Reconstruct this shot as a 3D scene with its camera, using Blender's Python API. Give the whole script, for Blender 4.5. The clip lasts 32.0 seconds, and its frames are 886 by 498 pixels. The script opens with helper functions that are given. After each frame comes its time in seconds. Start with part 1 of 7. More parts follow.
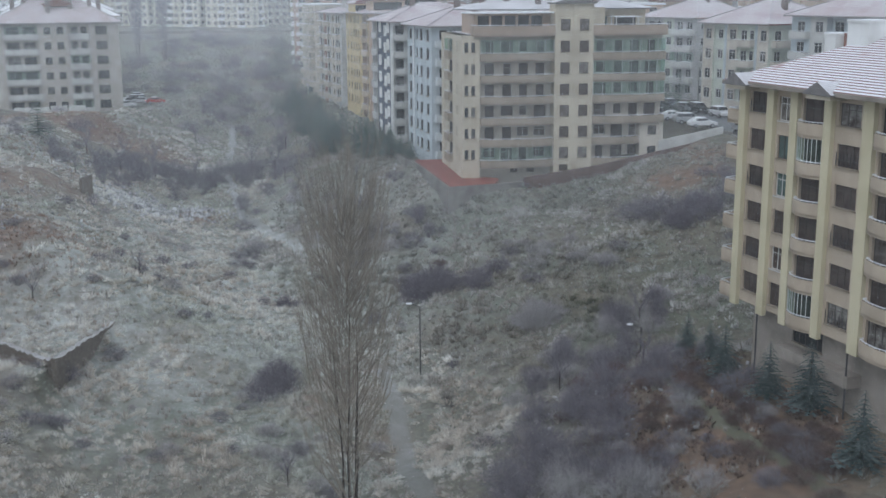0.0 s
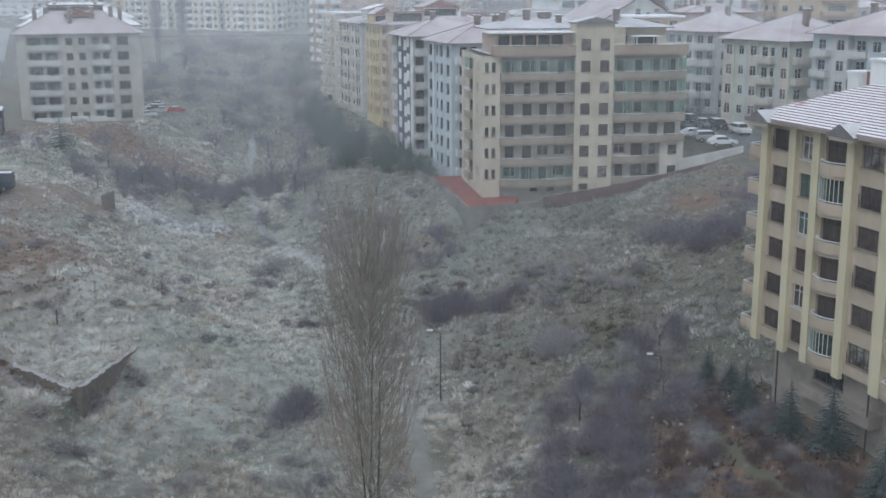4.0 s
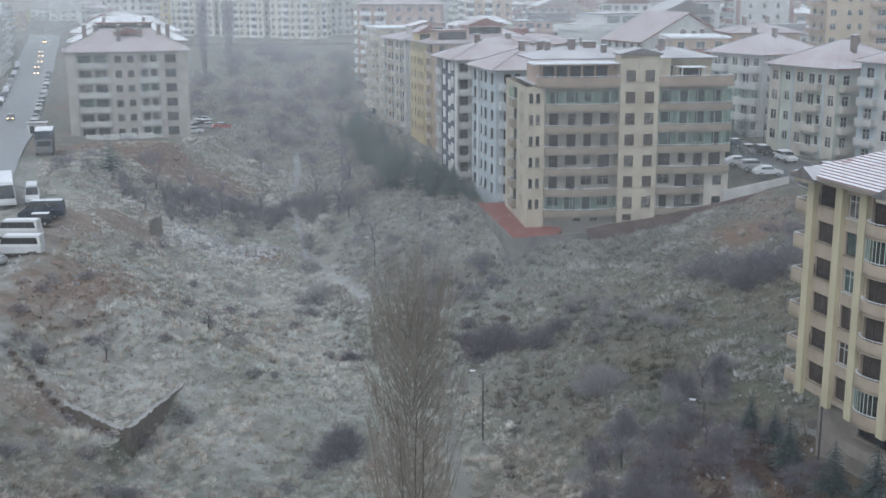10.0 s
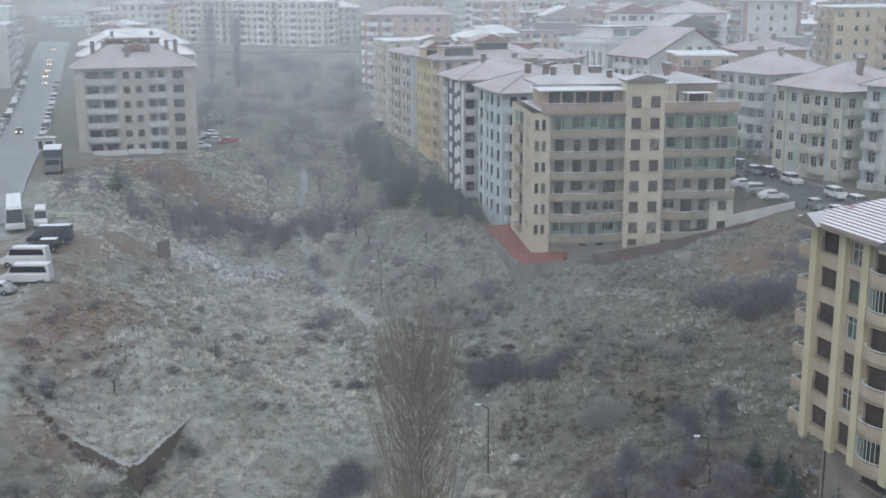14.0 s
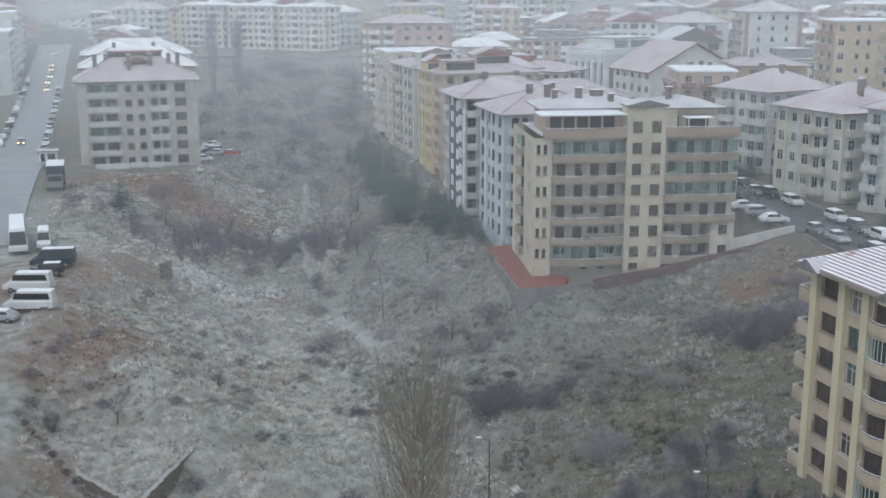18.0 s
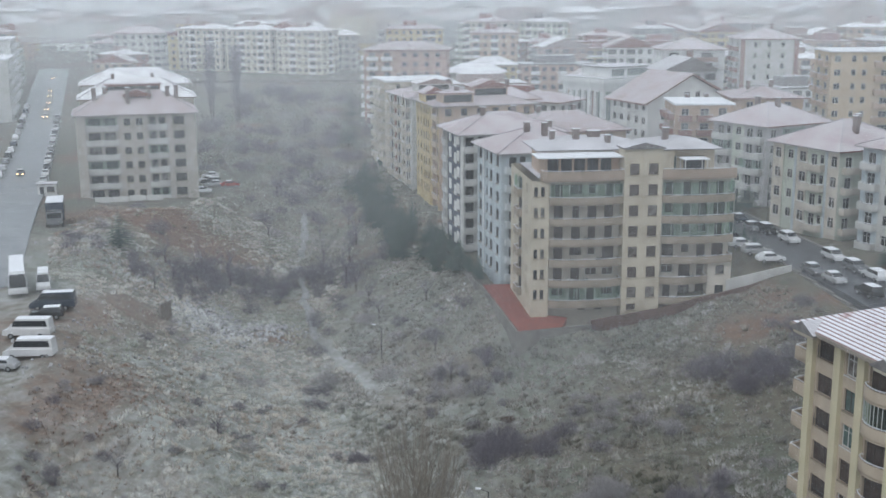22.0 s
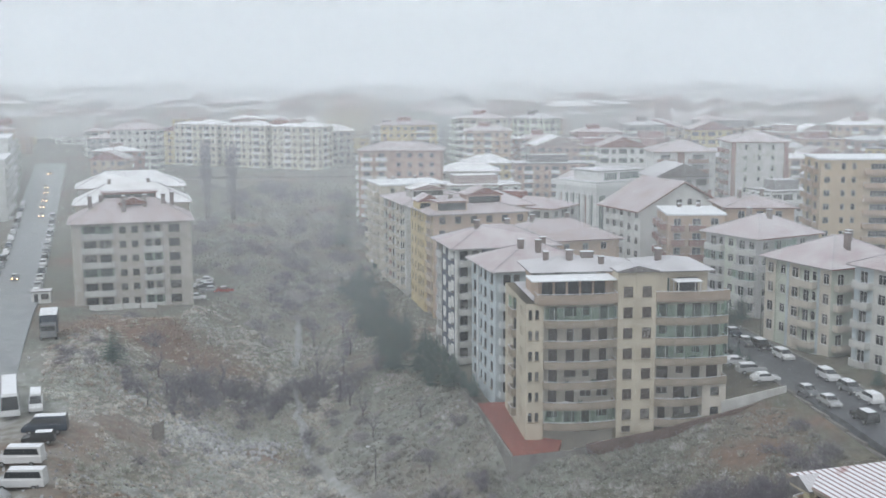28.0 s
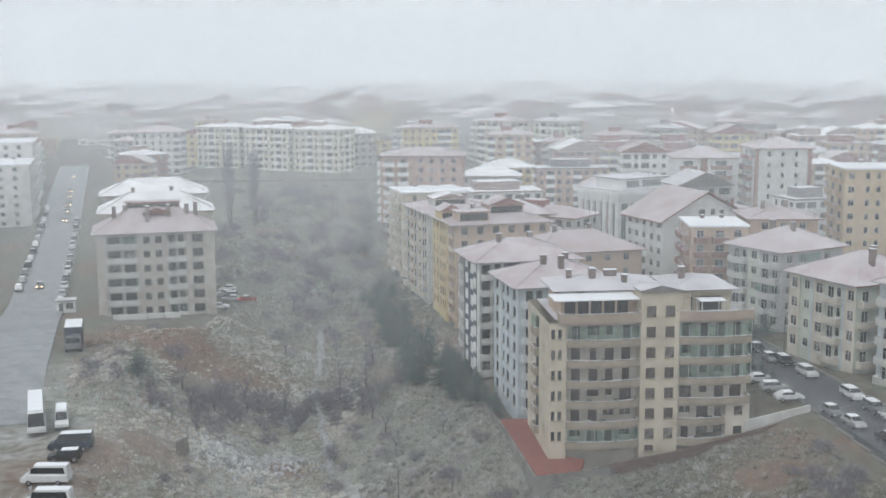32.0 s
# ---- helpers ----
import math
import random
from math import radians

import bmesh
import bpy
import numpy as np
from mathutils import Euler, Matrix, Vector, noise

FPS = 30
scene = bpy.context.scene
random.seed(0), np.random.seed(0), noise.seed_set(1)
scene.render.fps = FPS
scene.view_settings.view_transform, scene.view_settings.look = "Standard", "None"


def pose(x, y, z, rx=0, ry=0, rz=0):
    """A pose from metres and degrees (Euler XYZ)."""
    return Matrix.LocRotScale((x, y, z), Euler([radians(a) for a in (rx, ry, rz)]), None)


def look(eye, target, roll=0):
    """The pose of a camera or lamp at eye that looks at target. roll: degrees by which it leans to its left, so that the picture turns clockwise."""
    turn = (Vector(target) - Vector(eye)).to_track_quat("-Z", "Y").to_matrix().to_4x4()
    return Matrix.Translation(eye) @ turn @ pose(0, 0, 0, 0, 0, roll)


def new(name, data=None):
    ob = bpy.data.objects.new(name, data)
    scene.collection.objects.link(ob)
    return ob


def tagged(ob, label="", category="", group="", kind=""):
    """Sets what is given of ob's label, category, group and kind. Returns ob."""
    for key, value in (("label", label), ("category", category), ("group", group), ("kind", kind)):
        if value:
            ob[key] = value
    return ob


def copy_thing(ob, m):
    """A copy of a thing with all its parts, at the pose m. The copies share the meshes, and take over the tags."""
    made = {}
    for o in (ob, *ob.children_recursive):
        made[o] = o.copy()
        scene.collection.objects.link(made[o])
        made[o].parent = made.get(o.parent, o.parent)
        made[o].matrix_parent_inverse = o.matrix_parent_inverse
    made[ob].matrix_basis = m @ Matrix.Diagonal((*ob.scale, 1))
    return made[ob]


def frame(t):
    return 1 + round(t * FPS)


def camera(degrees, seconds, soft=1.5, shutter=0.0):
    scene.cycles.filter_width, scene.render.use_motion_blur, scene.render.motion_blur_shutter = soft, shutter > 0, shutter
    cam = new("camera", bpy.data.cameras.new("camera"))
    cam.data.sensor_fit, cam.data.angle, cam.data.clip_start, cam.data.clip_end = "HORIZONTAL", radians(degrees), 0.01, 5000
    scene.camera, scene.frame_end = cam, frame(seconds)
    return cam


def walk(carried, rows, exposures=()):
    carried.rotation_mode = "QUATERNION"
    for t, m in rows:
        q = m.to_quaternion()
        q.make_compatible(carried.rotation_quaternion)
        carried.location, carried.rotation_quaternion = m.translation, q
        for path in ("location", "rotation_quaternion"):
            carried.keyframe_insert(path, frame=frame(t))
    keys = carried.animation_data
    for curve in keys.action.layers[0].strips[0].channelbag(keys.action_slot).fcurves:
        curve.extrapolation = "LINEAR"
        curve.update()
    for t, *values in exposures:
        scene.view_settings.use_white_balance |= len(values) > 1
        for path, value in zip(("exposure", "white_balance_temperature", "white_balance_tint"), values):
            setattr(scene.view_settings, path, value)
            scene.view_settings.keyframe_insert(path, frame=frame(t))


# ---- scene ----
cam = camera(42.0, 32.0)
PATH = [
    (0, (1.175, 0.374, 23.954), (0.955, 2.314, 23.518), -0.3),
    (1, (0.955, 0.321, 24.774), (0.735, 2.26, 24.335), -0.2),
    (2, (0.975, 0.401, 25.639), (0.748, 2.339, 25.198), -0.3),
    (3, (0.829, 0.4, 26.275), (0.593, 2.337, 25.835), -0.2),
    (3.5, (0.766, 0.445, 26.72), (0.525, 2.38, 26.279), -0.2),
    (5.5, (0.713, 0.635, 28.198), (0.441, 2.566, 27.755), -0.2),
    (6, (0.55, 0.646, 28.544), (0.273, 2.576, 28.101), -0.1),
    (7, (0.687, 0.626, 29.265), (0.392, 2.554, 28.822), -0.2),
    (8, (0.558, 0.691, 30.066), (0.252, 2.617, 29.622), -0.2),
    (9, (0.616, 0.769, 30.778), (0.302, 2.693, 30.334), -0.2),
    (10, (0.475, 0.728, 31.744), (0.156, 2.651, 31.297), -0.2),
    (11, (0.484, 0.752, 32.603), (0.161, 2.675, 32.156), -0.2),
    (12, (0.577, 0.869, 33.625), (0.248, 2.79, 33.176), -0.2),
    (13, (0.624, 0.916, 34.554), (0.293, 2.837, 34.105), -0.2),
    (14, (0.583, 0.961, 35.551), (0.252, 2.882, 35.101), -0.2),
    (14.5, (0.537, 1.06, 36.096), (0.205, 2.98, 35.645), -0.2),
    (16.5, (0.58, 1.14, 38.286), (0.246, 3.058, 37.829), -0.2),
    (17, (0.612, 1.29, 38.663), (0.278, 3.208, 38.206), -0.2),
    (18, (0.452, 1.274, 39.594), (0.12, 3.192, 39.136), -0.1),
    (19, (0.476, 1.286, 40.645), (0.144, 3.204, 40.185), -0.2),
    (20, (0.455, 1.434, 41.714), (0.123, 3.351, 41.251), -0.2),
    (20.5, (0.558, 1.473, 42.193), (0.226, 3.39, 41.73), -0.3),
    (21, (0.445, 1.469, 42.743), (0.115, 3.387, 42.282), -0.3),
    (21.5, (0.437, 1.455, 43.264), (0.107, 3.376, 42.813), -0.3),
    (22, (0.421, 1.538, 43.779), (0.091, 3.462, 43.342), -0.3),
    (22.5, (0.389, 1.612, 44.251), (0.06, 3.539, 43.829), -0.3),
    (23, (0.437, 1.658, 44.766), (0.108, 3.588, 44.359), -0.2),
    (24, (0.342, 1.695, 45.825), (0.014, 3.632, 45.449), -0.2),
    (25, (0.347, 1.937, 46.778), (0.019, 3.879, 46.432), -0.2),
    (26, (0.308, 2.116, 47.831), (-0.02, 4.064, 47.514), -0.2),
    (26.5, (0.266, 2.11, 48.337), (-0.061, 4.059, 48.035), -0.2),
    (28.5, (0.239, 2.315, 50.164), (-0.083, 4.266, 49.863), -0.3),
    (29, (0.258, 2.364, 50.537), (-0.065, 4.315, 50.234), -0.2),
    (29.5, (0.276, 2.091, 50.933), (-0.048, 4.041, 50.63), -0.2),
    (30, (0.24, 2.152, 51.302), (-0.09, 4.101, 50.999), -0.2),
    (31, (-0.001, 2.232, 52.291), (-0.343, 4.178, 51.985), -0.3),
    (32, (-0.102, 2.484, 53.194), (-0.46, 4.427, 52.884), -0.4),
]
walk(cam, [(t, look(eye, target, roll)) for t, eye, target, roll in PATH],
     exposures=((0, 0.0, 6050, 10), (8, 0.03, 6090, 10), (13, 0.03, 6150, 10), (20, 0.03, 6250, 10), (26, 0.07, 6430, 10), (32, 0.11, 6640, 10)))

# ---- light ----
world = bpy.data.worlds.new("overcast_sky")
scene.world = world
world.use_nodes = True
wn, wl = world.node_tree.nodes, world.node_tree.links
wn.clear()
sky = wn.new("ShaderNodeTexSky")
sky.sky_type, sky.sun_disc = "NISHITA", False
sky.sun_elevation, sky.sun_rotation = radians(38), radians(200)
bg_sky, bg_cloud = wn.new("ShaderNodeBackground"), wn.new("ShaderNodeBackground")
bg_sky.inputs[1].default_value = 0.1
bg_cloud.inputs[0].default_value = (0.755, 0.80, 0.845, 1)
bg_cloud.inputs[1].default_value = 1.06
wmix, wout = wn.new("ShaderNodeMixShader"), wn.new("ShaderNodeOutputWorld")
wmix.inputs[0].default_value = 0.88
wl.new(sky.outputs[0], bg_sky.inputs[0])
wl.new(bg_sky.outputs[0], wmix.inputs[1])
wl.new(bg_cloud.outputs[0], wmix.inputs[2])
wl.new(wmix.outputs[0], wout.inputs[0])
sun_data = bpy.data.lights.new("veiled_sun", "SUN")
sun_data.energy, sun_data.angle, sun_data.color = 0.7, radians(40), (1.0, 0.98, 0.96)
sun = new("veiled_sun", sun_data)
sun.matrix_world = look((0, 0, 200), (50, 120, 40))


# ---- materials ----
def material(name, rough=0.85, metal=0.0, spec=0.3):
    m = bpy.data.materials.new(name)
    m.use_nodes = True
    nt = m.node_tree
    b = nt.nodes["Principled BSDF"]
    b.inputs["Roughness"].default_value, b.inputs["Metallic"].default_value = rough, metal
    b.inputs["Specular IOR Level"].default_value = spec
    return m, nt, b


def coords(nt):
    return nt.nodes.new("ShaderNodeTexCoord").outputs["Object"]


def noise_fac(nt, scale, detail=4.0, lo=0.35, hi=0.65, vec=None, rough=0.6):
    n = nt.nodes.new("ShaderNodeTexNoise")
    n.inputs["Scale"].default_value, n.inputs["Detail"].default_value, n.inputs["Roughness"].default_value = scale, detail, rough
    nt.links.new(vec or coords(nt), n.inputs["Vector"])
    r = nt.nodes.new("ShaderNodeMapRange")
    r.inputs["From Min"].default_value, r.inputs["From Max"].default_value = lo, hi
    nt.links.new(n.outputs["Fac"], r.inputs["Value"])
    return r.outputs["Result"]


def mix(nt, fac, a, b):
    m = nt.nodes.new("ShaderNodeMix")
    m.data_type = "RGBA"
    for sock, v in ((m.inputs[0], fac), (m.inputs[6], a), (m.inputs[7], b)):
        if isinstance(v, (tuple, list)):
            sock.default_value = (*v, 1)
        elif isinstance(v, (int, float)):
            sock.default_value = v
        else:
            nt.links.new(v, sock)
    return m.outputs[2]


def times(nt, a, b, op="MULTIPLY"):
    m = nt.nodes.new("ShaderNodeMath")
    m.operation = op
    for sock, v in ((m.inputs[0], a), (m.inputs[1], b)):
        if isinstance(v, (int, float)):
            sock.default_value = v
        else:
            nt.links.new(v, sock)
    return m.outputs[0]


def bump(nt, b, height, strength=0.4, dist=0.03):
    n = nt.nodes.new("ShaderNodeBump")
    n.inputs["Strength"].default_value, n.inputs["Distance"].default_value = strength, dist
    nt.links.new(height, n.inputs["Height"])
    nt.links.new(n.outputs[0], b.inputs["Normal"])


def up_fac(nt, lo, hi):
    """How far a surface faces the sky, where snow settles."""
    g = nt.nodes.new("ShaderNodeNewGeometry")
    s = nt.nodes.new("ShaderNodeSeparateXYZ")
    nt.links.new(g.outputs["Normal"], s.inputs[0])
    r = nt.nodes.new("ShaderNodeMapRange")
    r.inputs["From Min"].default_value, r.inputs["From Max"].default_value = lo, hi
    nt.links.new(s.outputs[2], r.inputs["Value"])
    return r.outputs["Result"]


def plaster(name, col, dirt=0.25, rough=0.9):
    m, nt, b = material(name, rough)
    dark = tuple(c * (1 - dirt) * k for c, k in zip(col, (0.97, 0.96, 0.93)))
    c = mix(nt, noise_fac(nt, 0.35, 5, 0.4, 0.7), col, dark)
    tall = nt.nodes.new("ShaderNodeMapping")
    tall.inputs["Scale"].default_value = (1.0, 1.0, 0.12)
    nt.links.new(coords(nt), tall.inputs["Vector"])
    streak = noise_fac(nt, 1.6, 4, 0.5, 0.75, tall.outputs[0])
    c = mix(nt, times(nt, streak, 0.55), c, tuple(v * 0.72 for v in col))
    nt.links.new(c, b.inputs["Base Color"])
    bump(nt, b, noise_fac(nt, 9, 4), 0.25, 0.02)
    return m


def plain(name, col, rough=0.6, metal=0.0, spec=0.4, vary=0.15):
    m, nt, b = material(name, rough, metal, spec)
    nt.links.new(mix(nt, noise_fac(nt, 1.7, 4), col, tuple(c * (1 - vary) for c in col)), b.inputs["Base Color"])
    return m


def snowy_roof(name, tile, snow=(0.66, 0.655, 0.685), cover=0.6):
    """Tiles under a thin, fairly even dusting of snow that is worn through in places."""
    m, nt, b = material(name, 0.8)
    base = mix(nt, noise_fac(nt, 2.2, 5), tile, tuple(c * 0.65 for c in tile))
    worn = noise_fac(nt, 0.16, 5, 0.40, 0.72)
    fine = noise_fac(nt, 4.0, 4, 0.1, 0.9, rough=0.7)
    f = times(nt, times(nt, fine, 0.35), cover + 0.05, "ADD")
    f = times(nt, f, times(nt, times(nt, worn, -0.45), 1.0, "ADD"))
    nt.links.new(mix(nt, times(nt, f, up_fac(nt, 0.3, 0.75)), base, snow), b.inputs["Base Color"])
    bump(nt, b, noise_fac(nt, 6, 3), 0.4, 0.04)
    return m


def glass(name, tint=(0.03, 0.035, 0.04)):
    """Opaque window pane: the dark of the room behind is put into its colour, or a drawn curtain in some of the
    windows.
    """
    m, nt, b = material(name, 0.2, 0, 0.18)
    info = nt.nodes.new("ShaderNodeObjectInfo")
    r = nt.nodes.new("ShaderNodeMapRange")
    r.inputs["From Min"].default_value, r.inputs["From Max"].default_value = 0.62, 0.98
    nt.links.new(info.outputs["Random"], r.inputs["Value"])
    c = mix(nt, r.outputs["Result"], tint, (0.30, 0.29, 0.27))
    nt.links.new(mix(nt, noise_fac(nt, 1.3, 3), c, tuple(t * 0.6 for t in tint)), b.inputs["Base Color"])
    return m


M = {}
M["cream"] = plaster("cream_plaster", (0.54, 0.485, 0.385))
M["cream_pale"] = plaster("pale_cream_plaster", (0.60, 0.555, 0.48))
M["beige"] = plaster("beige_plaster", (0.50, 0.42, 0.33))
M["yellow"] = plaster("yellow_painted_plaster", (0.60, 0.55, 0.385), 0.15)
M["ochre"] = plaster("ochre_plaster", (0.58, 0.46, 0.25))
M["blue"] = plaster("pale_blue_plaster", (0.50, 0.565, 0.60))
M["blue_pale"] = plaster("whitish_blue_plaster", (0.60, 0.645, 0.66))
M["blue_dark"] = plaster("slate_blue_plaster", (0.125, 0.145, 0.185))
M["grey"] = plaster("grey_plaster", (0.42, 0.42, 0.42))
M["grey_pale"] = plaster("pale_grey_plaster", (0.58, 0.58, 0.56))
M["white"] = plaster("white_plaster", (0.74, 0.75, 0.74))
# Stains aside, the shade on the set-back foot is put into this colour.
M["plinth"] = plaster("stained_grey_beige_render", (0.32, 0.285, 0.25), 0.4)
M["greenish"] = plaster("pale_green_plaster", (0.56, 0.60, 0.52))
M["orange"] = plaster("orange_plaster", (0.50, 0.36, 0.27))
M["brick_red"] = plaster("red_brown_plaster", (0.30, 0.17, 0.145))
M["tan"] = plaster("tan_plaster", (0.50, 0.38, 0.30))
M["concrete"] = plaster("bare_concrete", (0.23, 0.22, 0.205), 0.45)
M["apricot"] = plaster("apricot_plaster", (0.54, 0.44, 0.32))
M["ruin"] = snowy_roof("dark_mossy_concrete", (0.20, 0.175, 0.15), (0.5, 0.51, 0.52), 0.45)
M["beige_grey"] = plaster("grey_beige_plaster", (0.41, 0.385, 0.35))
M["beige_pale"] = plaster("pale_grey_beige_plaster", (0.465, 0.44, 0.40))
M["band"] = plaster("taupe_parapet_plaster", (0.335, 0.285, 0.225))
M["snow"] = plain("fresh_snow", (0.80, 0.82, 0.85), 0.9, 0, 0.2, 0.06)
M["roof"] = snowy_roof("snow_dusted_clay_roof", (0.29, 0.14, 0.125), cover=0.50)
M["roof_red"] = snowy_roof("red_clay_roof_with_thin_snow", (0.26, 0.13, 0.11), cover=0.38)
M["roof_grey"] = snowy_roof("snow_dusted_grey_roof", (0.22, 0.21, 0.21), cover=0.70)
M["roof_white"] = snowy_roof("whitened_roof", (0.36, 0.28, 0.26), (0.80, 0.81, 0.83), 0.85)
M["tile"] = plain("weathered_clay_tiles", (0.34, 0.22, 0.21), 0.8, 0, 0.3, 0.35)
M["paving"] = plain("wet_red_paving", (0.27, 0.075, 0.052), 0.55, 0, 0.4, 0.4)
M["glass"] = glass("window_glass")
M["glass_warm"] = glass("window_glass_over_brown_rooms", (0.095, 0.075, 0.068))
# Tint lifted so that far windows look paled by haze.
M["glass_hazed"] = glass("distant_window_glass", (0.14, 0.145, 0.15))
M["salmon"] = plaster("salmon_plaster", (0.47, 0.33, 0.29))
M["glass_green"] = glass("greenish_glass", (0.10, 0.15, 0.14))


def clear_glass(name):
    """Balcony glazing that shows the flat behind it through a greenish sheen."""
    m, nt, b = material(name, 0.1, 0, 0.5)
    b.inputs["Base Color"].default_value = (0.27, 0.335, 0.315, 1)
    out, tr, mx = nt.nodes["Material Output"], nt.nodes.new("ShaderNodeBsdfTransparent"), nt.nodes.new("ShaderNodeMixShader")
    tr.inputs[0].default_value = (0.85, 0.95, 0.92, 1)
    nt.links.new(noise_fac(nt, 0.5, 2, 0.32, 2.4), mx.inputs[0])
    nt.links.new(tr.outputs[0], mx.inputs[1])
    nt.links.new(b.outputs[0], mx.inputs[2])
    nt.links.new(mx.outputs[0], out.inputs[0])
    return m


M["glazing"] = clear_glass("greenish_balcony_glazing")
M["frame"] = plain("white_window_frame", (0.62, 0.62, 0.60))
M["frame_dark"] = plain("dark_window_frame", (0.06, 0.05, 0.045))
M["metal"] = plain("dark_painted_metal", (0.08, 0.08, 0.085), 0.5, 0.6)
M["steel"] = plain("galvanised_steel", (0.40, 0.41, 0.42), 0.4, 0.8)
M["rubber"] = plain("black_rubber", (0.02, 0.02, 0.02), 0.8)


# ---- mesh helpers ----
def mesh_of(name, bm, mat):
    me = bpy.data.meshes.new(name)
    bm.to_mesh(me)
    bm.free()
    me.materials.append(M[mat] if isinstance(mat, str) else mat)
    return me


def part(name, bm, mat, parent, label=""):
    ob = new(name, mesh_of(name, bm, mat))
    ob.parent = parent
    return tagged(ob, label) if label else ob


def empty(name, m):
    ob = new(name)
    ob.empty_display_size = 0.5
    ob.matrix_world = m
    return ob


def box(bm, x0, x1, y0, y1, z0, z1):
    v = [bm.verts.new((x, y, z)) for z in (z0, z1) for y in (y0, y1) for x in (x0, x1)]
    for f in ((0, 2, 3, 1), (4, 5, 7, 6), (0, 1, 5, 4), (2, 6, 7, 3), (0, 4, 6, 2), (1, 3, 7, 5)):
        bm.faces.new([v[i] for i in f])
    return v


def prism(bm, pts, z0, z1):
    """An upright prism over a plan outline."""
    lo, hi = [bm.verts.new((x, y, z0)) for x, y in pts], [bm.verts.new((x, y, z1)) for x, y in pts]
    n = len(pts)
    bm.faces.new(hi)
    bm.faces.new(lo[::-1])
    for i in range(n):
        bm.faces.new((lo[i], lo[(i + 1) % n], hi[(i + 1) % n], hi[i]))


def tube(bm, a, b, r0, r1, n=6):
    a, b = Vector(a), Vector(b)
    q = (b - a).to_track_quat("Z", "Y")
    ring = [Vector((math.cos(2 * math.pi * i / n), math.sin(2 * math.pi * i / n), 0)) for i in range(n)]
    lo, hi = [bm.verts.new(a + q @ (p * r0)) for p in ring], [bm.verts.new(b + q @ (p * r1)) for p in ring]
    for i in range(n):
        bm.faces.new((lo[i], lo[(i + 1) % n], hi[(i + 1) % n], hi[i]))
    bm.faces.new(hi)
    bm.faces.new(lo[::-1])


def lattice(x, y, seed=0):
    """Smooth noise on arrays, 0 to 1, with cells one unit wide."""
    x, y = np.asarray(x, float), np.asarray(y, float)
    i, j = np.floor(x), np.floor(y)
    u, v = x - i, y - j
    u, v = u * u * (3 - 2 * u), v * v * (3 - 2 * v)

    def h(a, b):
        s = np.sin(a * 127.1 + b * 311.7 + seed * 74.7) * 43758.5453
        return s - np.floor(s)

    return (h(i, j) * (1 - u) + h(i + 1, j) * u) * (1 - v) + (h(i, j + 1) * (1 - u) + h(i + 1, j + 1) * u) * v


# ---- the lie of the land ----
GULLY_Y = (40, 75, 95, 107, 137, 178, 210, 260, 330, 420)
GULLY_X = (4, -3, -8, -13, -37, -56, -62, -70, -82, -100)
GULLY_Z = (-20, -18.5, -17, -15.2, -12.3, -10.6, -9.3, -6, -2, 3)


def step(a, b, v):
    t = np.clip((v - a) / (b - a), 0, 1)
    return t * t * (3 - 2 * t)


def gully(y):
    return np.interp(y, GULLY_Y, GULLY_X)


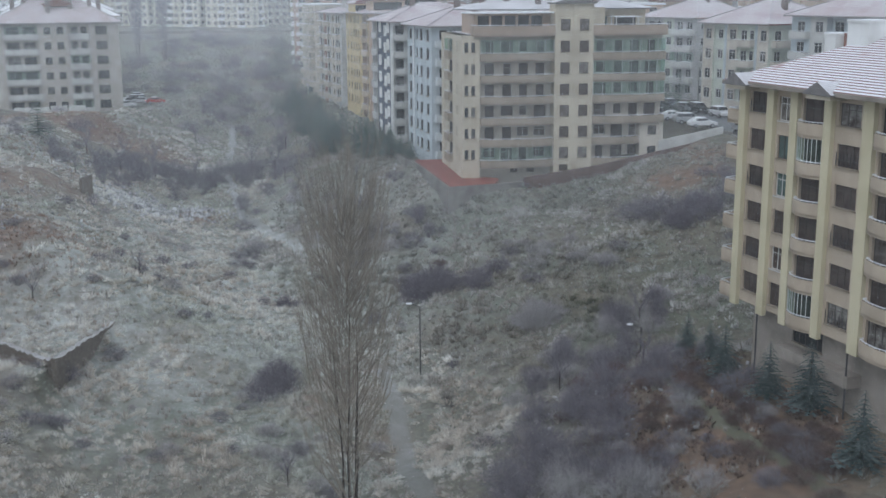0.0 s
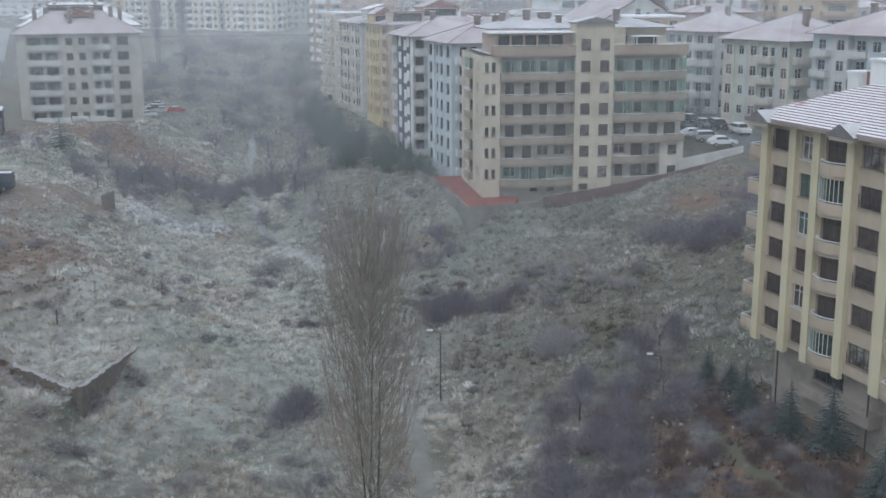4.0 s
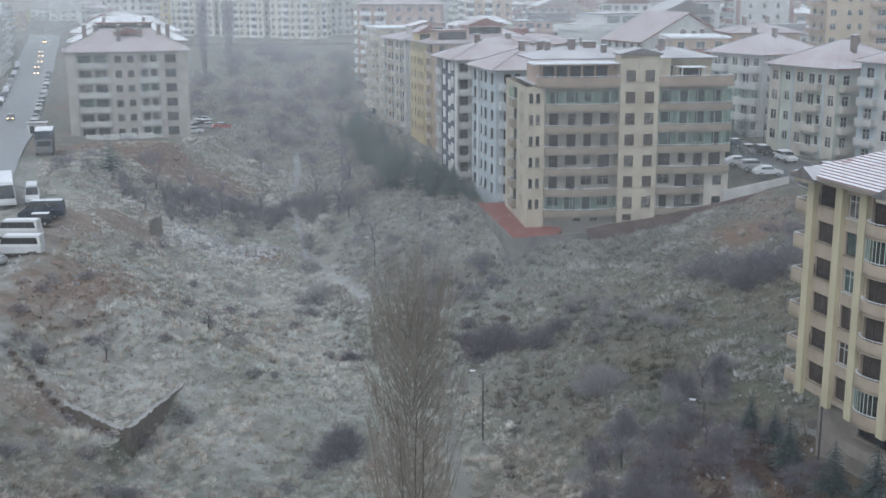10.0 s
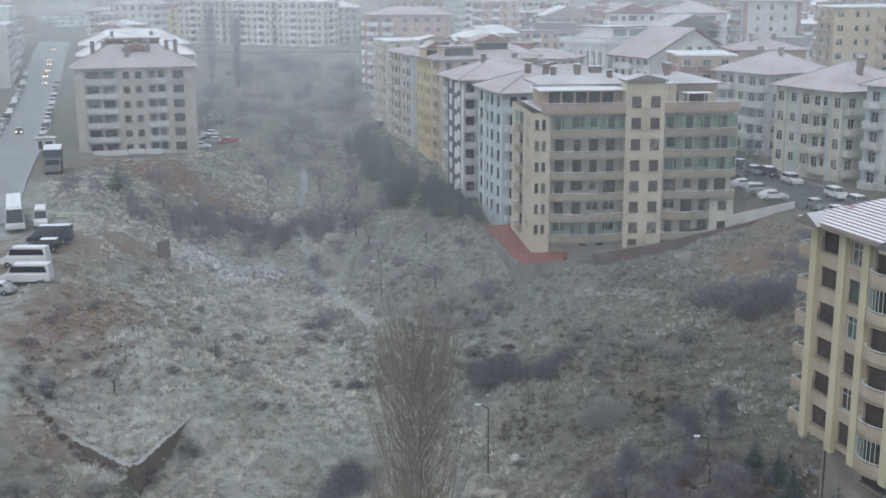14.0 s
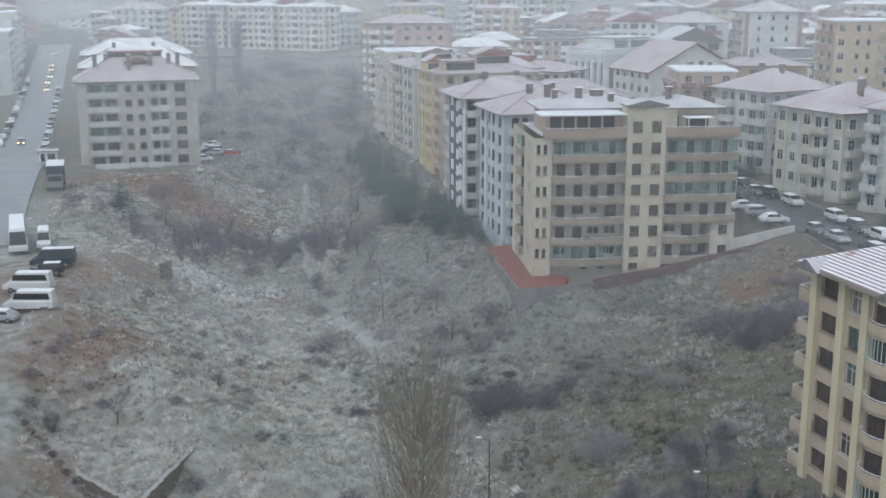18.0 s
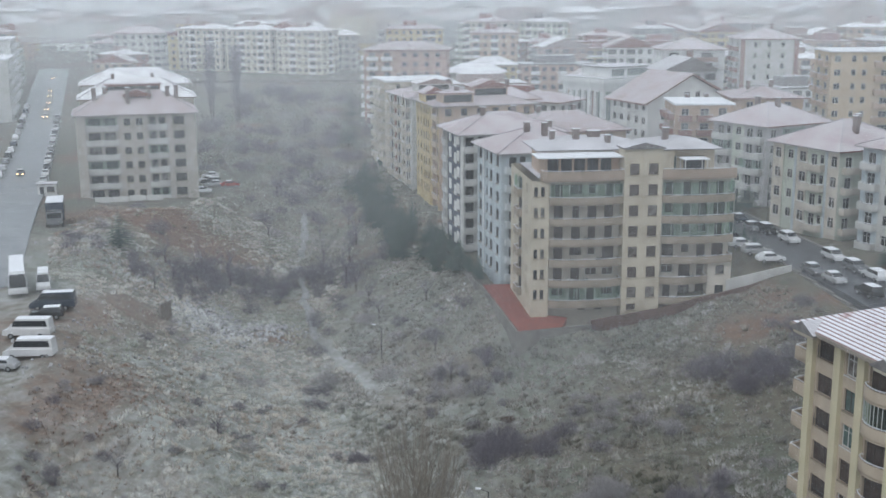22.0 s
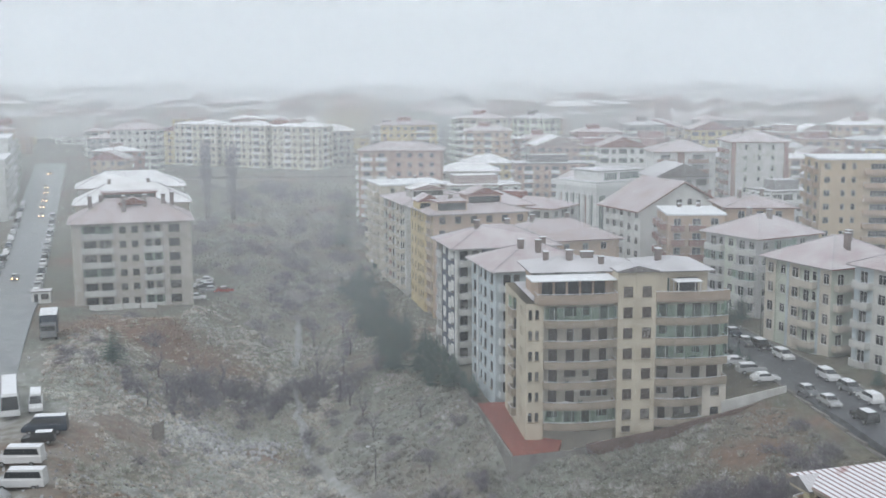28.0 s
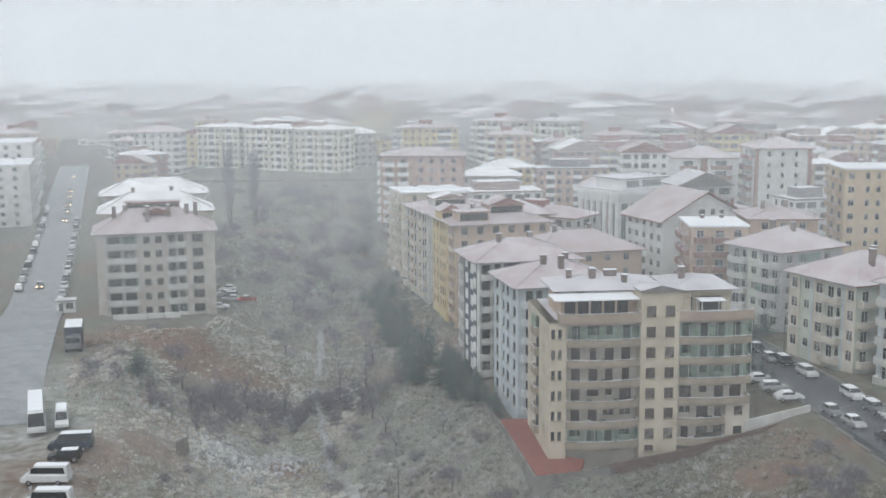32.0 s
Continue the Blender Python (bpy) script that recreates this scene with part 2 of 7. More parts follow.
def smooth_land(x, y):
    x, y = np.asarray(x, float), np.asarray(y, float)
    zg, d = np.interp(y, GULLY_Y, GULLY_Z), x - gully(y)
    east = zg + np.interp(d, (0, 4, 12, 25, 40, 50, 62, 75, 90), (0, 0.4, 2, 3.9, 6.0, 8.2, 11, 14.3, 17))
    east = np.minimum(east, 3.9)
    w_far = np.interp(-d, (0, 8, 20, 33, 42, 60), (0, 1.2, 5.5, 11.5, 13.2, 14))
    w_near = np.interp(-d, (0, 8, 20, 33, 42, 50, 60), (0, 0.8, 2.2, 4.8, 8.5, 13.5, 16))
    west = zg + w_near + (w_far - w_near) * step(103, 120, y)
    west = np.minimum(west, np.interp(y, (90, 122, 150, 185, 215, 245, 300, 400), (-1, -0.7, 0.3, 1.7, 1.0, -1.2, 0, 4)))
    z = np.where(d > 0, east, west)
    # the bank under the terrace and in front of the cream block
    bank = 1.7 * np.exp(-(((d - 30) / 13) ** 2)) * step(140, 158, y) * (1 - step(215, 250, y)) + 1.5 * np.exp(-(((d - 56) / 12) ** 2)) * step(144, 158, y)
    z = np.where(d > 0, np.minimum(z + bank, 3.9), z)
    # the filled ground round the yellow block
    front = -(x - 14.9) * 0.899 - (y - 96.7) * 0.437
    along = (x - 14.9) * 0.437 - (y - 96.7) * 0.899
    fill = -7.2 - 0.28 * np.maximum(front - 1.0, 0) - 0.3 * np.maximum(-along - 3, 0)
    z = np.maximum(z, fill)
    # the made ground up against the terrace and the boundary wall
    for (ax, ay, az), (bx, by, bz), fall in (((-23.6, 177.2, -2.3), (-17.4, 158.6, -2.9), 0.5), ((-11.6, 153.9, -3.3), (-5.4, 156.7, -2.4), 0.55), ((-5.4, 156.7, -2.6), (22.9, 170.4, 2.0), 0.5)):
        k = np.clip(((x - ax) * (bx - ax) + (y - ay) * (by - ay)) / ((bx - ax) ** 2 + (by - ay) ** 2), 0, 1)
        away = np.hypot(x - ax - k * (bx - ax), y - ay - k * (by - ay))
        z = np.maximum(z, az + k * (bz - az) - fall * away)
    # the levelled plot behind the ruined wall
    plot = (-8.1 - 0.055 * (y - 94)) * 1.0
    hold = step(-44.4, -45.4, x) * step(89, 93, y) * (1 - step(110.5, 114, y)) * (1 - step(-50, -62, x))
    z = z + np.maximum(plot - z, 0) * hold
    far = 42 * (1 - np.exp(-np.maximum(y - 300, 0) / 700.0)) + 0.5
    z = z + (far - z) * step(290, 430, y)
    return z


def land(x, y):
    """Ground height, with tussocks and hummocks where nothing is paved."""
    x, y = np.asarray(x, float), np.asarray(y, float)
    z = smooth_land(x, y)
    near = 1 - step(230, 420, y)
    lump = (lattice(x / 7, y / 7, 1) - 0.5) * 1.3 + (lattice(x / 2.6, y / 2.6, 2) - 0.5) * 0.40 + (lattice(x / 1.2, y / 1.2, 3) - 0.5) * 0.16
    paved = np.maximum(in_street(x, y), in_road(x, y))
    return z + lump * near * (1 - paved)


def bare_earth(x, y):
    """Where the ground is dug over or trodden to bare earth."""
    spots = ((-97, 212, 15, 9), (-82, 206, 11, 8), (-73, 160, 5, 5), (-63, 118, 7, 12), (12, 91, 7, 13), (17, 80, 5, 7), (16, 154, 6, 3), (-78, 140, 9, 14), (-58, 172, 4, 3))
    e = sum(np.exp(-((x - a) / ra) ** 2 - ((y - b) / rb) ** 2) for a, b, ra, rb in spots)
    return np.clip(e * (0.7 + 1.5 * lattice(x / 4, y / 4, 21)), 0, 1)


PATHS = (((-9.0, 80.0), (-9.9, 83.9), (-12.0, 90.0), (-13.3, 96.5), (-15.2, 103.7), (-17.8, 113.2)), ((-35.1, 150.1), (-38, 156.5), (-42.4, 162), (-47, 169.5), (-51, 176)))
VERGE = (((9.1, 96.5), (11.5, 89.2), (14.7, 82.0), (17.4, 77.1), (18.9, 73.7)),)


def nearness(x, y, lines, reach):
    """1 on the line, falling to 0 at reach metres from it."""
    best = np.full(np.shape(x), 1e9)
    for line in lines:
        for (ax, ay), (bx, by) in zip(line, line[1:]):
            k = np.clip(((x - ax) * (bx - ax) + (y - ay) * (by - ay)) / ((bx - ax) ** 2 + (by - ay) ** 2), 0, 1)
            best = np.minimum(best, np.hypot(x - ax - k * (bx - ax), y - ay - k * (by - ay)))
    return np.clip(1 - best / reach, -1, 1)


def in_street(x, y):
    across, along = (x - 26.6) * 0.944 + (y - 178) * 0.33, -(x - 26.6) * 0.33 + (y - 178) * 0.944
    return (1 - step(6.5, 9, np.abs(across))) * step(-60, -50, along)


def in_road(x, y):
    across = (x + 110.6) * 0.899 + (y - 182) * 0.437
    return 1 - step(8, 11, np.abs(across))


def ground_at(x, y):
    return float(land(np.array([x]), np.array([y]))[0])


def spread(dense0, dense1, cell, lo, hi, grow=1.13):
    mid = list(np.arange(dense0, dense1, cell))
    a, s, left = dense0, cell, []
    while a > lo:
        s *= grow
        a -= s
        left.append(a)
    a, s, right = mid[-1], cell, []
    while a < hi:
        s *= grow
        a += s
        right.append(a)
    return np.array(left[::-1] + mid + right)


def sheet(name, xs, ys, height, mat):
    gx, gy = np.meshgrid(xs, ys)
    co = np.stack([gx, gy, height(gx, gy)], -1).reshape(-1, 3)
    nx, ny = len(xs), len(ys)
    i = (np.arange(ny - 1)[:, None] * nx + np.arange(nx - 1)).ravel()
    faces = np.stack([i, i + 1, i + 1 + nx, i + nx], -1)
    me = bpy.data.meshes.new(name)
    me.from_pydata(co.tolist(), [], faces.tolist())
    me.polygons.foreach_set("use_smooth", np.ones(len(faces), bool))
    me.materials.append(mat)
    return new(name, me)


def hump(x, y):
    """How far the ground here stands up as a hummock, 0 to 1."""
    h = 0.55 * lattice(x / 0.9, y / 0.9, 8) + 0.30 * lattice(x / 1.2, y / 1.2, 3) + 0.15 * lattice(x / 2.6, y / 2.6, 2)
    return 0.5 + (h - 0.5) * (1 - 0.6 * step(190, 260, y)) * (1 - step(300, 420, y))


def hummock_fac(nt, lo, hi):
    """1 on the tops of the hummocks, where frost and snow lie, 0 in the hollows."""
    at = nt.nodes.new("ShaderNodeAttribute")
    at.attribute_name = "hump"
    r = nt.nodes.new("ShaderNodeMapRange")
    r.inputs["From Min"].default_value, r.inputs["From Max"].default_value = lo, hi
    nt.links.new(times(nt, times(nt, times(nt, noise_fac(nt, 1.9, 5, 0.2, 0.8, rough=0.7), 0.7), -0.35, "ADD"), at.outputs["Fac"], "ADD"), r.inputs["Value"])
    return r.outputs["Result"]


def ground_material():
    m, nt, b = material("frosted_rough_grass", 0.95, 0, 0.15)
    grass = mix(nt, noise_fac(nt, 0.09, 5), (0.185, 0.165, 0.128), (0.12, 0.136, 0.10))
    grass = mix(nt, noise_fac(nt, 0.6, 5, 0.45, 0.7), grass, (0.088, 0.079, 0.066))
    grass = mix(nt, times(nt, noise_fac(nt, 2.6, 6, 0.46, 0.62, rough=0.75), 0.7), grass, (0.075, 0.072, 0.055))
    earth = mix(nt, noise_fac(nt, 1.1, 4), (0.21, 0.135, 0.095), (0.125, 0.088, 0.068))
    dug = nt.nodes.new("ShaderNodeAttribute")
    dug.attribute_name = "bare_earth"
    c = mix(nt, noise_fac(nt, 0.035, 4, 0.55, 0.68), grass, earth)
    c = mix(nt, times(nt, dug.outputs["Fac"], 0.85), c, earth)
    for place, colour in (("trodden", (0.19, 0.185, 0.172)), ("verge", (0.115, 0.125, 0.088))):
        at = nt.nodes.new("ShaderNodeAttribute")
        at.attribute_name = place
        edge = nt.nodes.new("ShaderNodeMapRange")
        edge.inputs["From Min"].default_value, edge.inputs["From Max"].default_value = 0.72, 0.92
        nt.links.new(times(nt, times(nt, noise_fac(nt, 1.1, 4, 0.2, 0.8), 0.5), at.outputs["Fac"], "ADD"), edge.inputs["Value"])
        c = mix(nt, times(nt, edge.outputs["Result"], 0.8), c, colour)
    frost = times(nt, times(nt, times(nt, hummock_fac(nt, 0.1, 0.9), 0.62), 0.10, "ADD"), noise_fac(nt, 0.045, 4, 0.15, 0.50))
    s = nt.nodes.new("ShaderNodeSeparateXYZ")
    nt.links.new(coords(nt), s.inputs[0])
    r = nt.nodes.new("ShaderNodeMapRange")
    for k, v in (("From Min", 8), ("From Max", -40), ("To Min", 0.08), ("To Max", 1.15)):
        r.inputs[k].default_value = v
    nt.links.new(s.outputs[0], r.inputs["Value"])
    deep = nt.nodes.new("ShaderNodeMapRange")
    for k, v in (("From Min", 140), ("From Max", 200), ("To Min", 1.0), ("To Max", 0.22)):
        deep.inputs[k].default_value = v
    nt.links.new(s.outputs[1], deep.inputs["Value"])
    close = nt.nodes.new("ShaderNodeMapRange")
    for k, v in (("From Min", 82), ("From Max", 104), ("To Min", 0.35), ("To Max", 1.0)):
        close.inputs[k].default_value = v
    nt.links.new(s.outputs[1], close.inputs["Value"])
    frost = times(nt, times(nt, times(nt, frost, r.outputs["Result"]), deep.outputs["Result"]), close.outputs["Result"])
    frost = times(nt, frost, times(nt, times(nt, dug.outputs["Fac"], -0.6), 1.0, "ADD"))
    c = mix(nt, times(nt, frost, up_fac(nt, 0.35, 0.9)), c, (0.53, 0.56, 0.55))
    nt.links.new(c, b.inputs["Base Color"])
    bump(nt, b, noise_fac(nt, 2.2, 9, 0.2, 0.8, rough=0.8), 0.6, 0.12)
    return m


M["ground"] = ground_material()
ground = sheet("ground", spread(-98, 46, 0.5, -3600, 3600, 1.12), spread(72, 190, 0.5, -3000, 4600, 1.08), land, M["ground"])
spot = ground.data.attributes.new("bare_earth", "FLOAT", "POINT")
where = np.empty(len(ground.data.vertices) * 3, np.float32)
ground.data.vertices.foreach_get("co", where)
spot.data.foreach_set("value", bare_earth(where[0::3].astype(float), where[1::3].astype(float)).astype(np.float32))
spot = ground.data.attributes.new("hump", "FLOAT", "POINT")
spot.data.foreach_set("value", hump(where[0::3].astype(float), where[1::3].astype(float)).astype(np.float32))
for place, lines, reach in (("trodden", PATHS, 2.2), ("verge", VERGE, 1.5)):
    spot = ground.data.attributes.new(place, "FLOAT", "POINT")
    spot.data.foreach_set("value", nearness(where[0::3].astype(float), where[1::3].astype(float), lines, reach).astype(np.float32))
tagged(ground, "frosted rough grass and scrub slope with bare earth", "ground", kind="structure")


def asphalt(name, base):
    m, nt, b = material(name, 0.45, 0, 0.5)
    c = mix(nt, noise_fac(nt, 0.4, 5), base, tuple(v * 0.6 for v in base))
    nt.links.new(mix(nt, noise_fac(nt, 1.4, 5, 0.55, 0.8), c, (0.22, 0.23, 0.24)), b.inputs["Base Color"])
    bump(nt, b, noise_fac(nt, 20, 3), 0.2, 0.01)
    return m


M["asphalt"] = asphalt("wet_asphalt", (0.085, 0.09, 0.10))
M["road"] = asphalt("pale_wet_road", (0.27, 0.285, 0.30))


def strip(name, mat, a, b, half, lift, label, category, steps=60, kerb=0.0):
    """A paved band from a to b that lies on the land."""
    a, b = Vector(a), Vector(b)
    u = (b - a).normalized()
    n = Vector((u.y, -u.x))
    bm = bmesh.new()
    rows = []
    for i in range(steps + 1):
        c = a.lerp(b, i / steps)
        z = float(smooth_land(c.x, c.y)) + lift
        rows.append([bm.verts.new((*(c + n * s), z + dz)) for s, dz in ((-half, -1.0), (-half, 0), (half, 0), (half, -1.0))])
    for r0, r1 in zip(rows, rows[1:]):
        for i in range(3):
            bm.faces.new((r0[i], r0[i + 1], r1[i + 1], r1[i]))
    bm.faces.new(rows[0])
    ob = new(name, mesh_of(name, bm, mat))
    return tagged(ob, label, category, kind="structure")


strip("street", "asphalt", (45, 125.4), (-34, 351), 5.2, 0.12, "wet asphalt street with parked cars", "street")
strip("road", "road", (-97, 154), (-258, 485), 6.4, 0.30, "wide pale wet road running out of town", "road", 90)


# ---- mist: thin upright sheets that stand in for fog and falling snow ----
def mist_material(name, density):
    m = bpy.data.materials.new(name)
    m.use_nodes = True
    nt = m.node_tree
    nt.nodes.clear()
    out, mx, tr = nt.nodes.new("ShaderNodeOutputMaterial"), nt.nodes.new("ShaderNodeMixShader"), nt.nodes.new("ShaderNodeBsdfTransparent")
    # Normals are forced vertical so the added sheets take the sky's brightness.
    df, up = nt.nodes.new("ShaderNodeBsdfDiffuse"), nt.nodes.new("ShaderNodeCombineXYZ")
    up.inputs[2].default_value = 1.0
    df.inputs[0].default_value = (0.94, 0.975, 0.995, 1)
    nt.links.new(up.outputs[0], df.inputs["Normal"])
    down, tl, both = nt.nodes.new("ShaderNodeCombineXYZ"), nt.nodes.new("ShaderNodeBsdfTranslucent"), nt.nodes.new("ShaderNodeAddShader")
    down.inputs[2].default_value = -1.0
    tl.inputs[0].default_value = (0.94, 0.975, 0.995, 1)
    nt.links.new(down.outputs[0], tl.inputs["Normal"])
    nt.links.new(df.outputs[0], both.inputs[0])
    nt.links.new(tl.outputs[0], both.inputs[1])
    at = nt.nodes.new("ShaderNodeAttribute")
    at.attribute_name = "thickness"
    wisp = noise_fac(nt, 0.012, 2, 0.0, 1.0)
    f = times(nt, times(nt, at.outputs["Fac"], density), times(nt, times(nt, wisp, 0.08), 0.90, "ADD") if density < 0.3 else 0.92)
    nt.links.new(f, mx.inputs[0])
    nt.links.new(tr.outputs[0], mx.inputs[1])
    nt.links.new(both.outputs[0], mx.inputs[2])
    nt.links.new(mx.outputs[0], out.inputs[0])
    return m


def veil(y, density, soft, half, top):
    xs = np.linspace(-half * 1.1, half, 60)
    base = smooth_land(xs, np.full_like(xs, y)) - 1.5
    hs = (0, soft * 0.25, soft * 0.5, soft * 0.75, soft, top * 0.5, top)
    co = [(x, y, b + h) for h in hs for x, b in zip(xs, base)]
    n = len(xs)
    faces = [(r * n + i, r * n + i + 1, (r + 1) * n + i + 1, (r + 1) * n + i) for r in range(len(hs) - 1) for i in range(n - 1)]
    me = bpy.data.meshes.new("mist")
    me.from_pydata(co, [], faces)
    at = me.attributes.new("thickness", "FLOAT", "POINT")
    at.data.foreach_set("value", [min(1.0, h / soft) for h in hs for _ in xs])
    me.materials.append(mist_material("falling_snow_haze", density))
    return tagged(new("mist", me), "thin grey sheet standing in for falling snow and fog", "mist", "mist veils", "stuff")


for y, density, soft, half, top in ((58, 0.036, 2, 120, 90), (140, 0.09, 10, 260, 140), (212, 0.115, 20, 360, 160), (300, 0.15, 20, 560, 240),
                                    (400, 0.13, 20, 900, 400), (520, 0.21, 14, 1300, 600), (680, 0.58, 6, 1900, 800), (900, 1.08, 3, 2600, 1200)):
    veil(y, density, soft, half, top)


M["chimney"] = plaster("weathered_chimney_render", (0.24, 0.20, 0.19), 0.4)


# ---- apartment blocks ----
def facade(bm, o, u, length, z0, z1, holes, deep=0.22):
    """A wall from o along u with real openings (s0, s1, z0, z1) and their reveals."""
    o, u = Vector(o), Vector(u)
    inward = Vector((-u.y, u.x, 0)) * deep
    ss = sorted({0.0, length, *(h[i] for h in holes for i in (0, 1))})
    zs = sorted({z0, z1, *(h[i] for h in holes for i in (2, 3))})
    grid = {}

    def v(s, z, back=False):
        k = (s, z, back)
        if k not in grid:
            grid[k] = bm.verts.new(o + u * s + Vector((0, 0, z)) + (inward if back else Vector()))
        return grid[k]

    for s0, s1 in zip(ss, ss[1:]):
        for a, b in zip(zs, zs[1:]):
            sm, zm = (s0 + s1) / 2, (a + b) / 2
            if not any(h[0] < sm < h[1] and h[2] < zm < h[3] for h in holes):
                bm.faces.new((v(s0, a), v(s1, a), v(s1, b), v(s0, b)))
    for s0, s1, a, b in holes:
        ring = ((s0, a), (s1, a), (s1, b), (s0, b))
        for p, q in zip(ring, ring[1:] + ring[:1]):
            bm.faces.new((v(*p), v(*q), v(*q, True), v(*p, True)))


WINDOWS = {}


def window_meshes(w, h, frame_mat, glass_mat):
    key = (round(w, 2), round(h, 2), frame_mat, glass_mat)
    if key not in WINDOWS:
        bm = bmesh.new()
        t = 0.07
        box(bm, 0, w, -0.03, 0.05, 0, t)
        box(bm, 0, w, -0.03, 0.05, h - t, h)
        box(bm, 0, t, -0.03, 0.05, t, h - t)
        box(bm, w - t, w, -0.03, 0.05, t, h - t)
        n = max(1, round(w / 0.8))
        for i in range(1, n):
            box(bm, w * i / n - 0.035, w * i / n + 0.035, -0.03, 0.05, t, h - t)
        if h > 1.2 and w > 0.9:
            box(bm, t, w - t, -0.025, 0.045, h * 0.7, h * 0.7 + 0.05)
        fr = mesh_of("window", bm, frame_mat)
        bm = bmesh.new()
        box(bm, 0.02, w - 0.02, 0.0, 0.03, 0.02, h - 0.02)
        pane = mesh_of("pane", bm, glass_mat)
        bm = bmesh.new()
        box(bm, -0.08, w + 0.08, -0.32, -0.12, -0.08, 0.0)
        WINDOWS[key] = fr, pane, mesh_of("window_sill", bm, "frame" if frame_mat == "frame" else "band")
    return WINDOWS[key]


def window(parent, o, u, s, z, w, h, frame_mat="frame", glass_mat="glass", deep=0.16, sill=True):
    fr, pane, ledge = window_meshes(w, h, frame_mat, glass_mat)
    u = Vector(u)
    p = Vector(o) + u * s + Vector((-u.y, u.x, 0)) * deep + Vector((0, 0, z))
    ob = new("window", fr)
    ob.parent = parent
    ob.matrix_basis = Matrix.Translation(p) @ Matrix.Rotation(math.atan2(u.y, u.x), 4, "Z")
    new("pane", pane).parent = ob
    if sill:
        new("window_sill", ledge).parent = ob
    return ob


def hip_roof(bm, x0, x1, y0, y1, z, h, thick=0.22):
    """A hipped roof with a fascia, its ridge along the longer side."""
    w, d = x1 - x0, y1 - y0
    e = [bm.verts.new(p) for p in ((x0, y0, z), (x1, y0, z), (x1, y1, z), (x0, y1, z))]
    g = [bm.verts.new((p.co.x, p.co.y, z + thick)) for p in e]
    if w >= d:
        r = [bm.verts.new((x0 + d / 2, y0 + d / 2, z + thick + h)), bm.verts.new((x1 - d / 2 + 0.01, y0 + d / 2, z + thick + h))]
        faces = ((g[0], g[1], r[1], r[0]), (g[1], g[2], r[1]), (g[2], g[3], r[0], r[1]), (g[3], g[0], r[0]))
    else:
        r = [bm.verts.new((x0 + w / 2, y0 + w / 2, z + thick + h)), bm.verts.new((x0 + w / 2, y1 - w / 2, z + thick + h))]
        faces = ((g[0], g[1], r[0]), (g[1], g[2], r[1], r[0]), (g[2], g[3], r[1]), (g[3], g[0], r[0], r[1]))
    for f in faces:
        bm.faces.new(f)
    for i in range(4):
        bm.faces.new((e[i], e[(i + 1) % 4], g[(i + 1) % 4], g[i]))
    bm.faces.new(e[::-1])


def chimney(parent, x, y, z0, z1, w=0.8, d=0.8, mat="chimney"):
    bm = bmesh.new()
    box(bm, x - w / 2, x + w / 2, y - d / 2, y + d / 2, z0, z1)
    box(bm, x - w / 2 - 0.08, x + w / 2 + 0.08, y - d / 2 - 0.08, y + d / 2 + 0.08, z1 - 0.15, z1)
    ob = part("chimney", bm, mat, parent)
    bm = bmesh.new()
    box(bm, x - w / 2 - 0.06, x + w / 2 + 0.06, y - d / 2 - 0.06, y + d / 2 + 0.06, z1 + 0.004, z1 + 0.08)
    part("snow_cap", bm, "snow", ob)
    return ob


def balcony(parent, o, u, s0, s1, z, out, mat, rail=1.0, bow=0.0, glazed="", band=0.95):
    """A slab with a solid parapet, its front bowed outward by bow."""
    o, u = Vector((*o[:2], 0)), Vector(u)
    n = Vector((u.y, -u.x, 0))
    k = 9 if bow else 2

    def line(off, inset):
        a, b = s0 + inset, s1 - inset
        return [o + u * (a + (b - a) * i / (k - 1)) + n * (off + bow * (1 - (2 * i / (k - 1) - 1) ** 2)) for i in range(k)]

    def loop(off, inset):
        return [o + u * (s0 + inset) - n * 0.0] + line(off, inset) + [o + u * (s1 - inset)]

    bm = bmesh.new()
    prism(bm, [(p.x, p.y) for p in loop(out, 0)], z - 0.16, z)
    outer, inner = loop(out, 0), loop(out - 0.14, 0.14)
    for i in range(len(outer) - 1):
        quad = [(p.x, p.y) for p in (outer[i], outer[i + 1], inner[i + 1], inner[i])]
        prism(bm, quad, z - 0.25, z + band)
    ob = part("balcony", bm, mat, parent)
    bm = bmesh.new()
    for i in range(len(outer) - 1):
        tube(bm, outer[i].lerp(inner[i], 0.5) + Vector((0, 0, z + band + 0.14)), outer[i + 1].lerp(inner[i + 1], 0.5) + Vector((0, 0, z + band + 0.14)), 0.035, 0.035, 5)
        p = outer[i].lerp(inner[i], 0.5)
        tube(bm, p + Vector((0, 0, z + band - 0.05)), p + Vector((0, 0, z + band + 0.14)), 0.02, 0.02, 5)
    part("railing", bm, "snow", ob, "railing with a line of snow")
    if glazed:
        bm = bmesh.new()
        mid = [outer[i].lerp(inner[i], 0.5) for i in range(len(outer))]
        for a, b in zip(mid, mid[1:]):
            quad = [a + n * 0.01, b + n * 0.01, b - n * 0.02, a - n * 0.02]
            prism(bm, [(p.x, p.y) for p in quad], z + band + 0.16, z + 2.65)
        g = part("glazing", bm, glazed, ob)
        for a in mid[1:-1]:
            bm = bmesh.new()
            tube(bm, a + Vector((0, 0, z + band)), a + Vector((0, 0, z + 2.68)), 0.035, 0.035, 4)
            part("mullion", bm, "frame", g)
    return ob


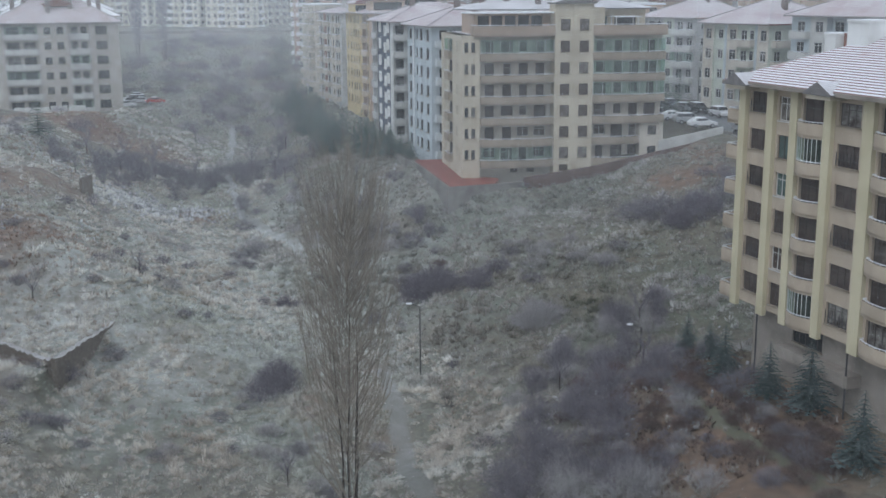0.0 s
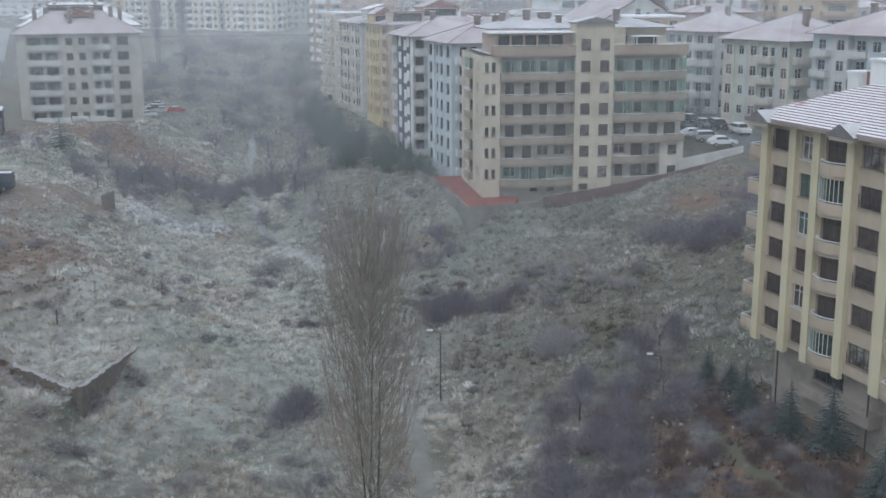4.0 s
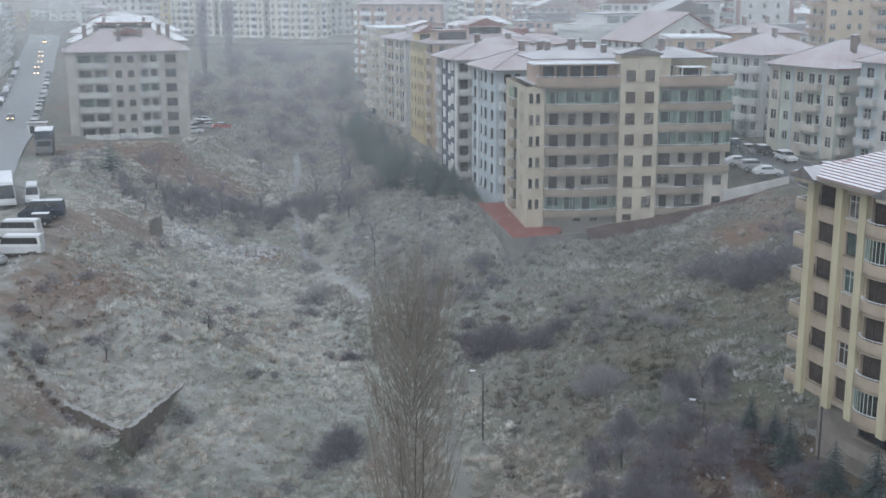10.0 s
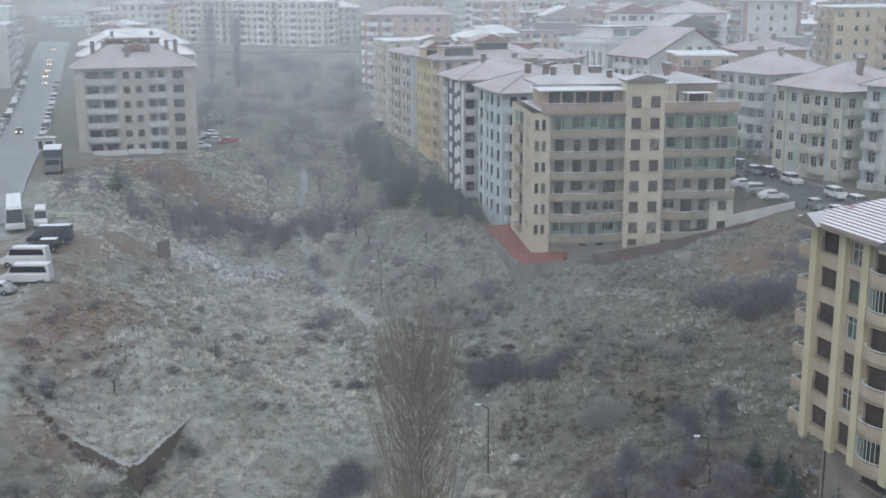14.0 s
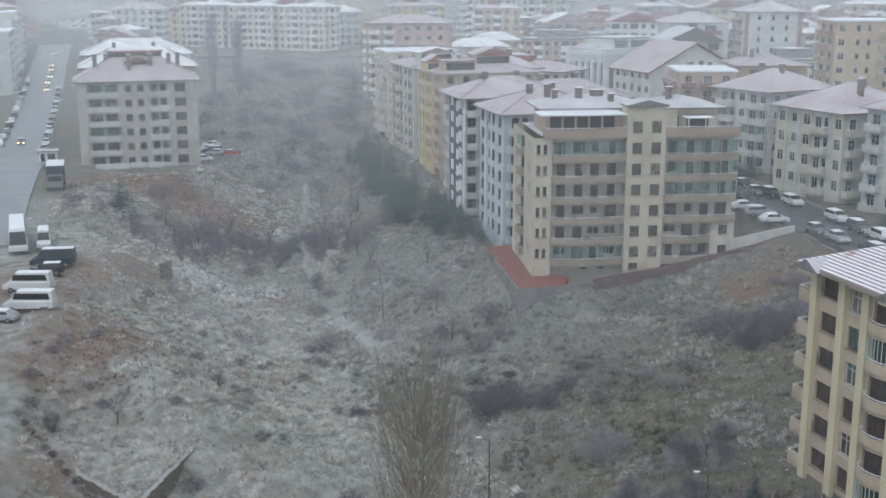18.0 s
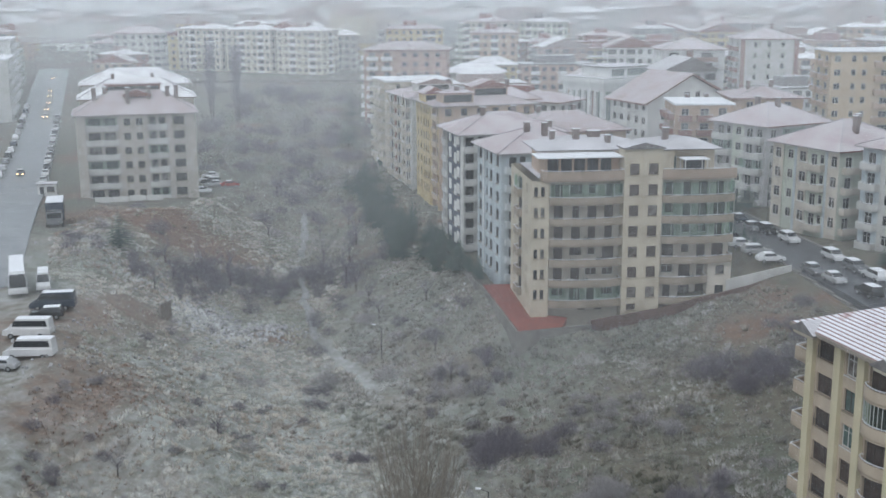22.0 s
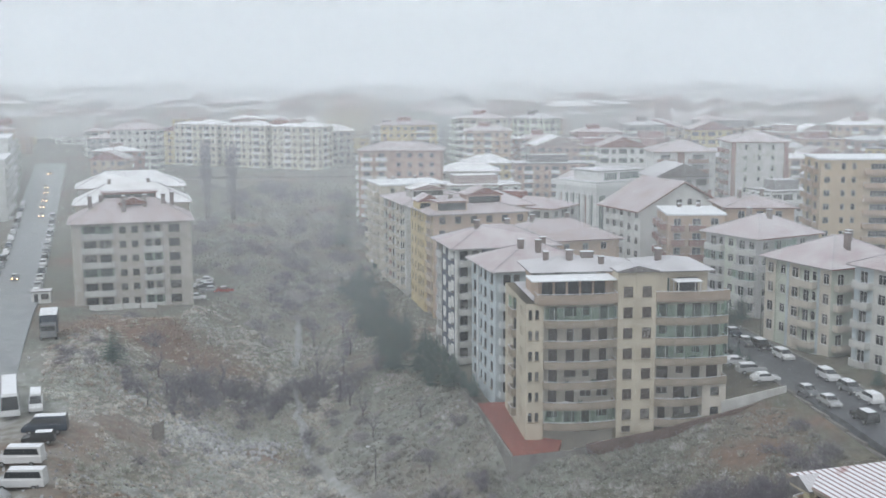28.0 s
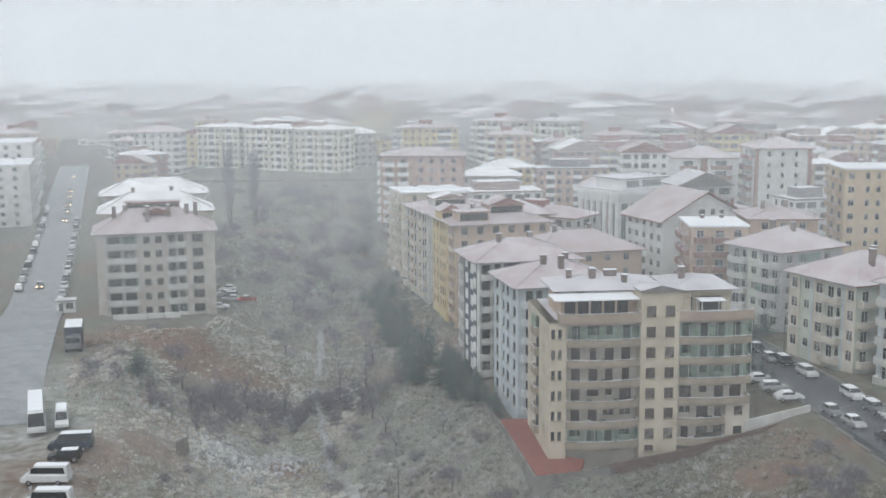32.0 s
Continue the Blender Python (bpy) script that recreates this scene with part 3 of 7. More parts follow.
def apartment(label, at, angle, w, d, base, floors, wall, roof="roof", front=(), left=(), right=(), storey=2.95, z_first=0.9, eaves=0.9,
              roof_h=2.6, bal="", group="", frame_mat="frame", flat=False, chimneys=((0.3, 0.5), (0.65, 0.55)), foot=4.0, win_h=1.45):
    """A block of flats. front, left, right: columns (kind, s0, s1): w window, d balcony door with balcony, g glazed balcony, p pilaster."""
    top = floors * storey
    ob = empty("apartment_block", Matrix.Translation((*at, base)) @ Matrix.Rotation(radians(angle), 4, "Z"))
    tagged(ob, label, "building", group)
    bal = bal or wall
    sides = (((0, 0, 0), (1, 0, 0), w, front), ((w, 0, 0), (0, 1, 0), d, right), ((0, d, 0), (0, -1, 0), d, left), ((w, d, 0), (-1, 0, 0), w, ()))
    bm = bmesh.new()
    pieces = []
    for o, u, length, cols in sides:
        holes = []
        for kind, s0, s1 in cols:
            for k in range(floors):
                z = k * storey
                if kind == "w":
                    holes.append((s0, s1, z + z_first, z + z_first + win_h))
                elif kind in "dg":
                    a, b = s0 + (s1 - s0) * 0.22, s1 - (s1 - s0) * 0.22
                    holes.append((a, b, z + 0.12, z + 2.25))
        facade(bm, o, u, length, -foot, top, [tuple(map(float, h)) for h in holes])
        pieces.append((o, u, holes, cols))
    part("wall", bm, wall, ob)
    for o, u, holes, cols in pieces:
        for s0, s1, a, b in holes:
            window(ob, o, u, s0, a, s1 - s0, b - a, frame_mat, sill=b - a < 2 and at[1] < 215)
        for kind, s0, s1 in cols:
            if kind in "dg":
                for k in range(floors):
                    balcony(ob, o, u, s0, s1, k * storey, 1.25, bal, glazed="glazing" if kind == "g" and (k * 7 + int(s0 * 3)) % 3 else "")
            elif kind == "p":
                bm = bmesh.new()
                uv = Vector(u)
                nv = Vector((uv.y, -uv.x, 0))
                a, b = Vector(o) + uv * s0, Vector(o) + uv * s1
                prism(bm, [(p.x, p.y) for p in (a, b, b + nv * 0.3, a + nv * 0.3)], -0.1, top - 0.1)
                part("pilaster", bm, bal, ob)
    bm = bmesh.new()
    if flat:
        prism(bm, ((-0.3, -0.3), (w + 0.3, -0.3), (w + 0.3, d + 0.3), (-0.3, d + 0.3)), top, top + 0.35)
    else:
        hip_roof(bm, -eaves, w + eaves, -eaves, d + eaves, top + 0.003, roof_h)
    r = part("roof", bm, roof, ob)
    if not flat:
        e, hi = eaves, top + 0.27
        half = min(w, d) / 2 + e
        ends = ((half - e, half - e), (w - half + e, d - half + e))
        for cx, cy, q in ((-e, -e, 0), (w + e, -e, 1 if w >= d else 0), (w + e, d + e, 1), (-e, d + e, 0 if w >= d else 1)):
            bm = bmesh.new()
            tube(bm, (cx, cy, hi), (*ends[q], hi + roof_h), 0.09, 0.09, 5)
            part("hip_ridge", bm, "roof_grey", r)
    for fx, fy in chimneys:
        chimney(r, w * fx, d * fy, top + roof_h * 0.35, top + (roof_h + 1.3 if not flat else 1.6))
    return ob


def cols(length, n, w, kind="w", start=None, end=None):
    """n even columns of width w."""
    a, b = start if start is not None else 0.0, end if end is not None else length
    gap = (b - a - n * w) / (n + 1)
    return [(kind, a + gap + i * (w + gap), a + gap + i * (w + gap) + w) for i in range(n)]



def slab(parent, name, pts, z0, z1, mat, label=""):
    bm = bmesh.new()
    prism(bm, pts, z0, z1)
    return part(name, bm, mat, parent, label)


def clad(ob, o, u, length, segs, floors, st, foot, top, wall, bal, frame_mat="frame_dark", glazed=0):
    """One side of a block in bays. segs: (kind, s0, s1, setback, wall material or "", windows): w flat wall, l balcony in a recess, b balcony that juts out."""
    o, u = Vector(o), Vector(u)
    inward = Vector((-u.y, u.x, 0))
    full, s = [], 0.0
    for seg in sorted(segs, key=lambda q: q[1]):
        if seg[1] > s + 0.01:
            full.append(("w", s, seg[1], 0.0, "", ()))
        full.append(seg)
        s = seg[2]
    if s < length - 0.01:
        full.append(("w", s, length, 0.0, "", ()))
    before = 0.0
    for kind, s0, s1, back, mat, wins in full:
        p = o + u * s0 + inward * back
        holes = [(float(a), float(b), k * st + lo, k * st + hi) for k in range(floors) for a, b, lo, hi in wins]
        bm = bmesh.new()
        facade(bm, p, u, s1 - s0, -foot, top, holes)
        if abs(back - before) > 0.01:
            facade(bm, o + u * s0 + inward * before, inward if back > before else -inward, abs(back - before), -foot, top, [])
        if back > 0.01 and s1 >= length - 0.01:
            facade(bm, p + u * (s1 - s0), -inward, back, -foot, top, [])
        before = back
        part("wall", bm, mat or wall, ob)
        for a, b, lo, hi in holes:
            window(ob, p, u, a, lo, b - a, hi - lo, frame_mat, sill=hi - lo < 1.9)
        if kind in "lb":
            for k in range(floors):
                balcony(ob, p, u, 0.03, s1 - s0 - 0.03, k * st, back + (0.35 if kind == "l" else 1.1), bal, bow=0.25 if kind == "b" else 0.0, band=0.85,
                        glazed="glazing" if glazed and (k * 5 + int(s0)) % glazed == 0 else "")


def bay_block(label, at, angle, w, d, base, floors, st, wall, bal, front=(), right=(), left=(), roof="roof", roof_h=3.2, eaves=0.9, frame_mat="frame_dark", foot=5.0, glazed=0, chimneys=((0.3, 0.45), (0.62, 0.5)), group=""):
    """A block of flats whose sides are built bay by bay, under a hipped roof."""
    top = floors * st
    ob = empty("apartment_block", Matrix.Translation((*at, base)) @ Matrix.Rotation(radians(angle), 4, "Z"))
    tagged(ob, label, "building", group)
    for o, u, length, segs in (((0, 0, 0), (1, 0, 0), w, front), ((w, 0, 0), (0, 1, 0), d, right), ((0, d, 0), (0, -1, 0), d, left), ((w, d, 0), (-1, 0, 0), w, ())):
        clad(ob, o, u, length, segs, floors, st, foot, top, wall, bal, frame_mat, glazed)
    bm = bmesh.new()
    hip_roof(bm, -eaves, w + eaves, -eaves, d + eaves, top + 0.003, roof_h)
    r = part("roof", bm, roof, ob)
    half, e, hi = min(w, d) / 2 + eaves, eaves, top + 0.27
    ends = ((half - e, half - e), (w - half + e, d - half + e))
    for cx, cy, q in ((-e, -e, 0), (w + e, -e, 1 if w >= d else 0), (w + e, d + e, 1), (-e, d + e, 0 if w >= d else 1)):
        bm = bmesh.new()
        tube(bm, (cx, cy, hi), (*ends[q], hi + roof_h), 0.08, 0.08, 5)
        part("hip_ridge", bm, "roof_grey", r)
    bm = bmesh.new()
    for x0, x1, y0, y1 in ((-e, w + e, -e - 0.14, -e - 0.003), (-e - 0.14, -e - 0.003, -e, d + e)):
        box(bm, x0, x1, y0, y1, top + 0.05, top + 0.21)
    part("gutter", bm, "grey", r)
    for fx, fy in chimneys:
        chimney(r, w * fx, d * fy, top + roof_h * 0.3, top + roof_h + 1.1, 0.9, 0.7)
    return ob


def dormer(roof_of, x, y, w, d, z, h, wall, lid, rise=0.0, glass_mat="glass", label=""):
    """A roof house with a glazed front and its own small roof."""
    bm = bmesh.new()
    facade(bm, (x, y, 0), (1, 0, 0), w, z, z + h, [(0.3, w - 0.3, z + 0.5, z + h - 0.25)])
    facade(bm, (x, y + d, 0), (0, -1, 0), d, z, z + h, [])
    facade(bm, (x + w, y, 0), (0, 1, 0), d, z, z + h, [])
    ob = part("roof_house", bm, wall, roof_of, label)
    window(ob, (x, y, 0), (1, 0, 0), 0.3, z + 0.5, w - 0.6, h - 0.75, "frame_dark", glass_mat, sill=False)
    bm = bmesh.new()
    if rise:
        gable_roof(bm, x - 0.4, x + w + 0.4, y - 0.5, y + d + 0.3, z + h, rise, 0.15)
    else:
        box(bm, x - 0.4, x + w + 0.4, y - 0.5, y + d + 0.3, z + h + 0.003, z + h + 0.18)
    part("small_roof", bm, lid, ob)
    return ob


def gable_roof(bm, x0, x1, y0, y1, z, h, thick=0.25, along="y", solid=True):
    """A gabled roof; along: the ridge's axis; solid: closed ends, else two bare slopes."""
    (a0, a1), (b0, b1) = ((x0, x1), (y0, y1)) if along == "y" else ((y0, y1), (x0, x1))
    am = (a0 + a1) / 2
    prof = [(a0, z), (a1, z), (a1, z + thick), (am, z + thick + h), (a0, z + thick)]
    if not solid:
        prof.insert(1, (am, z + h))
    rows = [[bm.verts.new((a, b, zz) if along == "y" else (b, a, zz)) for a, zz in prof] for b in (b0, b1)]
    n = len(prof)
    if solid:
        bm.faces.new(rows[0])
        bm.faces.new(rows[1][::-1])
    else:
        for r in rows:
            bm.faces.new((r[0], r[1], r[4], r[5]))
            bm.faces.new((r[1], r[2], r[3], r[4]))
    for k in range(n):
        bm.faces.new((rows[0][k], rows[0][(k + 1) % n], rows[1][(k + 1) % n], rows[1][k]))


# the tall yellow and beige block beside the camera
def yellow_block():
    base, st, n = -1.3, 2.95, 6
    w, d, top = 25.0, 17.0, 17.9
    ob = empty("apartment_block", Matrix.Translation((14.9, 96.7, base)) @ Matrix.Rotation(radians(-64.08), 4, "Z"))
    tagged(ob, "tall beige block of flats with yellow pilasters and snow-striped tile roof", "building")
    f, u = (0, 0, 0), (1, 0, 0)
    bays = [("w", 1.15, 3.3), ("n", 4.85, 6.3), ("l", 7.85, 10.5), ("w", 12.0, 14.4), ("l", 16.4, 20.2), ("w", 21.6, 23.8)]
    holes = []
    for k in range(n):
        z = k * st
        for kind, a, b in bays:
            lo, hi = {"w": (0.95, 2.6), "n": (0.6, 2.45), "l": (0.14, 2.6)}[kind]
            holes.append((a, b, z + lo, z + hi))
    bm = bmesh.new()
    facade(bm, f, u, w, 0.0, top, holes, 0.3)
    side = [(2.0 + 3.2 * i, 3.4 + 3.2 * i, k * st + 0.9, k * st + 2.3) for i in range(3) for k in range(n)] + [(12.6, 15.4, k * st + 0.14, k * st + 2.4) for k in range(n)]
    facade(bm, (0, d, 0), (0, -1, 0), d, 0.0, top, side, 0.3)
    facade(bm, (w, 0, 0), (0, 1, 0), d, 0.0, top, [])
    facade(bm, (w, d, 0), (-1, 0, 0), w, 0.0, top, [])
    bm.faces.new([bm.verts.new(p) for p in ((0, 0, 0), (0, d, 0), (w, d, 0), (w, 0, 0))])
    part("wall", bm, "beige", ob)
    # the set-back foot of the block
    bm = bmesh.new()
    foot = [(6.9, 10.6, -2.0, -0.5)]
    facade(bm, (1.6, 1.0, 0), (1, 0, 0), w - 1.6, -12, 0, [(a - 1.6, b - 1.6, c, e) for a, b, c, e in foot])
    facade(bm, (1.6, d, 0), (0, -1, 0), d - 1.0, -12, 0, [(9.0, 10.6, -2.2, -0.7)])
    facade(bm, (w, 1.0, 0), (0, 1, 0), d - 1.0, -12, 0, [])
    part("plinth", bm, "plinth", ob, "stained plain concrete foot of the block, darkened for shade")
    window(ob, (1.6, 1.0, 0), u, 5.3, -2.0, 3.7, 1.5, "frame_dark")
    window(ob, (1.6, d, 0), (0, -1, 0), 9.0, -2.2, 1.6, 1.5, "frame_dark")
    slab(ob, "ledge", [(6.6, -0.25), (15.2, -0.25), (15.2, 1.0), (6.6, 1.0)], -3.2, -2.3, "plinth")
    for a, b in ((0.0, 0.85), (3.75, 4.6), (6.75, 7.6), (10.75, 11.6), (15.0, 16.1), (20.4, 21.3), (24.2, 25.0)):
        slab(ob, "pilaster", [(a, 0.003), (a, -0.38), (b, -0.38), (b, 0.003)], -0.45, top - 0.1, "yellow")
    for s in (3.62, 14.85):
        bm = bmesh.new()
        tube(bm, (s, -0.1, -6), (s, -0.1, top), 0.07, 0.07, 6)
        part("downpipe", bm, "metal", ob)
    for k in range(n):
        z = k * st
        for kind, a, b in bays:
            if kind == "w":
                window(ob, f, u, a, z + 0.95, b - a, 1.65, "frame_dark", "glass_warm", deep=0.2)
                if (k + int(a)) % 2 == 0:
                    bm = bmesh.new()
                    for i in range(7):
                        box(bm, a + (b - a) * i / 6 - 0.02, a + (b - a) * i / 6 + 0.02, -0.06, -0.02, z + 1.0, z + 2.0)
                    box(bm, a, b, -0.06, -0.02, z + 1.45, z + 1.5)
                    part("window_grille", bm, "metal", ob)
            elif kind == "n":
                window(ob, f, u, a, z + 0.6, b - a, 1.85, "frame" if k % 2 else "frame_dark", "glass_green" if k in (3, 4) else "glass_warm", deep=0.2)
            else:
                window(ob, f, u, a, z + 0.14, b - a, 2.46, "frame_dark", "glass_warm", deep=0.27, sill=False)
                glazed = "glazing" if (k, kind) in ((0, "l"), (4, "l")) and a < 10 else ""
                balcony(ob, f, u, a - 0.2, b + 0.2, z, 0.35, "beige", bow=0.45, band=0.85, glazed=glazed)
        balcony(ob, (0, d, 0), (0, -1, 0), 13.2, 16.9, z, 2.3, "beige", bow=0.35, band=0.85)
        window(ob, (0, d, 0), (0, -1, 0), 12.6, z + 0.14, 2.8, 2.26, "frame_dark", "glass_warm", sill=False)
        for i in range(3):
            window(ob, (0, d, 0), (0, -1, 0), 2.0 + 3.2 * i, z + 0.9, 1.4, 1.4, "frame_dark")
    # roof in courses of tiles, each with a line of snow behind its edge
    e, zr, rise = 1.15, top, 4.1
    bm = bmesh.new()
    hip_roof(bm, -e, w + e, -e, d + e, zr + 0.003, rise - 0.15)
    roof = part("roof", bm, "roof_red", ob, "hipped clay tile roof striped with thin snow")
    half = d / 2 + e
    rows = 27
    for i in range(rows):
        a, b = half * i / rows, half * (i + 1) / rows
        za, zb = zr + 0.24 + rise * i / rows, zr + 0.24 + rise * (i + 1) / rows
        for snow in (0, 1):
            bm = bmesh.new()
            lo, hi, l0, l1 = (a, a + (b - a) * 0.16, 0.055, 0.052) if snow == 0 else (a + (b - a) * 0.16, b, 0.056, 0.008)
            zl, zh = za + (zb - za) * (lo - a) / (b - a), za + (zb - za) * (hi - a) / (b - a)
            ring = lambda t, z: [(-e + t, -e + t, z), (w + e - t, -e + t, z), (w + e - t, d + e - t, z), (-e + t, d + e - t, z)]
            v0, v1 = [bm.verts.new(p) for p in ring(lo, zl + l0)], [bm.verts.new(p) for p in ring(hi, zh + l1)]
            v2 = [bm.verts.new(p) for p in ring(lo, zl - 0.02)]
            for j in range(4):
                q = (j + 1) % 4
                bm.faces.new((v0[j], v0[q], v1[q], v1[j]))
                bm.faces.new((v2[j], v2[q], v0[q], v0[j]))
            part("snow_line" if snow else "tile_course", bm, "roof_snow" if snow else "tile", roof)
    for a in (1.0, 11.4):
        bm = bmesh.new()
        gable_roof(bm, a - 1.6, a + 1.6, -e - 0.5, 1.6, top - 0.05, 0.85, 0.12)
        g = part("gablet", bm, "roof_grey", roof)
        slab(g, "gablet_face", [(a - 1.35, -e - 0.35), (a + 1.35, -e - 0.35), (a + 1.35, -0.1), (a - 1.35, -0.1)], top - 0.35, top - 0.06, "cream")
    chimney(roof, 3.9, 5.8, top + 1.2, top + 3.95, 1.3, 1.5, "white")
    chimney(roof, 6.4, 6.9, top + 1.6, top + 5.0, 2.4, 2.6, "white")
    chimney(roof, 4.9, 6.3, top + 1.6, top + 4.0, 0.9, 0.9, "brick_red")
    bm = bmesh.new()
    box(bm, -e - 0.12, w + e, -e - 0.14, -e - 0.003, top - 0.06, top + 0.24)
    part("gutter", bm, "plinth", ob)
    return ob


def roof_snow_material():
    m, nt, b = material("patchy_roof_snow", 0.85, 0, 0.2)
    f = noise_fac(nt, 0.33, 5, 0.27, 0.40)
    nt.links.new(mix(nt, f, (0.40, 0.27, 0.26), (0.76, 0.76, 0.80)), b.inputs["Base Color"])
    return m


M["roof_snow"] = roof_snow_material()
yellow_block()


# the cream block above the red terrace
def cream_block():
    st = 2.95
    ob = empty("apartment_block", Matrix.Translation((-14.1, 159.3, 0)) @ Matrix.Rotation(radians(16), 4, "Z"))
    tagged(ob, "cream block of flats with long curved balconies above a red terrace", "building")
    f, u, d = (0, 0, 0), (1, 0, 0), 17.0
    w, top = 29.2, 18.0
    wing = 1.7
    # corner piece, wings set back behind the balconies, and the stair tower
    bm = bmesh.new()
    corner = [(a, a + 0.55, z * st + 1.0, z * st + 2.35) for z in range(6) for a in (0.35, 1.3)]
    facade(bm, f, u, 2.5, -5, top, corner)
    facade(bm, (2.5, 0, 0), (0, 1, 0), wing, -5, top, [])
    part("wall", bm, "cream", ob)
    for a, b, z0, z1 in corner:
        window(ob, f, u, a, z0, b - a, z1 - z0, "frame_dark")
    glazed = {(0, 0), (0, 5), (1, 3), (1, 4), (1, 5)}
    for side, (s0, s1) in enumerate(((2.5, 13.0), (18.5, 29.2))):
        bm = bmesh.new()
        o = (s0, wing, 0)
        length = s1 - s0
        holes = []
        for k in range(6):
            z = k * st
            r = random.Random(side * 10 + k)
            for q in (0.16, 0.40, 0.62, 0.85):
                ww = r.choice((1.3, 1.7, 1.1))
                lo = 0.14 if r.random() < 0.6 else 0.95
                holes.append((length * q - ww / 2, length * q + ww / 2, z + lo, z + 2.35))
        holes += [(length * q, length * q + 1.1, -1.25, -0.4) for q in (0.45, 0.68)]
        facade(bm, o, u, length, -5, top, holes)
        part("wall", bm, "cream_pale", ob)
        for a, b, z0, z1 in holes:
            window(ob, o, u, a, z0, b - a, z1 - z0, "frame_dark" if int(a * 10 + z0) % 3 else "frame", "glass_warm", sill=False)
        for k in range(6):
            e = s1 if side == 0 or k > 1 else 25.6
            balcony(ob, (0, wing, 0), u, s0 + 0.05, e - 0.05, k * st, wing + 0.25, "band", bow=0.75, band=0.8, glazed="glazing" if (side, k) in glazed else "")
        if side == 1:
            bm = bmesh.new()
            facade(bm, (25.7, 0.1, 0), u, 3.5, -5, 2 * st - 0.3, [(1.2, 2.5, k * st + 0.9, k * st + 2.2) for k in (0, 1)])
            facade(bm, (25.7, wing, 0), (0, -1, 0), wing - 0.1, -5, 2 * st - 0.3, [])
            part("wall", bm, "cream_pale", ob)
            for k in (0, 1):
                window(ob, (25.7, 0.1, 0), u, 1.2, k * st + 0.9, 1.3, 1.3, "frame_dark")
        # roof terrace of the wing
        balcony(ob, (0, wing, 0), u, s0 - (1.0 if side == 0 else 0), s1, top + 0.12, wing + 0.5, "tan_band", bow=0.6, band=1.15)
        slab(ob, "roof_deck", [(s0 - 1.2, wing), (s1, wing), (s1, d), (s0 - 1.2, d)], top - 0.05, top + 0.1, "roof_grey")
    # tower
    tw = [(13.8, 15.15), (16.5, 17.85)]
    holes = [(a - 13.0, b - 13.0, z * st + 0.9, z * st + 2.45) for z in range(7) for a, b in tw] + [(0.8, 2.1, -0.9, 0.0)]
    bm = bmesh.new()
    facade(bm, (13.0, -0.35, 0), u, 5.5, -5, 22.2, holes)
    facade(bm, (18.5, -0.35, 0), (0, 1, 0), 3.2, -5, 22.2, [])
    facade(bm, (13.0, 2.85, 0), (0, -1, 0), 3.2, -5, 22.2, [])
    facade(bm, (18.5, 2.85, 0), (-1, 0, 0), 5.5, -5, 22.2, [])
    part("stair_tower", bm, "cream", ob)
    for a, b, z0, z1 in holes:
        window(ob, (13.0, -0.35, 0), u, a, z0, b - a, z1 - z0, "frame_dark", "glass_warm")
    slab(ob, "tower_rib", [(15.6, -0.353), (15.6, -0.52), (15.95, -0.52), (15.95, -0.353)], 19.0, 22.1, "cream")
    bm = bmesh.new()
    gable_roof(bm, 12.7, 18.8, -0.75, 3.2, 22.2, 0.75, 0.2)
    part("tower_roof", bm, "roof_grey", ob)
    # left side
    side = [(s, s + 0.6, k * st + 1.0, k * st + 2.35) for k in range(6) for s in (1.2, 2.3, 12.5, 13.6)]
    loggia = [(6.5, 9.5, k * st + 0.14, k * st + 2.5) for k in range(6)]
    bm = bmesh.new()
    facade(bm, (0, d, 0), (0, -1, 0), d, -5, top, side + loggia)
    facade(bm, (w, wing, 0), (0, 1, 0), d - wing, -5, top, [])
    facade(bm, (w, d, 0), (-1, 0, 0), w, -5, top, [])
    part("wall", bm, "cream", ob)
    for a, b, z0, z1 in side + loggia:
        window(ob, (0, d, 0), (0, -1, 0), a, z0, b - a, z1 - z0, "frame_dark", sill=False)
    for k in range(6):
        balcony(ob, (0, d, 0), (0, -1, 0), 6.4, 9.6, k * st, 0.7, "band", band=0.85, glazed="glazing" if k == 5 else "")
    # penthouse with its thin white roof, and the pergola on the other terrace
    bm = bmesh.new()
    ph = [(0.5 + 1.9 * i, 2.1 + 1.9 * i, top + 0.5, top + 2.6) for i in range(5)]
    facade(bm, (2.2, 2.6, 0), u, 10.8, top, 20.9, [(a, b, c, e) for a, b, c, e in ph])
    facade(bm, (2.2, 12, 0), (0, -1, 0), 9.4, top, 20.9, [])
    part("penthouse_wall", bm, "tan", ob)
    for a, b, c, e in ph:
        window(ob, (2.2, 2.6, 0), u, a, c, b - a, e - c, "frame_dark", sill=False)
    slab(ob, "penthouse_roof", [(0.9, 0.4), (13.0, 0.4), (13.0, 5.5), (0.9, 5.5)], 20.95, 21.12, "snow", "thin flat roof under fresh snow")
    bm = bmesh.new()
    facade(bm, (18.6, 4.6, 0), u, 9.0, top, 21.4, [(0.5, 3.4, top + 0.3, top + 2.4), (4.4, 7.6, top + 0.3, top + 2.4)])
    facade(bm, (27.6, 4.6, 0), (0, 1, 0), 9, top, 21.4, [])
    part("penthouse_wall", bm, "cream", ob)
    window(ob, (18.6, 4.6, 0), u, 0.5, top + 0.3, 2.9, 2.1, "frame", "glass_green", sill=False)
    window(ob, (18.6, 4.6, 0), u, 4.4, top + 0.3, 3.2, 2.1, "frame_dark", sill=False)
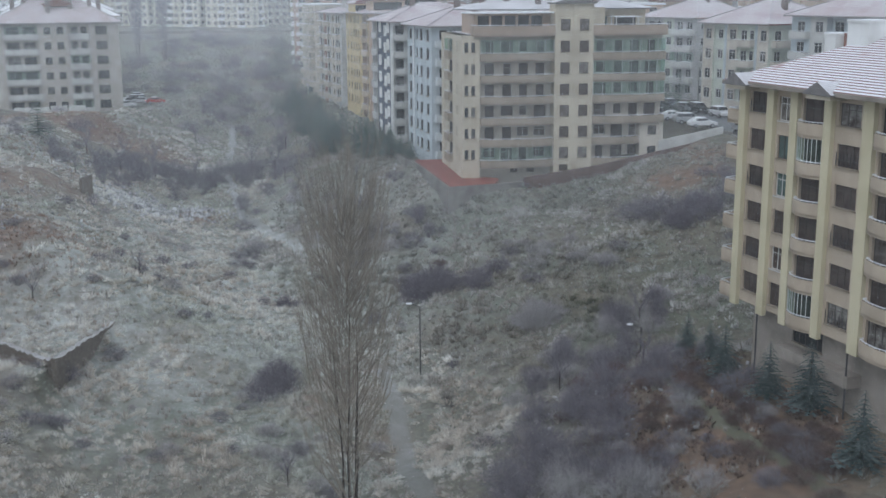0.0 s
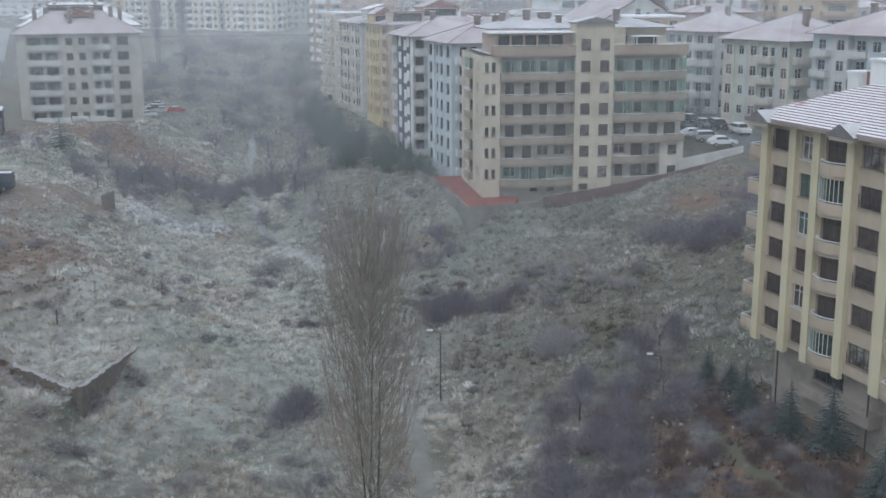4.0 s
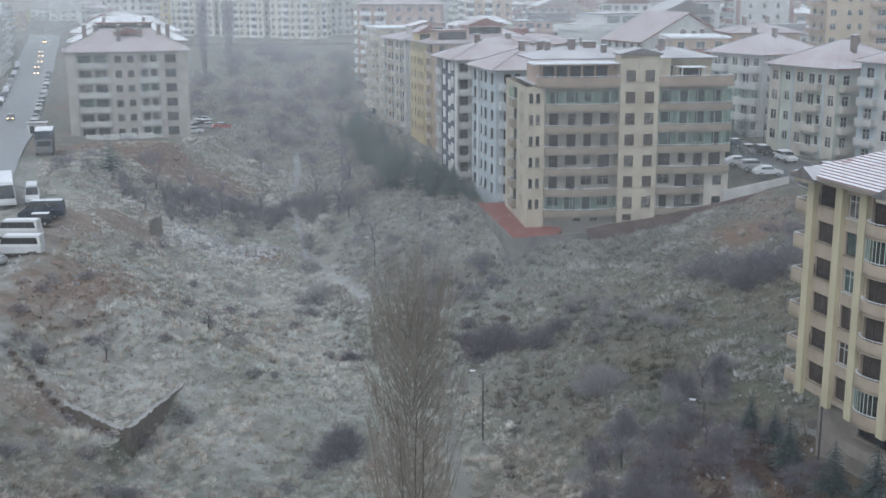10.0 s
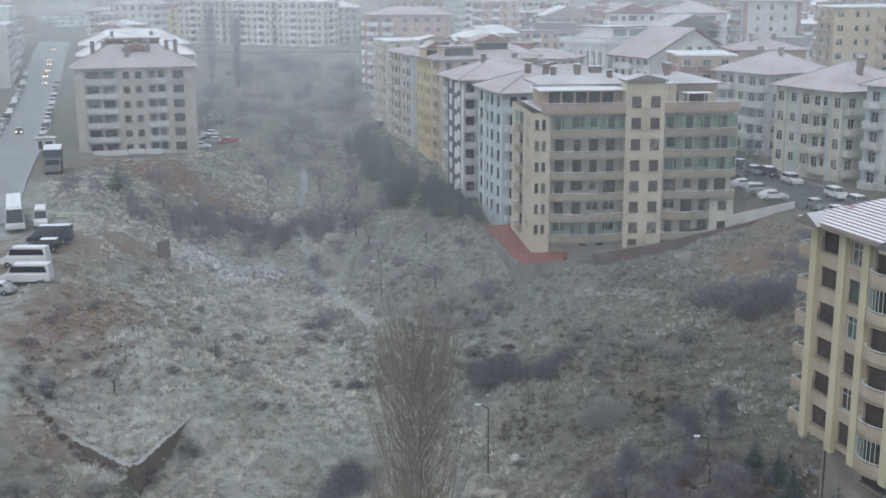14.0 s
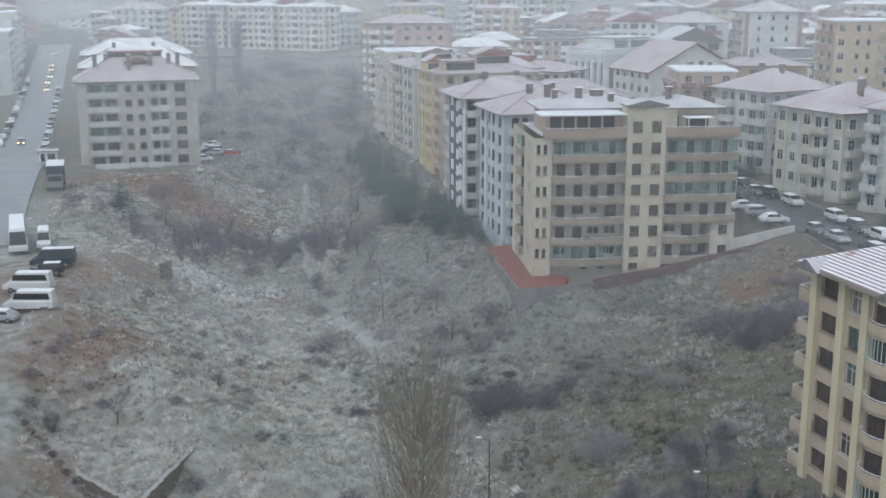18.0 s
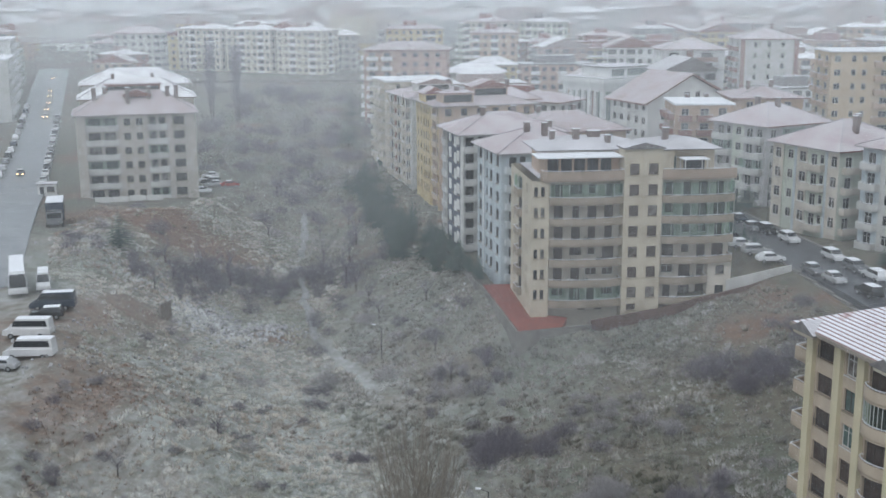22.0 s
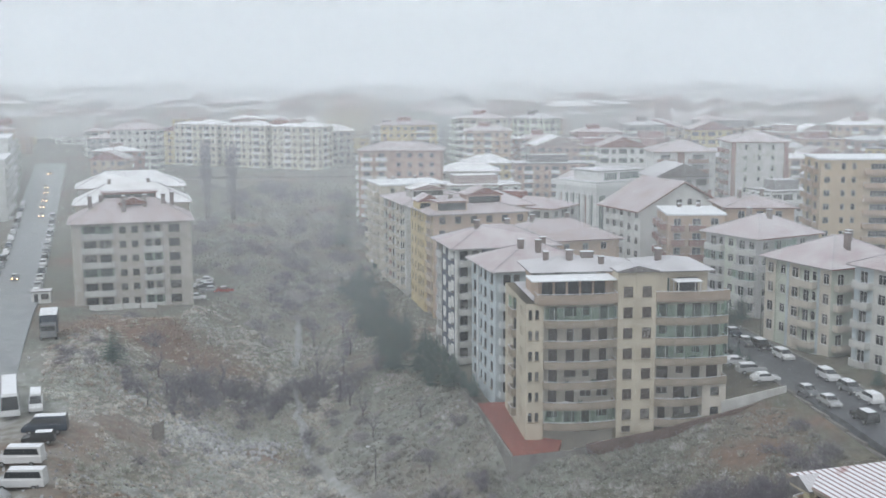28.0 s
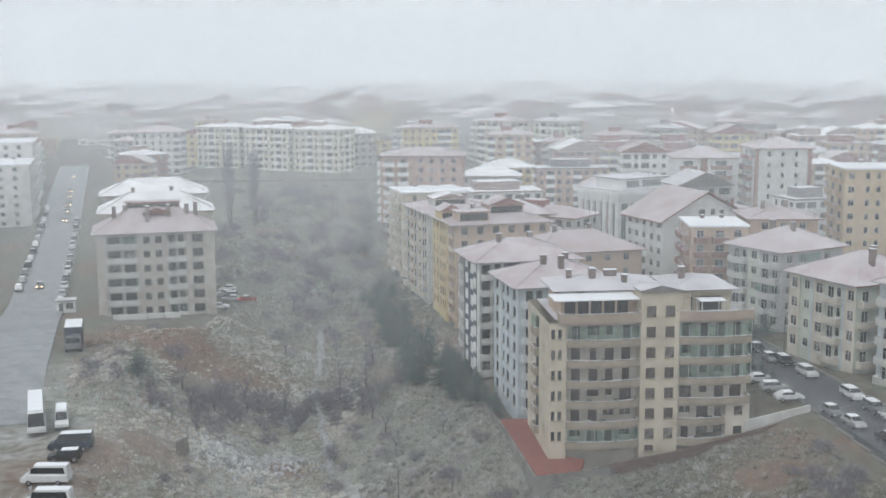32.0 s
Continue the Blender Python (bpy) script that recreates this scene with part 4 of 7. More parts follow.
    slab(ob, "side_wall", [(18.5, 0.2), (20.2, 0.2), (20.2, 0.4), (18.5, 0.4)], top, 21.7, "cream")
    bm = bmesh.new()
    hip_roof(bm, 18.45, 28.4, 3.2, 15.5, 21.4, 1.2, 0.16)
    part("roof", bm, "roof_grey", ob)
    bm = bmesh.new()
    hip_roof(bm, 1.6, 18.4, 5.2, 16.5, 21.3, 1.5, 0.16)
    r = part("roof", bm, "roof_grey", ob)
    for x in (22.2, 25.4):
        for y in (1.2, 3.4):
            slab(ob, "pergola_post", [(x - 0.07, y - 0.07), (x + 0.07, y - 0.07), (x + 0.07, y + 0.07), (x - 0.07, y + 0.07)], top + 0.1, 20.3, "frame")
    slab(ob, "pergola_top", [(21.9, 0.9), (25.7, 0.9), (25.7, 3.6), (21.9, 3.6)], 20.304, 20.42, "snow")
    for x, y, h, ww in ((8.2, 9.5, 24.0, 0.9), (11.0, 10.2, 23.6, 1.8), (12.6, 8.0, 23.2, 0.7), (21.5, 9.0, 24.0, 0.8), (5.0, 11.0, 23.6, 0.7)):
        chimney(r, x, y, 21.4, h, ww, 0.9)
    return ob


M["tan_band"] = plaster("tan_parapet_plaster", (0.37, 0.295, 0.235))
cream_block()


def ring_wall(name, pts, z_top, z_low, thick, mat, label, category):
    """A free-standing wall along a line, its top and foot heights given point by point."""
    bm = bmesh.new()
    n = len(pts)
    left, right = [], []
    for i, p in enumerate(pts):
        a, b = Vector(pts[max(i - 1, 0)]), Vector(pts[min(i + 1, n - 1)])
        t = (b - a).normalized()
        q = Vector((-t.y, t.x)) * thick / 2
        left.append(Vector(p) + q)
        right.append(Vector(p) - q)
    rows = [[bm.verts.new((*c, z)) for c, z in ((l, lo), (l, hi), (r, hi), (r, lo))] for l, r, hi, lo in zip(left, right, z_top, z_low)]
    for a, b in zip(rows, rows[1:]):
        for i in range(4):
            bm.faces.new((a[i], a[(i + 1) % 4], b[(i + 1) % 4], b[i]))
    bm.faces.new(rows[0])
    bm.faces.new(rows[-1][::-1])
    return tagged(new(name, mesh_of(name, bm, mat)), label, category)


def red_terrace():
    pts = [(-15.0, 152.5), (-23.3, 176.8), (-17.9, 178.4), (-13.2, 161.5), (-9.0, 160.0), (-9.3, 155.0)]
    bm = bmesh.new()
    prism(bm, pts, -2.4, -1.60)
    tagged(new("terrace", mesh_of("terrace", bm, "paving")), "wet red paved terrace over a retaining wall", "terrace", kind="structure")
    ring_wall("retaining_wall", [(-23.5, 177.2), (-15.2, 152.2), (-5.4, 156.7)], (-1.65, -1.65, -1.5), (-8, -9, -8), 0.35, "concrete", "bare grey concrete retaining wall below the terrace", "wall")
    ring_wall("retaining_wall", [(-36, 212), (-23.5, 177.2)], (-2.6, -2.0), (-9, -9), 0.3, "concrete", "low dark garden wall along the slope", "wall")
    ring_wall("garden_wall", [(-5.4, 156.7), (4, 161.0), (13.0, 165.6), (22.9, 170.4)], (-0.9, 0.1, 1.6, 3.4), (-8, -5, -3, 0), 0.3, "fence_red", "weathered red-brown boundary wall and fence", "wall")
    ring_wall("garden_wall", [(13.3, 167.2), (22.8, 171.1)], (3.0, 4.6), (-1, 1), 0.25, "grey_pale", "white painted yard wall", "wall")


M["fence_red"] = plaster("red_brown_painted_wall", (0.15, 0.10, 0.088), 0.4)
red_terrace()

# the row of blocks behind it, along the slope
W1, W2, DR = (0.9, 2.4), (0.75, 2.45), (0.14, 2.4)
blue_block = bay_block("pale blue block of flats with curved balconies and snowy hipped roof", (-21.0, 181.5), 23, 17, 14.5, -1.8, 7, 2.9, "blue", "blue_pale",
                       left=[("w", 0, 4.2, 0, "", [(1.0, 2.7, *W2)]), ("w", 4.2, 4.7, -0.2, "white", ()), ("w", 4.7, 10.2, 0, "", [(0.6, 1.7, *W1), (2.9, 4.5, *W2)]), ("w", 10.2, 14.5, 0, "", [(1.2, 2.8, *W2)])],
                       front=[("b", 0.5, 4.6, 0, "", [(0.8, 2.0, *DR), (2.5, 3.5, *W1)]), ("w", 4.6, 9.0, 0, "", [(1.0, 2.4, *W1)]), ("b", 9.0, 13.0, 0, "", [(0.8, 2.2, *DR)])], roof_h=3.2, chimneys=((0.35, 0.4), (0.6, 0.5), (0.5, 0.3)))
striped = bay_block("white and slate blue chequered block with snowy hipped roof", (-30.8, 203.4), 23, 19, 14.5, -2, 7, 2.95, "white", "grey_pale",
                    left=[("l", 0.3, 4.6, 1.0, "grey_pale", [(0.6, 1.8, *DR), (2.4, 3.6, *W1)]), ("w", 4.6, 14.2, -0.12, "blue_dark", [(0.4, 1.2, *W1), (4.2, 5.2, *W1), (8.2, 9.0, *W1)])],
                    front=[("l", 0.4, 5.2, 1.2, "grey_pale", [(0.7, 2.2, *DR), (3.0, 4.2, *W2)]), ("w", 5.2, 8.0, 0, "blue_dark", [(0.8, 2.0, *W1)]), ("l", 8.0, 12.6, 1.2, "grey_pale", [(0.7, 2.2, *DR), (3.0, 4.0, *W1)])], roof_h=3.2)
for k in range(7):
    for i, s0 in enumerate((6.0, 9.9, 12.0)):
        y0 = 14.5 - s0
        lift = k * 2.95 + (0.55 if i % 2 else 1.15)
        slab(striped, "white_panel", [(-0.24, y0 - 1.7), (-0.123, y0 - 1.7), (-0.123, y0), (-0.24, y0)], lift, lift + 1.85, "white")
ochre_block = bay_block("ochre yellow block of flats under a stepped red roof", (-42.5, 247), 26, 22, 18.5, -1, 7, 2.9, "ochre", "apricot",
                        left=[("w", 0, 6.5, 0, "", [(1.0, 2.0, *W1), (3.6, 4.6, *W1)]), ("w", 6.5, 12.5, -0.3, "", [(0.8, 1.8, *W1), (2.6, 3.6, *W1), (4.4, 5.4, *W1)]), ("l", 13.4, 18.0, 0.9, "tan", [(0.6, 1.9, *DR), (2.6, 3.8, *W1)])],
                        front=[("w", 0, 22, 0, "tan", [(1.5 + 3.6 * i, 2.9 + 3.6 * i, *W1) for i in range(6)])], roof="roof_red", roof_h=2.6)
dormer(ochre_block, 1.2, 1.0, 7.0, 5.0, 20.6, 2.4, "tan", "roof", label="glazed roof house under a snowy slope")
dormer(ochre_block, 9.5, 5.0, 8.0, 6.0, 21.2, 2.6, "salmon", "roof_red", 1.6)
dormer(ochre_block, -0.5, 9.2, 4.6, 5.0, 20.3, 2.0, "ochre", "roof", 1.5)
grey_block = bay_block("grey and cream block of flats with stacked balconies", (-52.6, 268), 26, 20, 22, -1, 7, 2.85, "grey_pale", "cream_pale",
                       left=[("b", 1.0, 5.0, 0, "", [(0.7, 2.0, *DR), (2.6, 3.5, *W1)]), ("w", 5.0, 8.0, 0, "salmon", [(0.9, 2.1, *W1)]), ("b", 8.0, 12.5, 0, "", [(0.7, 2.2, *DR)]), ("w", 12.5, 16.0, 0, "cream_pale", [(0.9, 2.3, *W1)]), ("b", 16.0, 21.0, 0, "", [(0.7, 2.0, *DR), (2.8, 4.0, *W1)])],
                       front=[("w", 0, 20, 0, "", [(1.5 + 3.6 * i, 2.9 + 3.6 * i, *W1) for i in range(5)])], roof_h=2.6)
dormer(grey_block, 3.0, 5.0, 8.0, 6.0, 20.6, 2.4, "grey_pale", "roof_white", 1.2)
apartment("pale block of flats with a glazed penthouse and white flat roof", (-65, 297), 26, 18, 16, 0, 7, "cream_pale", "snow", left=cols(16, 3, 2.6, "d"), front=cols(18, 4, 1.2), flat=True)
apartment("reddish block of flats with a broad snowy roof", (-24, 238), 26, 24, 16, 0, 5, "tan", "roof_red", front=cols(24, 5, 1.3), left=cols(16, 4, 1.2), roof_h=3.6)
apartment("brown block of flats with a snowy ridge roof", (-37, 268), 26, 15, 13, 1, 6, "tan", front=cols(15, 4, 1.3), left=cols(13, 4, 1.2), roof_h=3.0)
apartment("salmon block of flats with white balconies at its corner", (-85.6, 358), 6, 26, 15, 2, 8, "salmon", "roof_red", front=[("d", 0.8, 4.4), ("d", 5.6, 9.0)] + cols(26, 4, 1.4, start=10), left=cols(15, 3, 3.4, "d"), bal="white", roof_h=2.4)

# the beige block by the wide road
beige_block = bay_block("beige block of flats with grey balconies and snowy hipped roof", (-119.6, 233.4), 25.1, 25.4, 15, -1.2, 6, 3.15, "beige_grey", "grey_pale",
                        front=[("w", 0, 2.0, 0, "beige_pale", ()), ("l", 2.0, 8.8, 1.1, "", [(0.5, 3.0, 0.85, 2.4), (3.8, 6.2, 0.14, 2.4)]), ("w", 8.8, 15.0, 0, "beige_pale", [(1.2, 2.6, 0.9, 2.4), (3.8, 5.2, 0.9, 2.4)]),
                               ("l", 15.0, 19.3, 1.1, "", [(0.5, 1.9, 0.14, 2.4), (2.5, 3.8, 0.9, 2.4)]), ("w", 19.3, 20.4, -0.1, "beige_pale", ()), ("w", 20.4, 23.1, 0.35, "", [(0.2, 2.5, 0.75, 2.5)]), ("w", 23.1, 25.4, -0.1, "beige_pale", ())],
                        right=[("w", 0, 15, 0, "beige_pale", [(2.0, 3.4, 0.9, 2.4), (6.5, 7.9, 0.9, 2.4), (11.0, 12.4, 0.9, 2.4)])], roof="roof_red", roof_h=4.6, glazed=3, chimneys=((0.16, 0.3), (0.25, 0.45), (0.44, 0.2), (0.62, 0.3), (0.78, 0.35), (0.86, 0.55)))
apartment("beige block of flats with a snowy hipped roof", (-133, 262), 25.1, 27, 15, -0.5, 6, "cream_pale", "roof_white", front=cols(26, 5, 1.2), storey=3.15, roof_h=4.4)
apartment("grey block of flats with a wide snowy roof", (-147, 291), 25.1, 28, 15, 0.5, 6, "grey_pale", "roof_white", front=cols(26, 5, 1.2), storey=3.15, roof_h=4.0)
apartment("white block of flats with balconies beside the road", (-217.3, 342.6), 26, 17, 28, 2, 7, "grey_pale", "snow", right=cols(28, 5, 3.4, "d"), front=cols(16, 3, 1.4), flat=True)
apartment("pale block of flats with balconies beside the road", (-235.0, 376.0), 26, 17, 30, 4, 8, "white", "snow", right=cols(30, 5, 3.4, "d"), front=cols(16, 3, 1.4), flat=True)
apartment("grey block of flats with balconies beside the road", (-255.0, 414.0), 26, 17, 30, 6, 6, "grey_pale", "snow", right=cols(30, 5, 3.4, "d"), front=cols(16, 3, 1.4), flat=True)

dormer(beige_block, 6.6, 7.6, 11.8, 4.0, 21.6, 3.2, "brick_red", "roof_red", label="red-brown roof house with a trace of snow")
dormer(beige_block, 10.4, 4.6, 5.6, 3.6, 21.0, 1.7, "brick_red", "roof_red", 1.2)

# across the street
bay_block("pale green block of flats with cream bays and snowy hipped roof", (23.0, 204.3), -55.7, 15.6, 17, 5.2, 4, 3.3, "greenish", "cream_pale",
          front=[("w", 0, 2.6, 0, "cream_pale", [(0.5, 2.0, 0.8, 2.5)]), ("w", 2.6, 5.4, 0.3, "", [(0.7, 2.0, 0.9, 2.4)]), ("w", 5.4, 6.0, -0.1, "blue", ()), ("w", 6.0, 8.4, 0, "cream_pale", [(0.4, 2.0, 0.8, 2.5)]), ("b", 8.4, 12.6, 0.2, "", [(0.6, 2.0, *DR), (2.6, 3.6, 0.9, 2.4)]), ("w", 12.6, 13.2, -0.1, "blue", ()), ("w", 13.2, 15.6, 0, "cream_pale", [(0.5, 1.9, 0.8, 2.5)])],
          right=[("b", 0.6, 4.6, 0, "", [(0.8, 2.2, *DR)]), ("w", 4.6, 8.0, 0, "cream_pale", [(0.9, 2.4, 0.8, 2.5)]), ("b", 8.0, 12.0, 0, "", [(0.8, 2.2, *DR)]), ("w", 12.0, 17.0, 0, "", [(1.5, 3.0, 0.9, 2.4)])], frame_mat="frame", roof_h=4.0, chimneys=((0.6, 0.55), (0.75, 0.4)))
bay_block("blue grey block of flats with snowy roof and dark balconies", (34.6, 187.5), -55.7, 18, 15, 4.4, 5, 3.1, "blue", "grey_pale",
          front=[("b", 0.5, 3.9, 0, "", [(0.6, 2.2, *DR)]), ("w", 3.9, 7.2, 0, "grey_pale", [(0.9, 2.5, 0.8, 2.4)]), ("l", 7.2, 11.0, 1.0, "", [(0.6, 2.4, *DR)]), ("w", 11.0, 14.2, 0, "", [(0.8, 2.4, 0.8, 2.4)]), ("b", 14.2, 17.6, 0, "", [(0.6, 2.2, *DR)])],
          left=[("w", 0, 15, 0, "", [(2.0, 3.4, 0.9, 2.4), (7.0, 8.4, 0.9, 2.4), (11.5, 12.9, 0.9, 2.4)])], frame_mat="frame", roof_h=3.6)
bay_block("grey green block of flats with rounded balconies and snowy roof", (14.6, 232.5), -50, 14, 16, 4, 5, 2.95, "grey", "grey_pale",
          front=[("b", 0.6, 5.2, 0, "", [(0.6, 2.2, *DR), (2.9, 4.0, 0.9, 2.4)]), ("w", 5.2, 8.2, 0, "greenish", [(0.8, 2.2, 0.9, 2.4)]), ("b", 8.2, 13.4, 0, "", [(0.6, 2.2, *DR), (3.2, 4.6, 0.9, 2.4)])],
          left=[("w", 0, 16, 0, "", [(2.0, 3.4, 0.9, 2.4), (7.0, 8.4, 0.9, 2.4), (12.0, 13.4, 0.9, 2.4)])], right=[("w", 0, 4, 0, "", [(1.2, 2.6, 0.9, 2.4)]), ("b", 4.0, 9.0, 0, "", [(0.8, 2.2, *DR)]), ("w", 9.0, 16, 0, "", [(2.0, 3.4, 0.9, 2.4)])], frame_mat="frame", roof_h=3.6, glazed=3)
apartment("brown block of flats under a white flat roof", (7.4, 238.5), 8, 11.5, 14, 3.4, 6, "tan", "snow", front=[("d", 0.6, 3.2), ("d", 4.2, 7.4), ("w", 8.6, 10.2)], left=cols(14, 3, 2.6, "d"), flat=True, bal="brick_red")
apartment("orange block of flats with a low gable", (19.5, 247), 8, 14, 14, 4, 6, "orange", "roof_red", front=cols(14, 3, 1.4), left=cols(14, 3, 1.4), roof_h=2.0)


def white_gabled_block():
    w, d, base, eave = 22.0, 16.0, 2.0, 17.6
    ob = empty("apartment_block", Matrix.Translation((2.0, 259.5, base)) @ Matrix.Rotation(radians(32), 4, "Z"))
    tagged(ob, "white block of flats with a broad red-brown gable roof", "building")
    gh = [(3.5, 5.0, 13.6, 15.2), (9.2, 10.8, 17.4, 19.6), (12.2, 13.4, 18.2, 19.6), (14.6, 15.8, 17.8, 19.2), (4.0, 5.3, 7.7, 9.1)]
    lh = [(s, s + 1.5, k * 2.95 + 0.9, k * 2.95 + 2.4) for k in range(6) for s in (1.0, 4.0, 7.2, 10.4, 13.4)]
    bm = bmesh.new()
    facade(bm, (0, 0, 0), (1, 0, 0), w, -4, eave, [h for h in gh if h[3] < eave])
    tri = [bm.verts.new(p) for p in ((0, 0, eave), (w, 0, eave), (w / 2, 0, eave + 5.6))]
    bm.faces.new(tri)
    facade(bm, (0, d, 0), (0, -1, 0), d, -4, eave, lh)
    facade(bm, (w, 0, 0), (0, 1, 0), d, -4, eave, [])
    part("wall", bm, "white", ob)
    for a, b, c, e in gh:
        window(ob, (0, 0, 0), (1, 0, 0), a, c, b - a, e - c, deep=0.16 if e < eave else -0.04)
    for a, b, c, e in lh:
        window(ob, (0, d, 0), (0, -1, 0), a, c, b - a, e - c)
    for k in range(1, 6):
        balcony(ob, (0, d, 0), (0, -1, 0), 3.6, 9.2, k * 2.95, 1.0, "white")
    bm = bmesh.new()
    gable_roof(bm, -1.3, w + 1.3, -1.0, d + 1.0, eave - 0.55, 6.3, 0.3, solid=False)
    part("roof", bm, "roof_red", ob)


def fin_block():
    ob = empty("office_block", Matrix.Translation((-20.4, 315.4, 3)) @ Matrix.Rotation(radians(-47), 4, "Z"))
    tagged(ob, "white framed building with tall dark red fins and green glass", "building")
    w, d, h = 16.5, 20.0, 17.0
    bm = bmesh.new()
    gl = [(1.2 + 2.5 * i, 2.6 + 2.5 * i, 1.0, 15.0) for i in range(6)]
    gr = [(1.0 + 3.1 * i, 3.4 + 3.1 * i, 1.0, 15.0) for i in range(6)]
    facade(bm, (0, 0, 0), (1, 0, 0), w, -4, h, gl, 0.8)
    facade(bm, (w, 0, 0), (0, 1, 0), d, -4, h, gr, 0.3)
    facade(bm, (0, d, 0), (0, -1, 0), d, -4, h, [])
    part("wall", bm, "white", ob)
    for i, (a, b, c, e) in enumerate(gl):
        slab(ob, "fin", [(a, 0.7), (b, 0.7), (b, 0.82), (a, 0.82)], c, e, "brick_red" if i in (0, 4) else "glass_green")
    for a, b, c, e in gr:
        window(ob, (w, 0, 0), (0, 1, 0), a, c, b - a, e - c, "frame", "glass_green", sill=False)
    bm = bmesh.new()
    prism(bm, ((-0.9, -0.9), (w + 0.9, -0.9), (w + 0.9, d + 0.9), (-0.9, d + 0.9)), h + 0.003, h + 1.3)
    part("roof_edge", bm, "white", ob)
    slab(ob, "roof", [(-0.6, -0.6), (w + 0.6, -0.6), (w + 0.6, d + 0.6), (-0.6, d + 0.6)], h + 1.304, h + 1.45, "roof_grey")
    bm = bmesh.new()
    facade(bm, (w - 1.5, 3.0, 0), (0, 1, 0), d - 5, h + 1.4, h + 4.0, [(1.0, 5.5, h + 1.7, h + 3.6), (6.5, 13.5, h + 1.7, h + 3.6)])
    facade(bm, (4, 3.0, 0), (1, 0, 0), w - 5.5, h + 1.4, h + 4.0, [])
    part("penthouse_wall", bm, "white", ob)
    window(ob, (w - 1.5, 3.0, 0), (0, 1, 0), 1.0, h + 1.7, 4.5, 1.9, "frame", "glass_green", sill=False)
    window(ob, (w - 1.5, 3.0, 0), (0, 1, 0), 6.5, h + 1.7, 7.0, 1.9, "frame", "glass_green", sill=False)
    slab(ob, "penthouse_roof", [(3, 2), (w - 0.6, 2), (w - 0.6, d - 1), (3, d - 1)], h + 4.004, h + 4.3, "roof_grey")


white_gabled_block()
fin_block()
apartment("tall apricot block with dark balconies and white roof edge", (42.5, 276), 6, 18, 15, 5, 8, "apricot", "snow", front=[("w", 0.8, 2.2), ("w", 4.6, 5.6), ("w", 7.0, 8.0), ("d", 9.6, 17)], left=cols(15, 2, 5, "d"), storey=3.1, flat=True, bal="tan")
apartment("tall pale grey block with a nearly blank gable", (27.5, 338), 8, 16, 16, 6, 8, "grey_pale", front=[("p", 0, 1.2), ("w", 3.6, 4.6), ("w", 7.4, 8.4), ("w", 11.2, 12.2), ("p", 14.8, 16)], left=cols(16, 2, 4, "d"), storey=3.0, bal="brick_red", roof_h=3)
apartment("white and dark red block with balconies under a snowy roof", (6, 345), 8, 18, 15, 6, 7, "white", front=[("d", 1, 6), ("p", 7, 9), ("d", 10, 16)], left=cols(15, 3, 1.4), bal="brick_red", roof_h=3)
apartment("pale tower block fading into the fog", (150, 560), 0, 30, 20, 18, 18, "grey_pale", "snow", front=cols(30, 7, 1.6), flat=True)


# ---- plants ----
def leaf_material(name, a, b_col, frost, amount, rough=0.9):
    m, nt, b = material(name, rough, 0, 0.15)
    g = nt.nodes.new("ShaderNodeNewGeometry")
    c = mix(nt, g.outputs["Random Per Island"], a, b_col)
    c = mix(nt, times(nt, noise_fac(nt, 0.12, 4, 0.35, 0.7), 0.8), c, tuple(v * 0.6 for v in b_col))
    f = times(nt, noise_fac(nt, 0.9, 5, 0.35, 0.65, rough=0.75), amount)
    nt.links.new(mix(nt, f, c, frost), b.inputs["Base Color"])
    return m


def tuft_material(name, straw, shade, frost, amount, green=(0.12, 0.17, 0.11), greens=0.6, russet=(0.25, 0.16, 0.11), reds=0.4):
    """Grass in tufts: straw, russet and dull green by patches, painted shade in the hollows, frost on the hummocks in
    soft blotches.
    """
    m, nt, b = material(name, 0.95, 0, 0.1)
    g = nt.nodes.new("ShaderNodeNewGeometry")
    # Shade between the hummocks is painted in: straw on tops, darker in hollows.
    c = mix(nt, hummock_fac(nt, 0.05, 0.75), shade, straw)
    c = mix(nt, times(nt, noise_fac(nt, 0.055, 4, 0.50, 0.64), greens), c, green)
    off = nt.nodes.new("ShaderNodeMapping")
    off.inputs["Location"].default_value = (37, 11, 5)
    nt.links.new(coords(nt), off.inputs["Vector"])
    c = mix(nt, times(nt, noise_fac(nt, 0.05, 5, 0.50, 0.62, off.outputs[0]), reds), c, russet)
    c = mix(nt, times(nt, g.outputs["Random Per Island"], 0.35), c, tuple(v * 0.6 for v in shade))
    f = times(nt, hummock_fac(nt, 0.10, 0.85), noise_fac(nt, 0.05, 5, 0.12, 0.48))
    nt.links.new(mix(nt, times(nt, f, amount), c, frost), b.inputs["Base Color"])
    return m


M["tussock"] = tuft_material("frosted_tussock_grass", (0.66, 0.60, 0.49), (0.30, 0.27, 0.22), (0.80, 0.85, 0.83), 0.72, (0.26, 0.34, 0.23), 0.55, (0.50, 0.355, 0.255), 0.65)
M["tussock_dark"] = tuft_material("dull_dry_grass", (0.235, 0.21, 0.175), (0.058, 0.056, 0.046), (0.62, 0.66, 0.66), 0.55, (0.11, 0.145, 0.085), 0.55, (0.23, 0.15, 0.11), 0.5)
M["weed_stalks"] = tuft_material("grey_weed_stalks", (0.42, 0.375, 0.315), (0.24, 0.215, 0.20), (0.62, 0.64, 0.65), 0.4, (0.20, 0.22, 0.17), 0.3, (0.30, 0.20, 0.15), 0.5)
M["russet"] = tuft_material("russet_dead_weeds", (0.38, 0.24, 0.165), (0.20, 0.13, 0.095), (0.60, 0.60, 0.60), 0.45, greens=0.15)
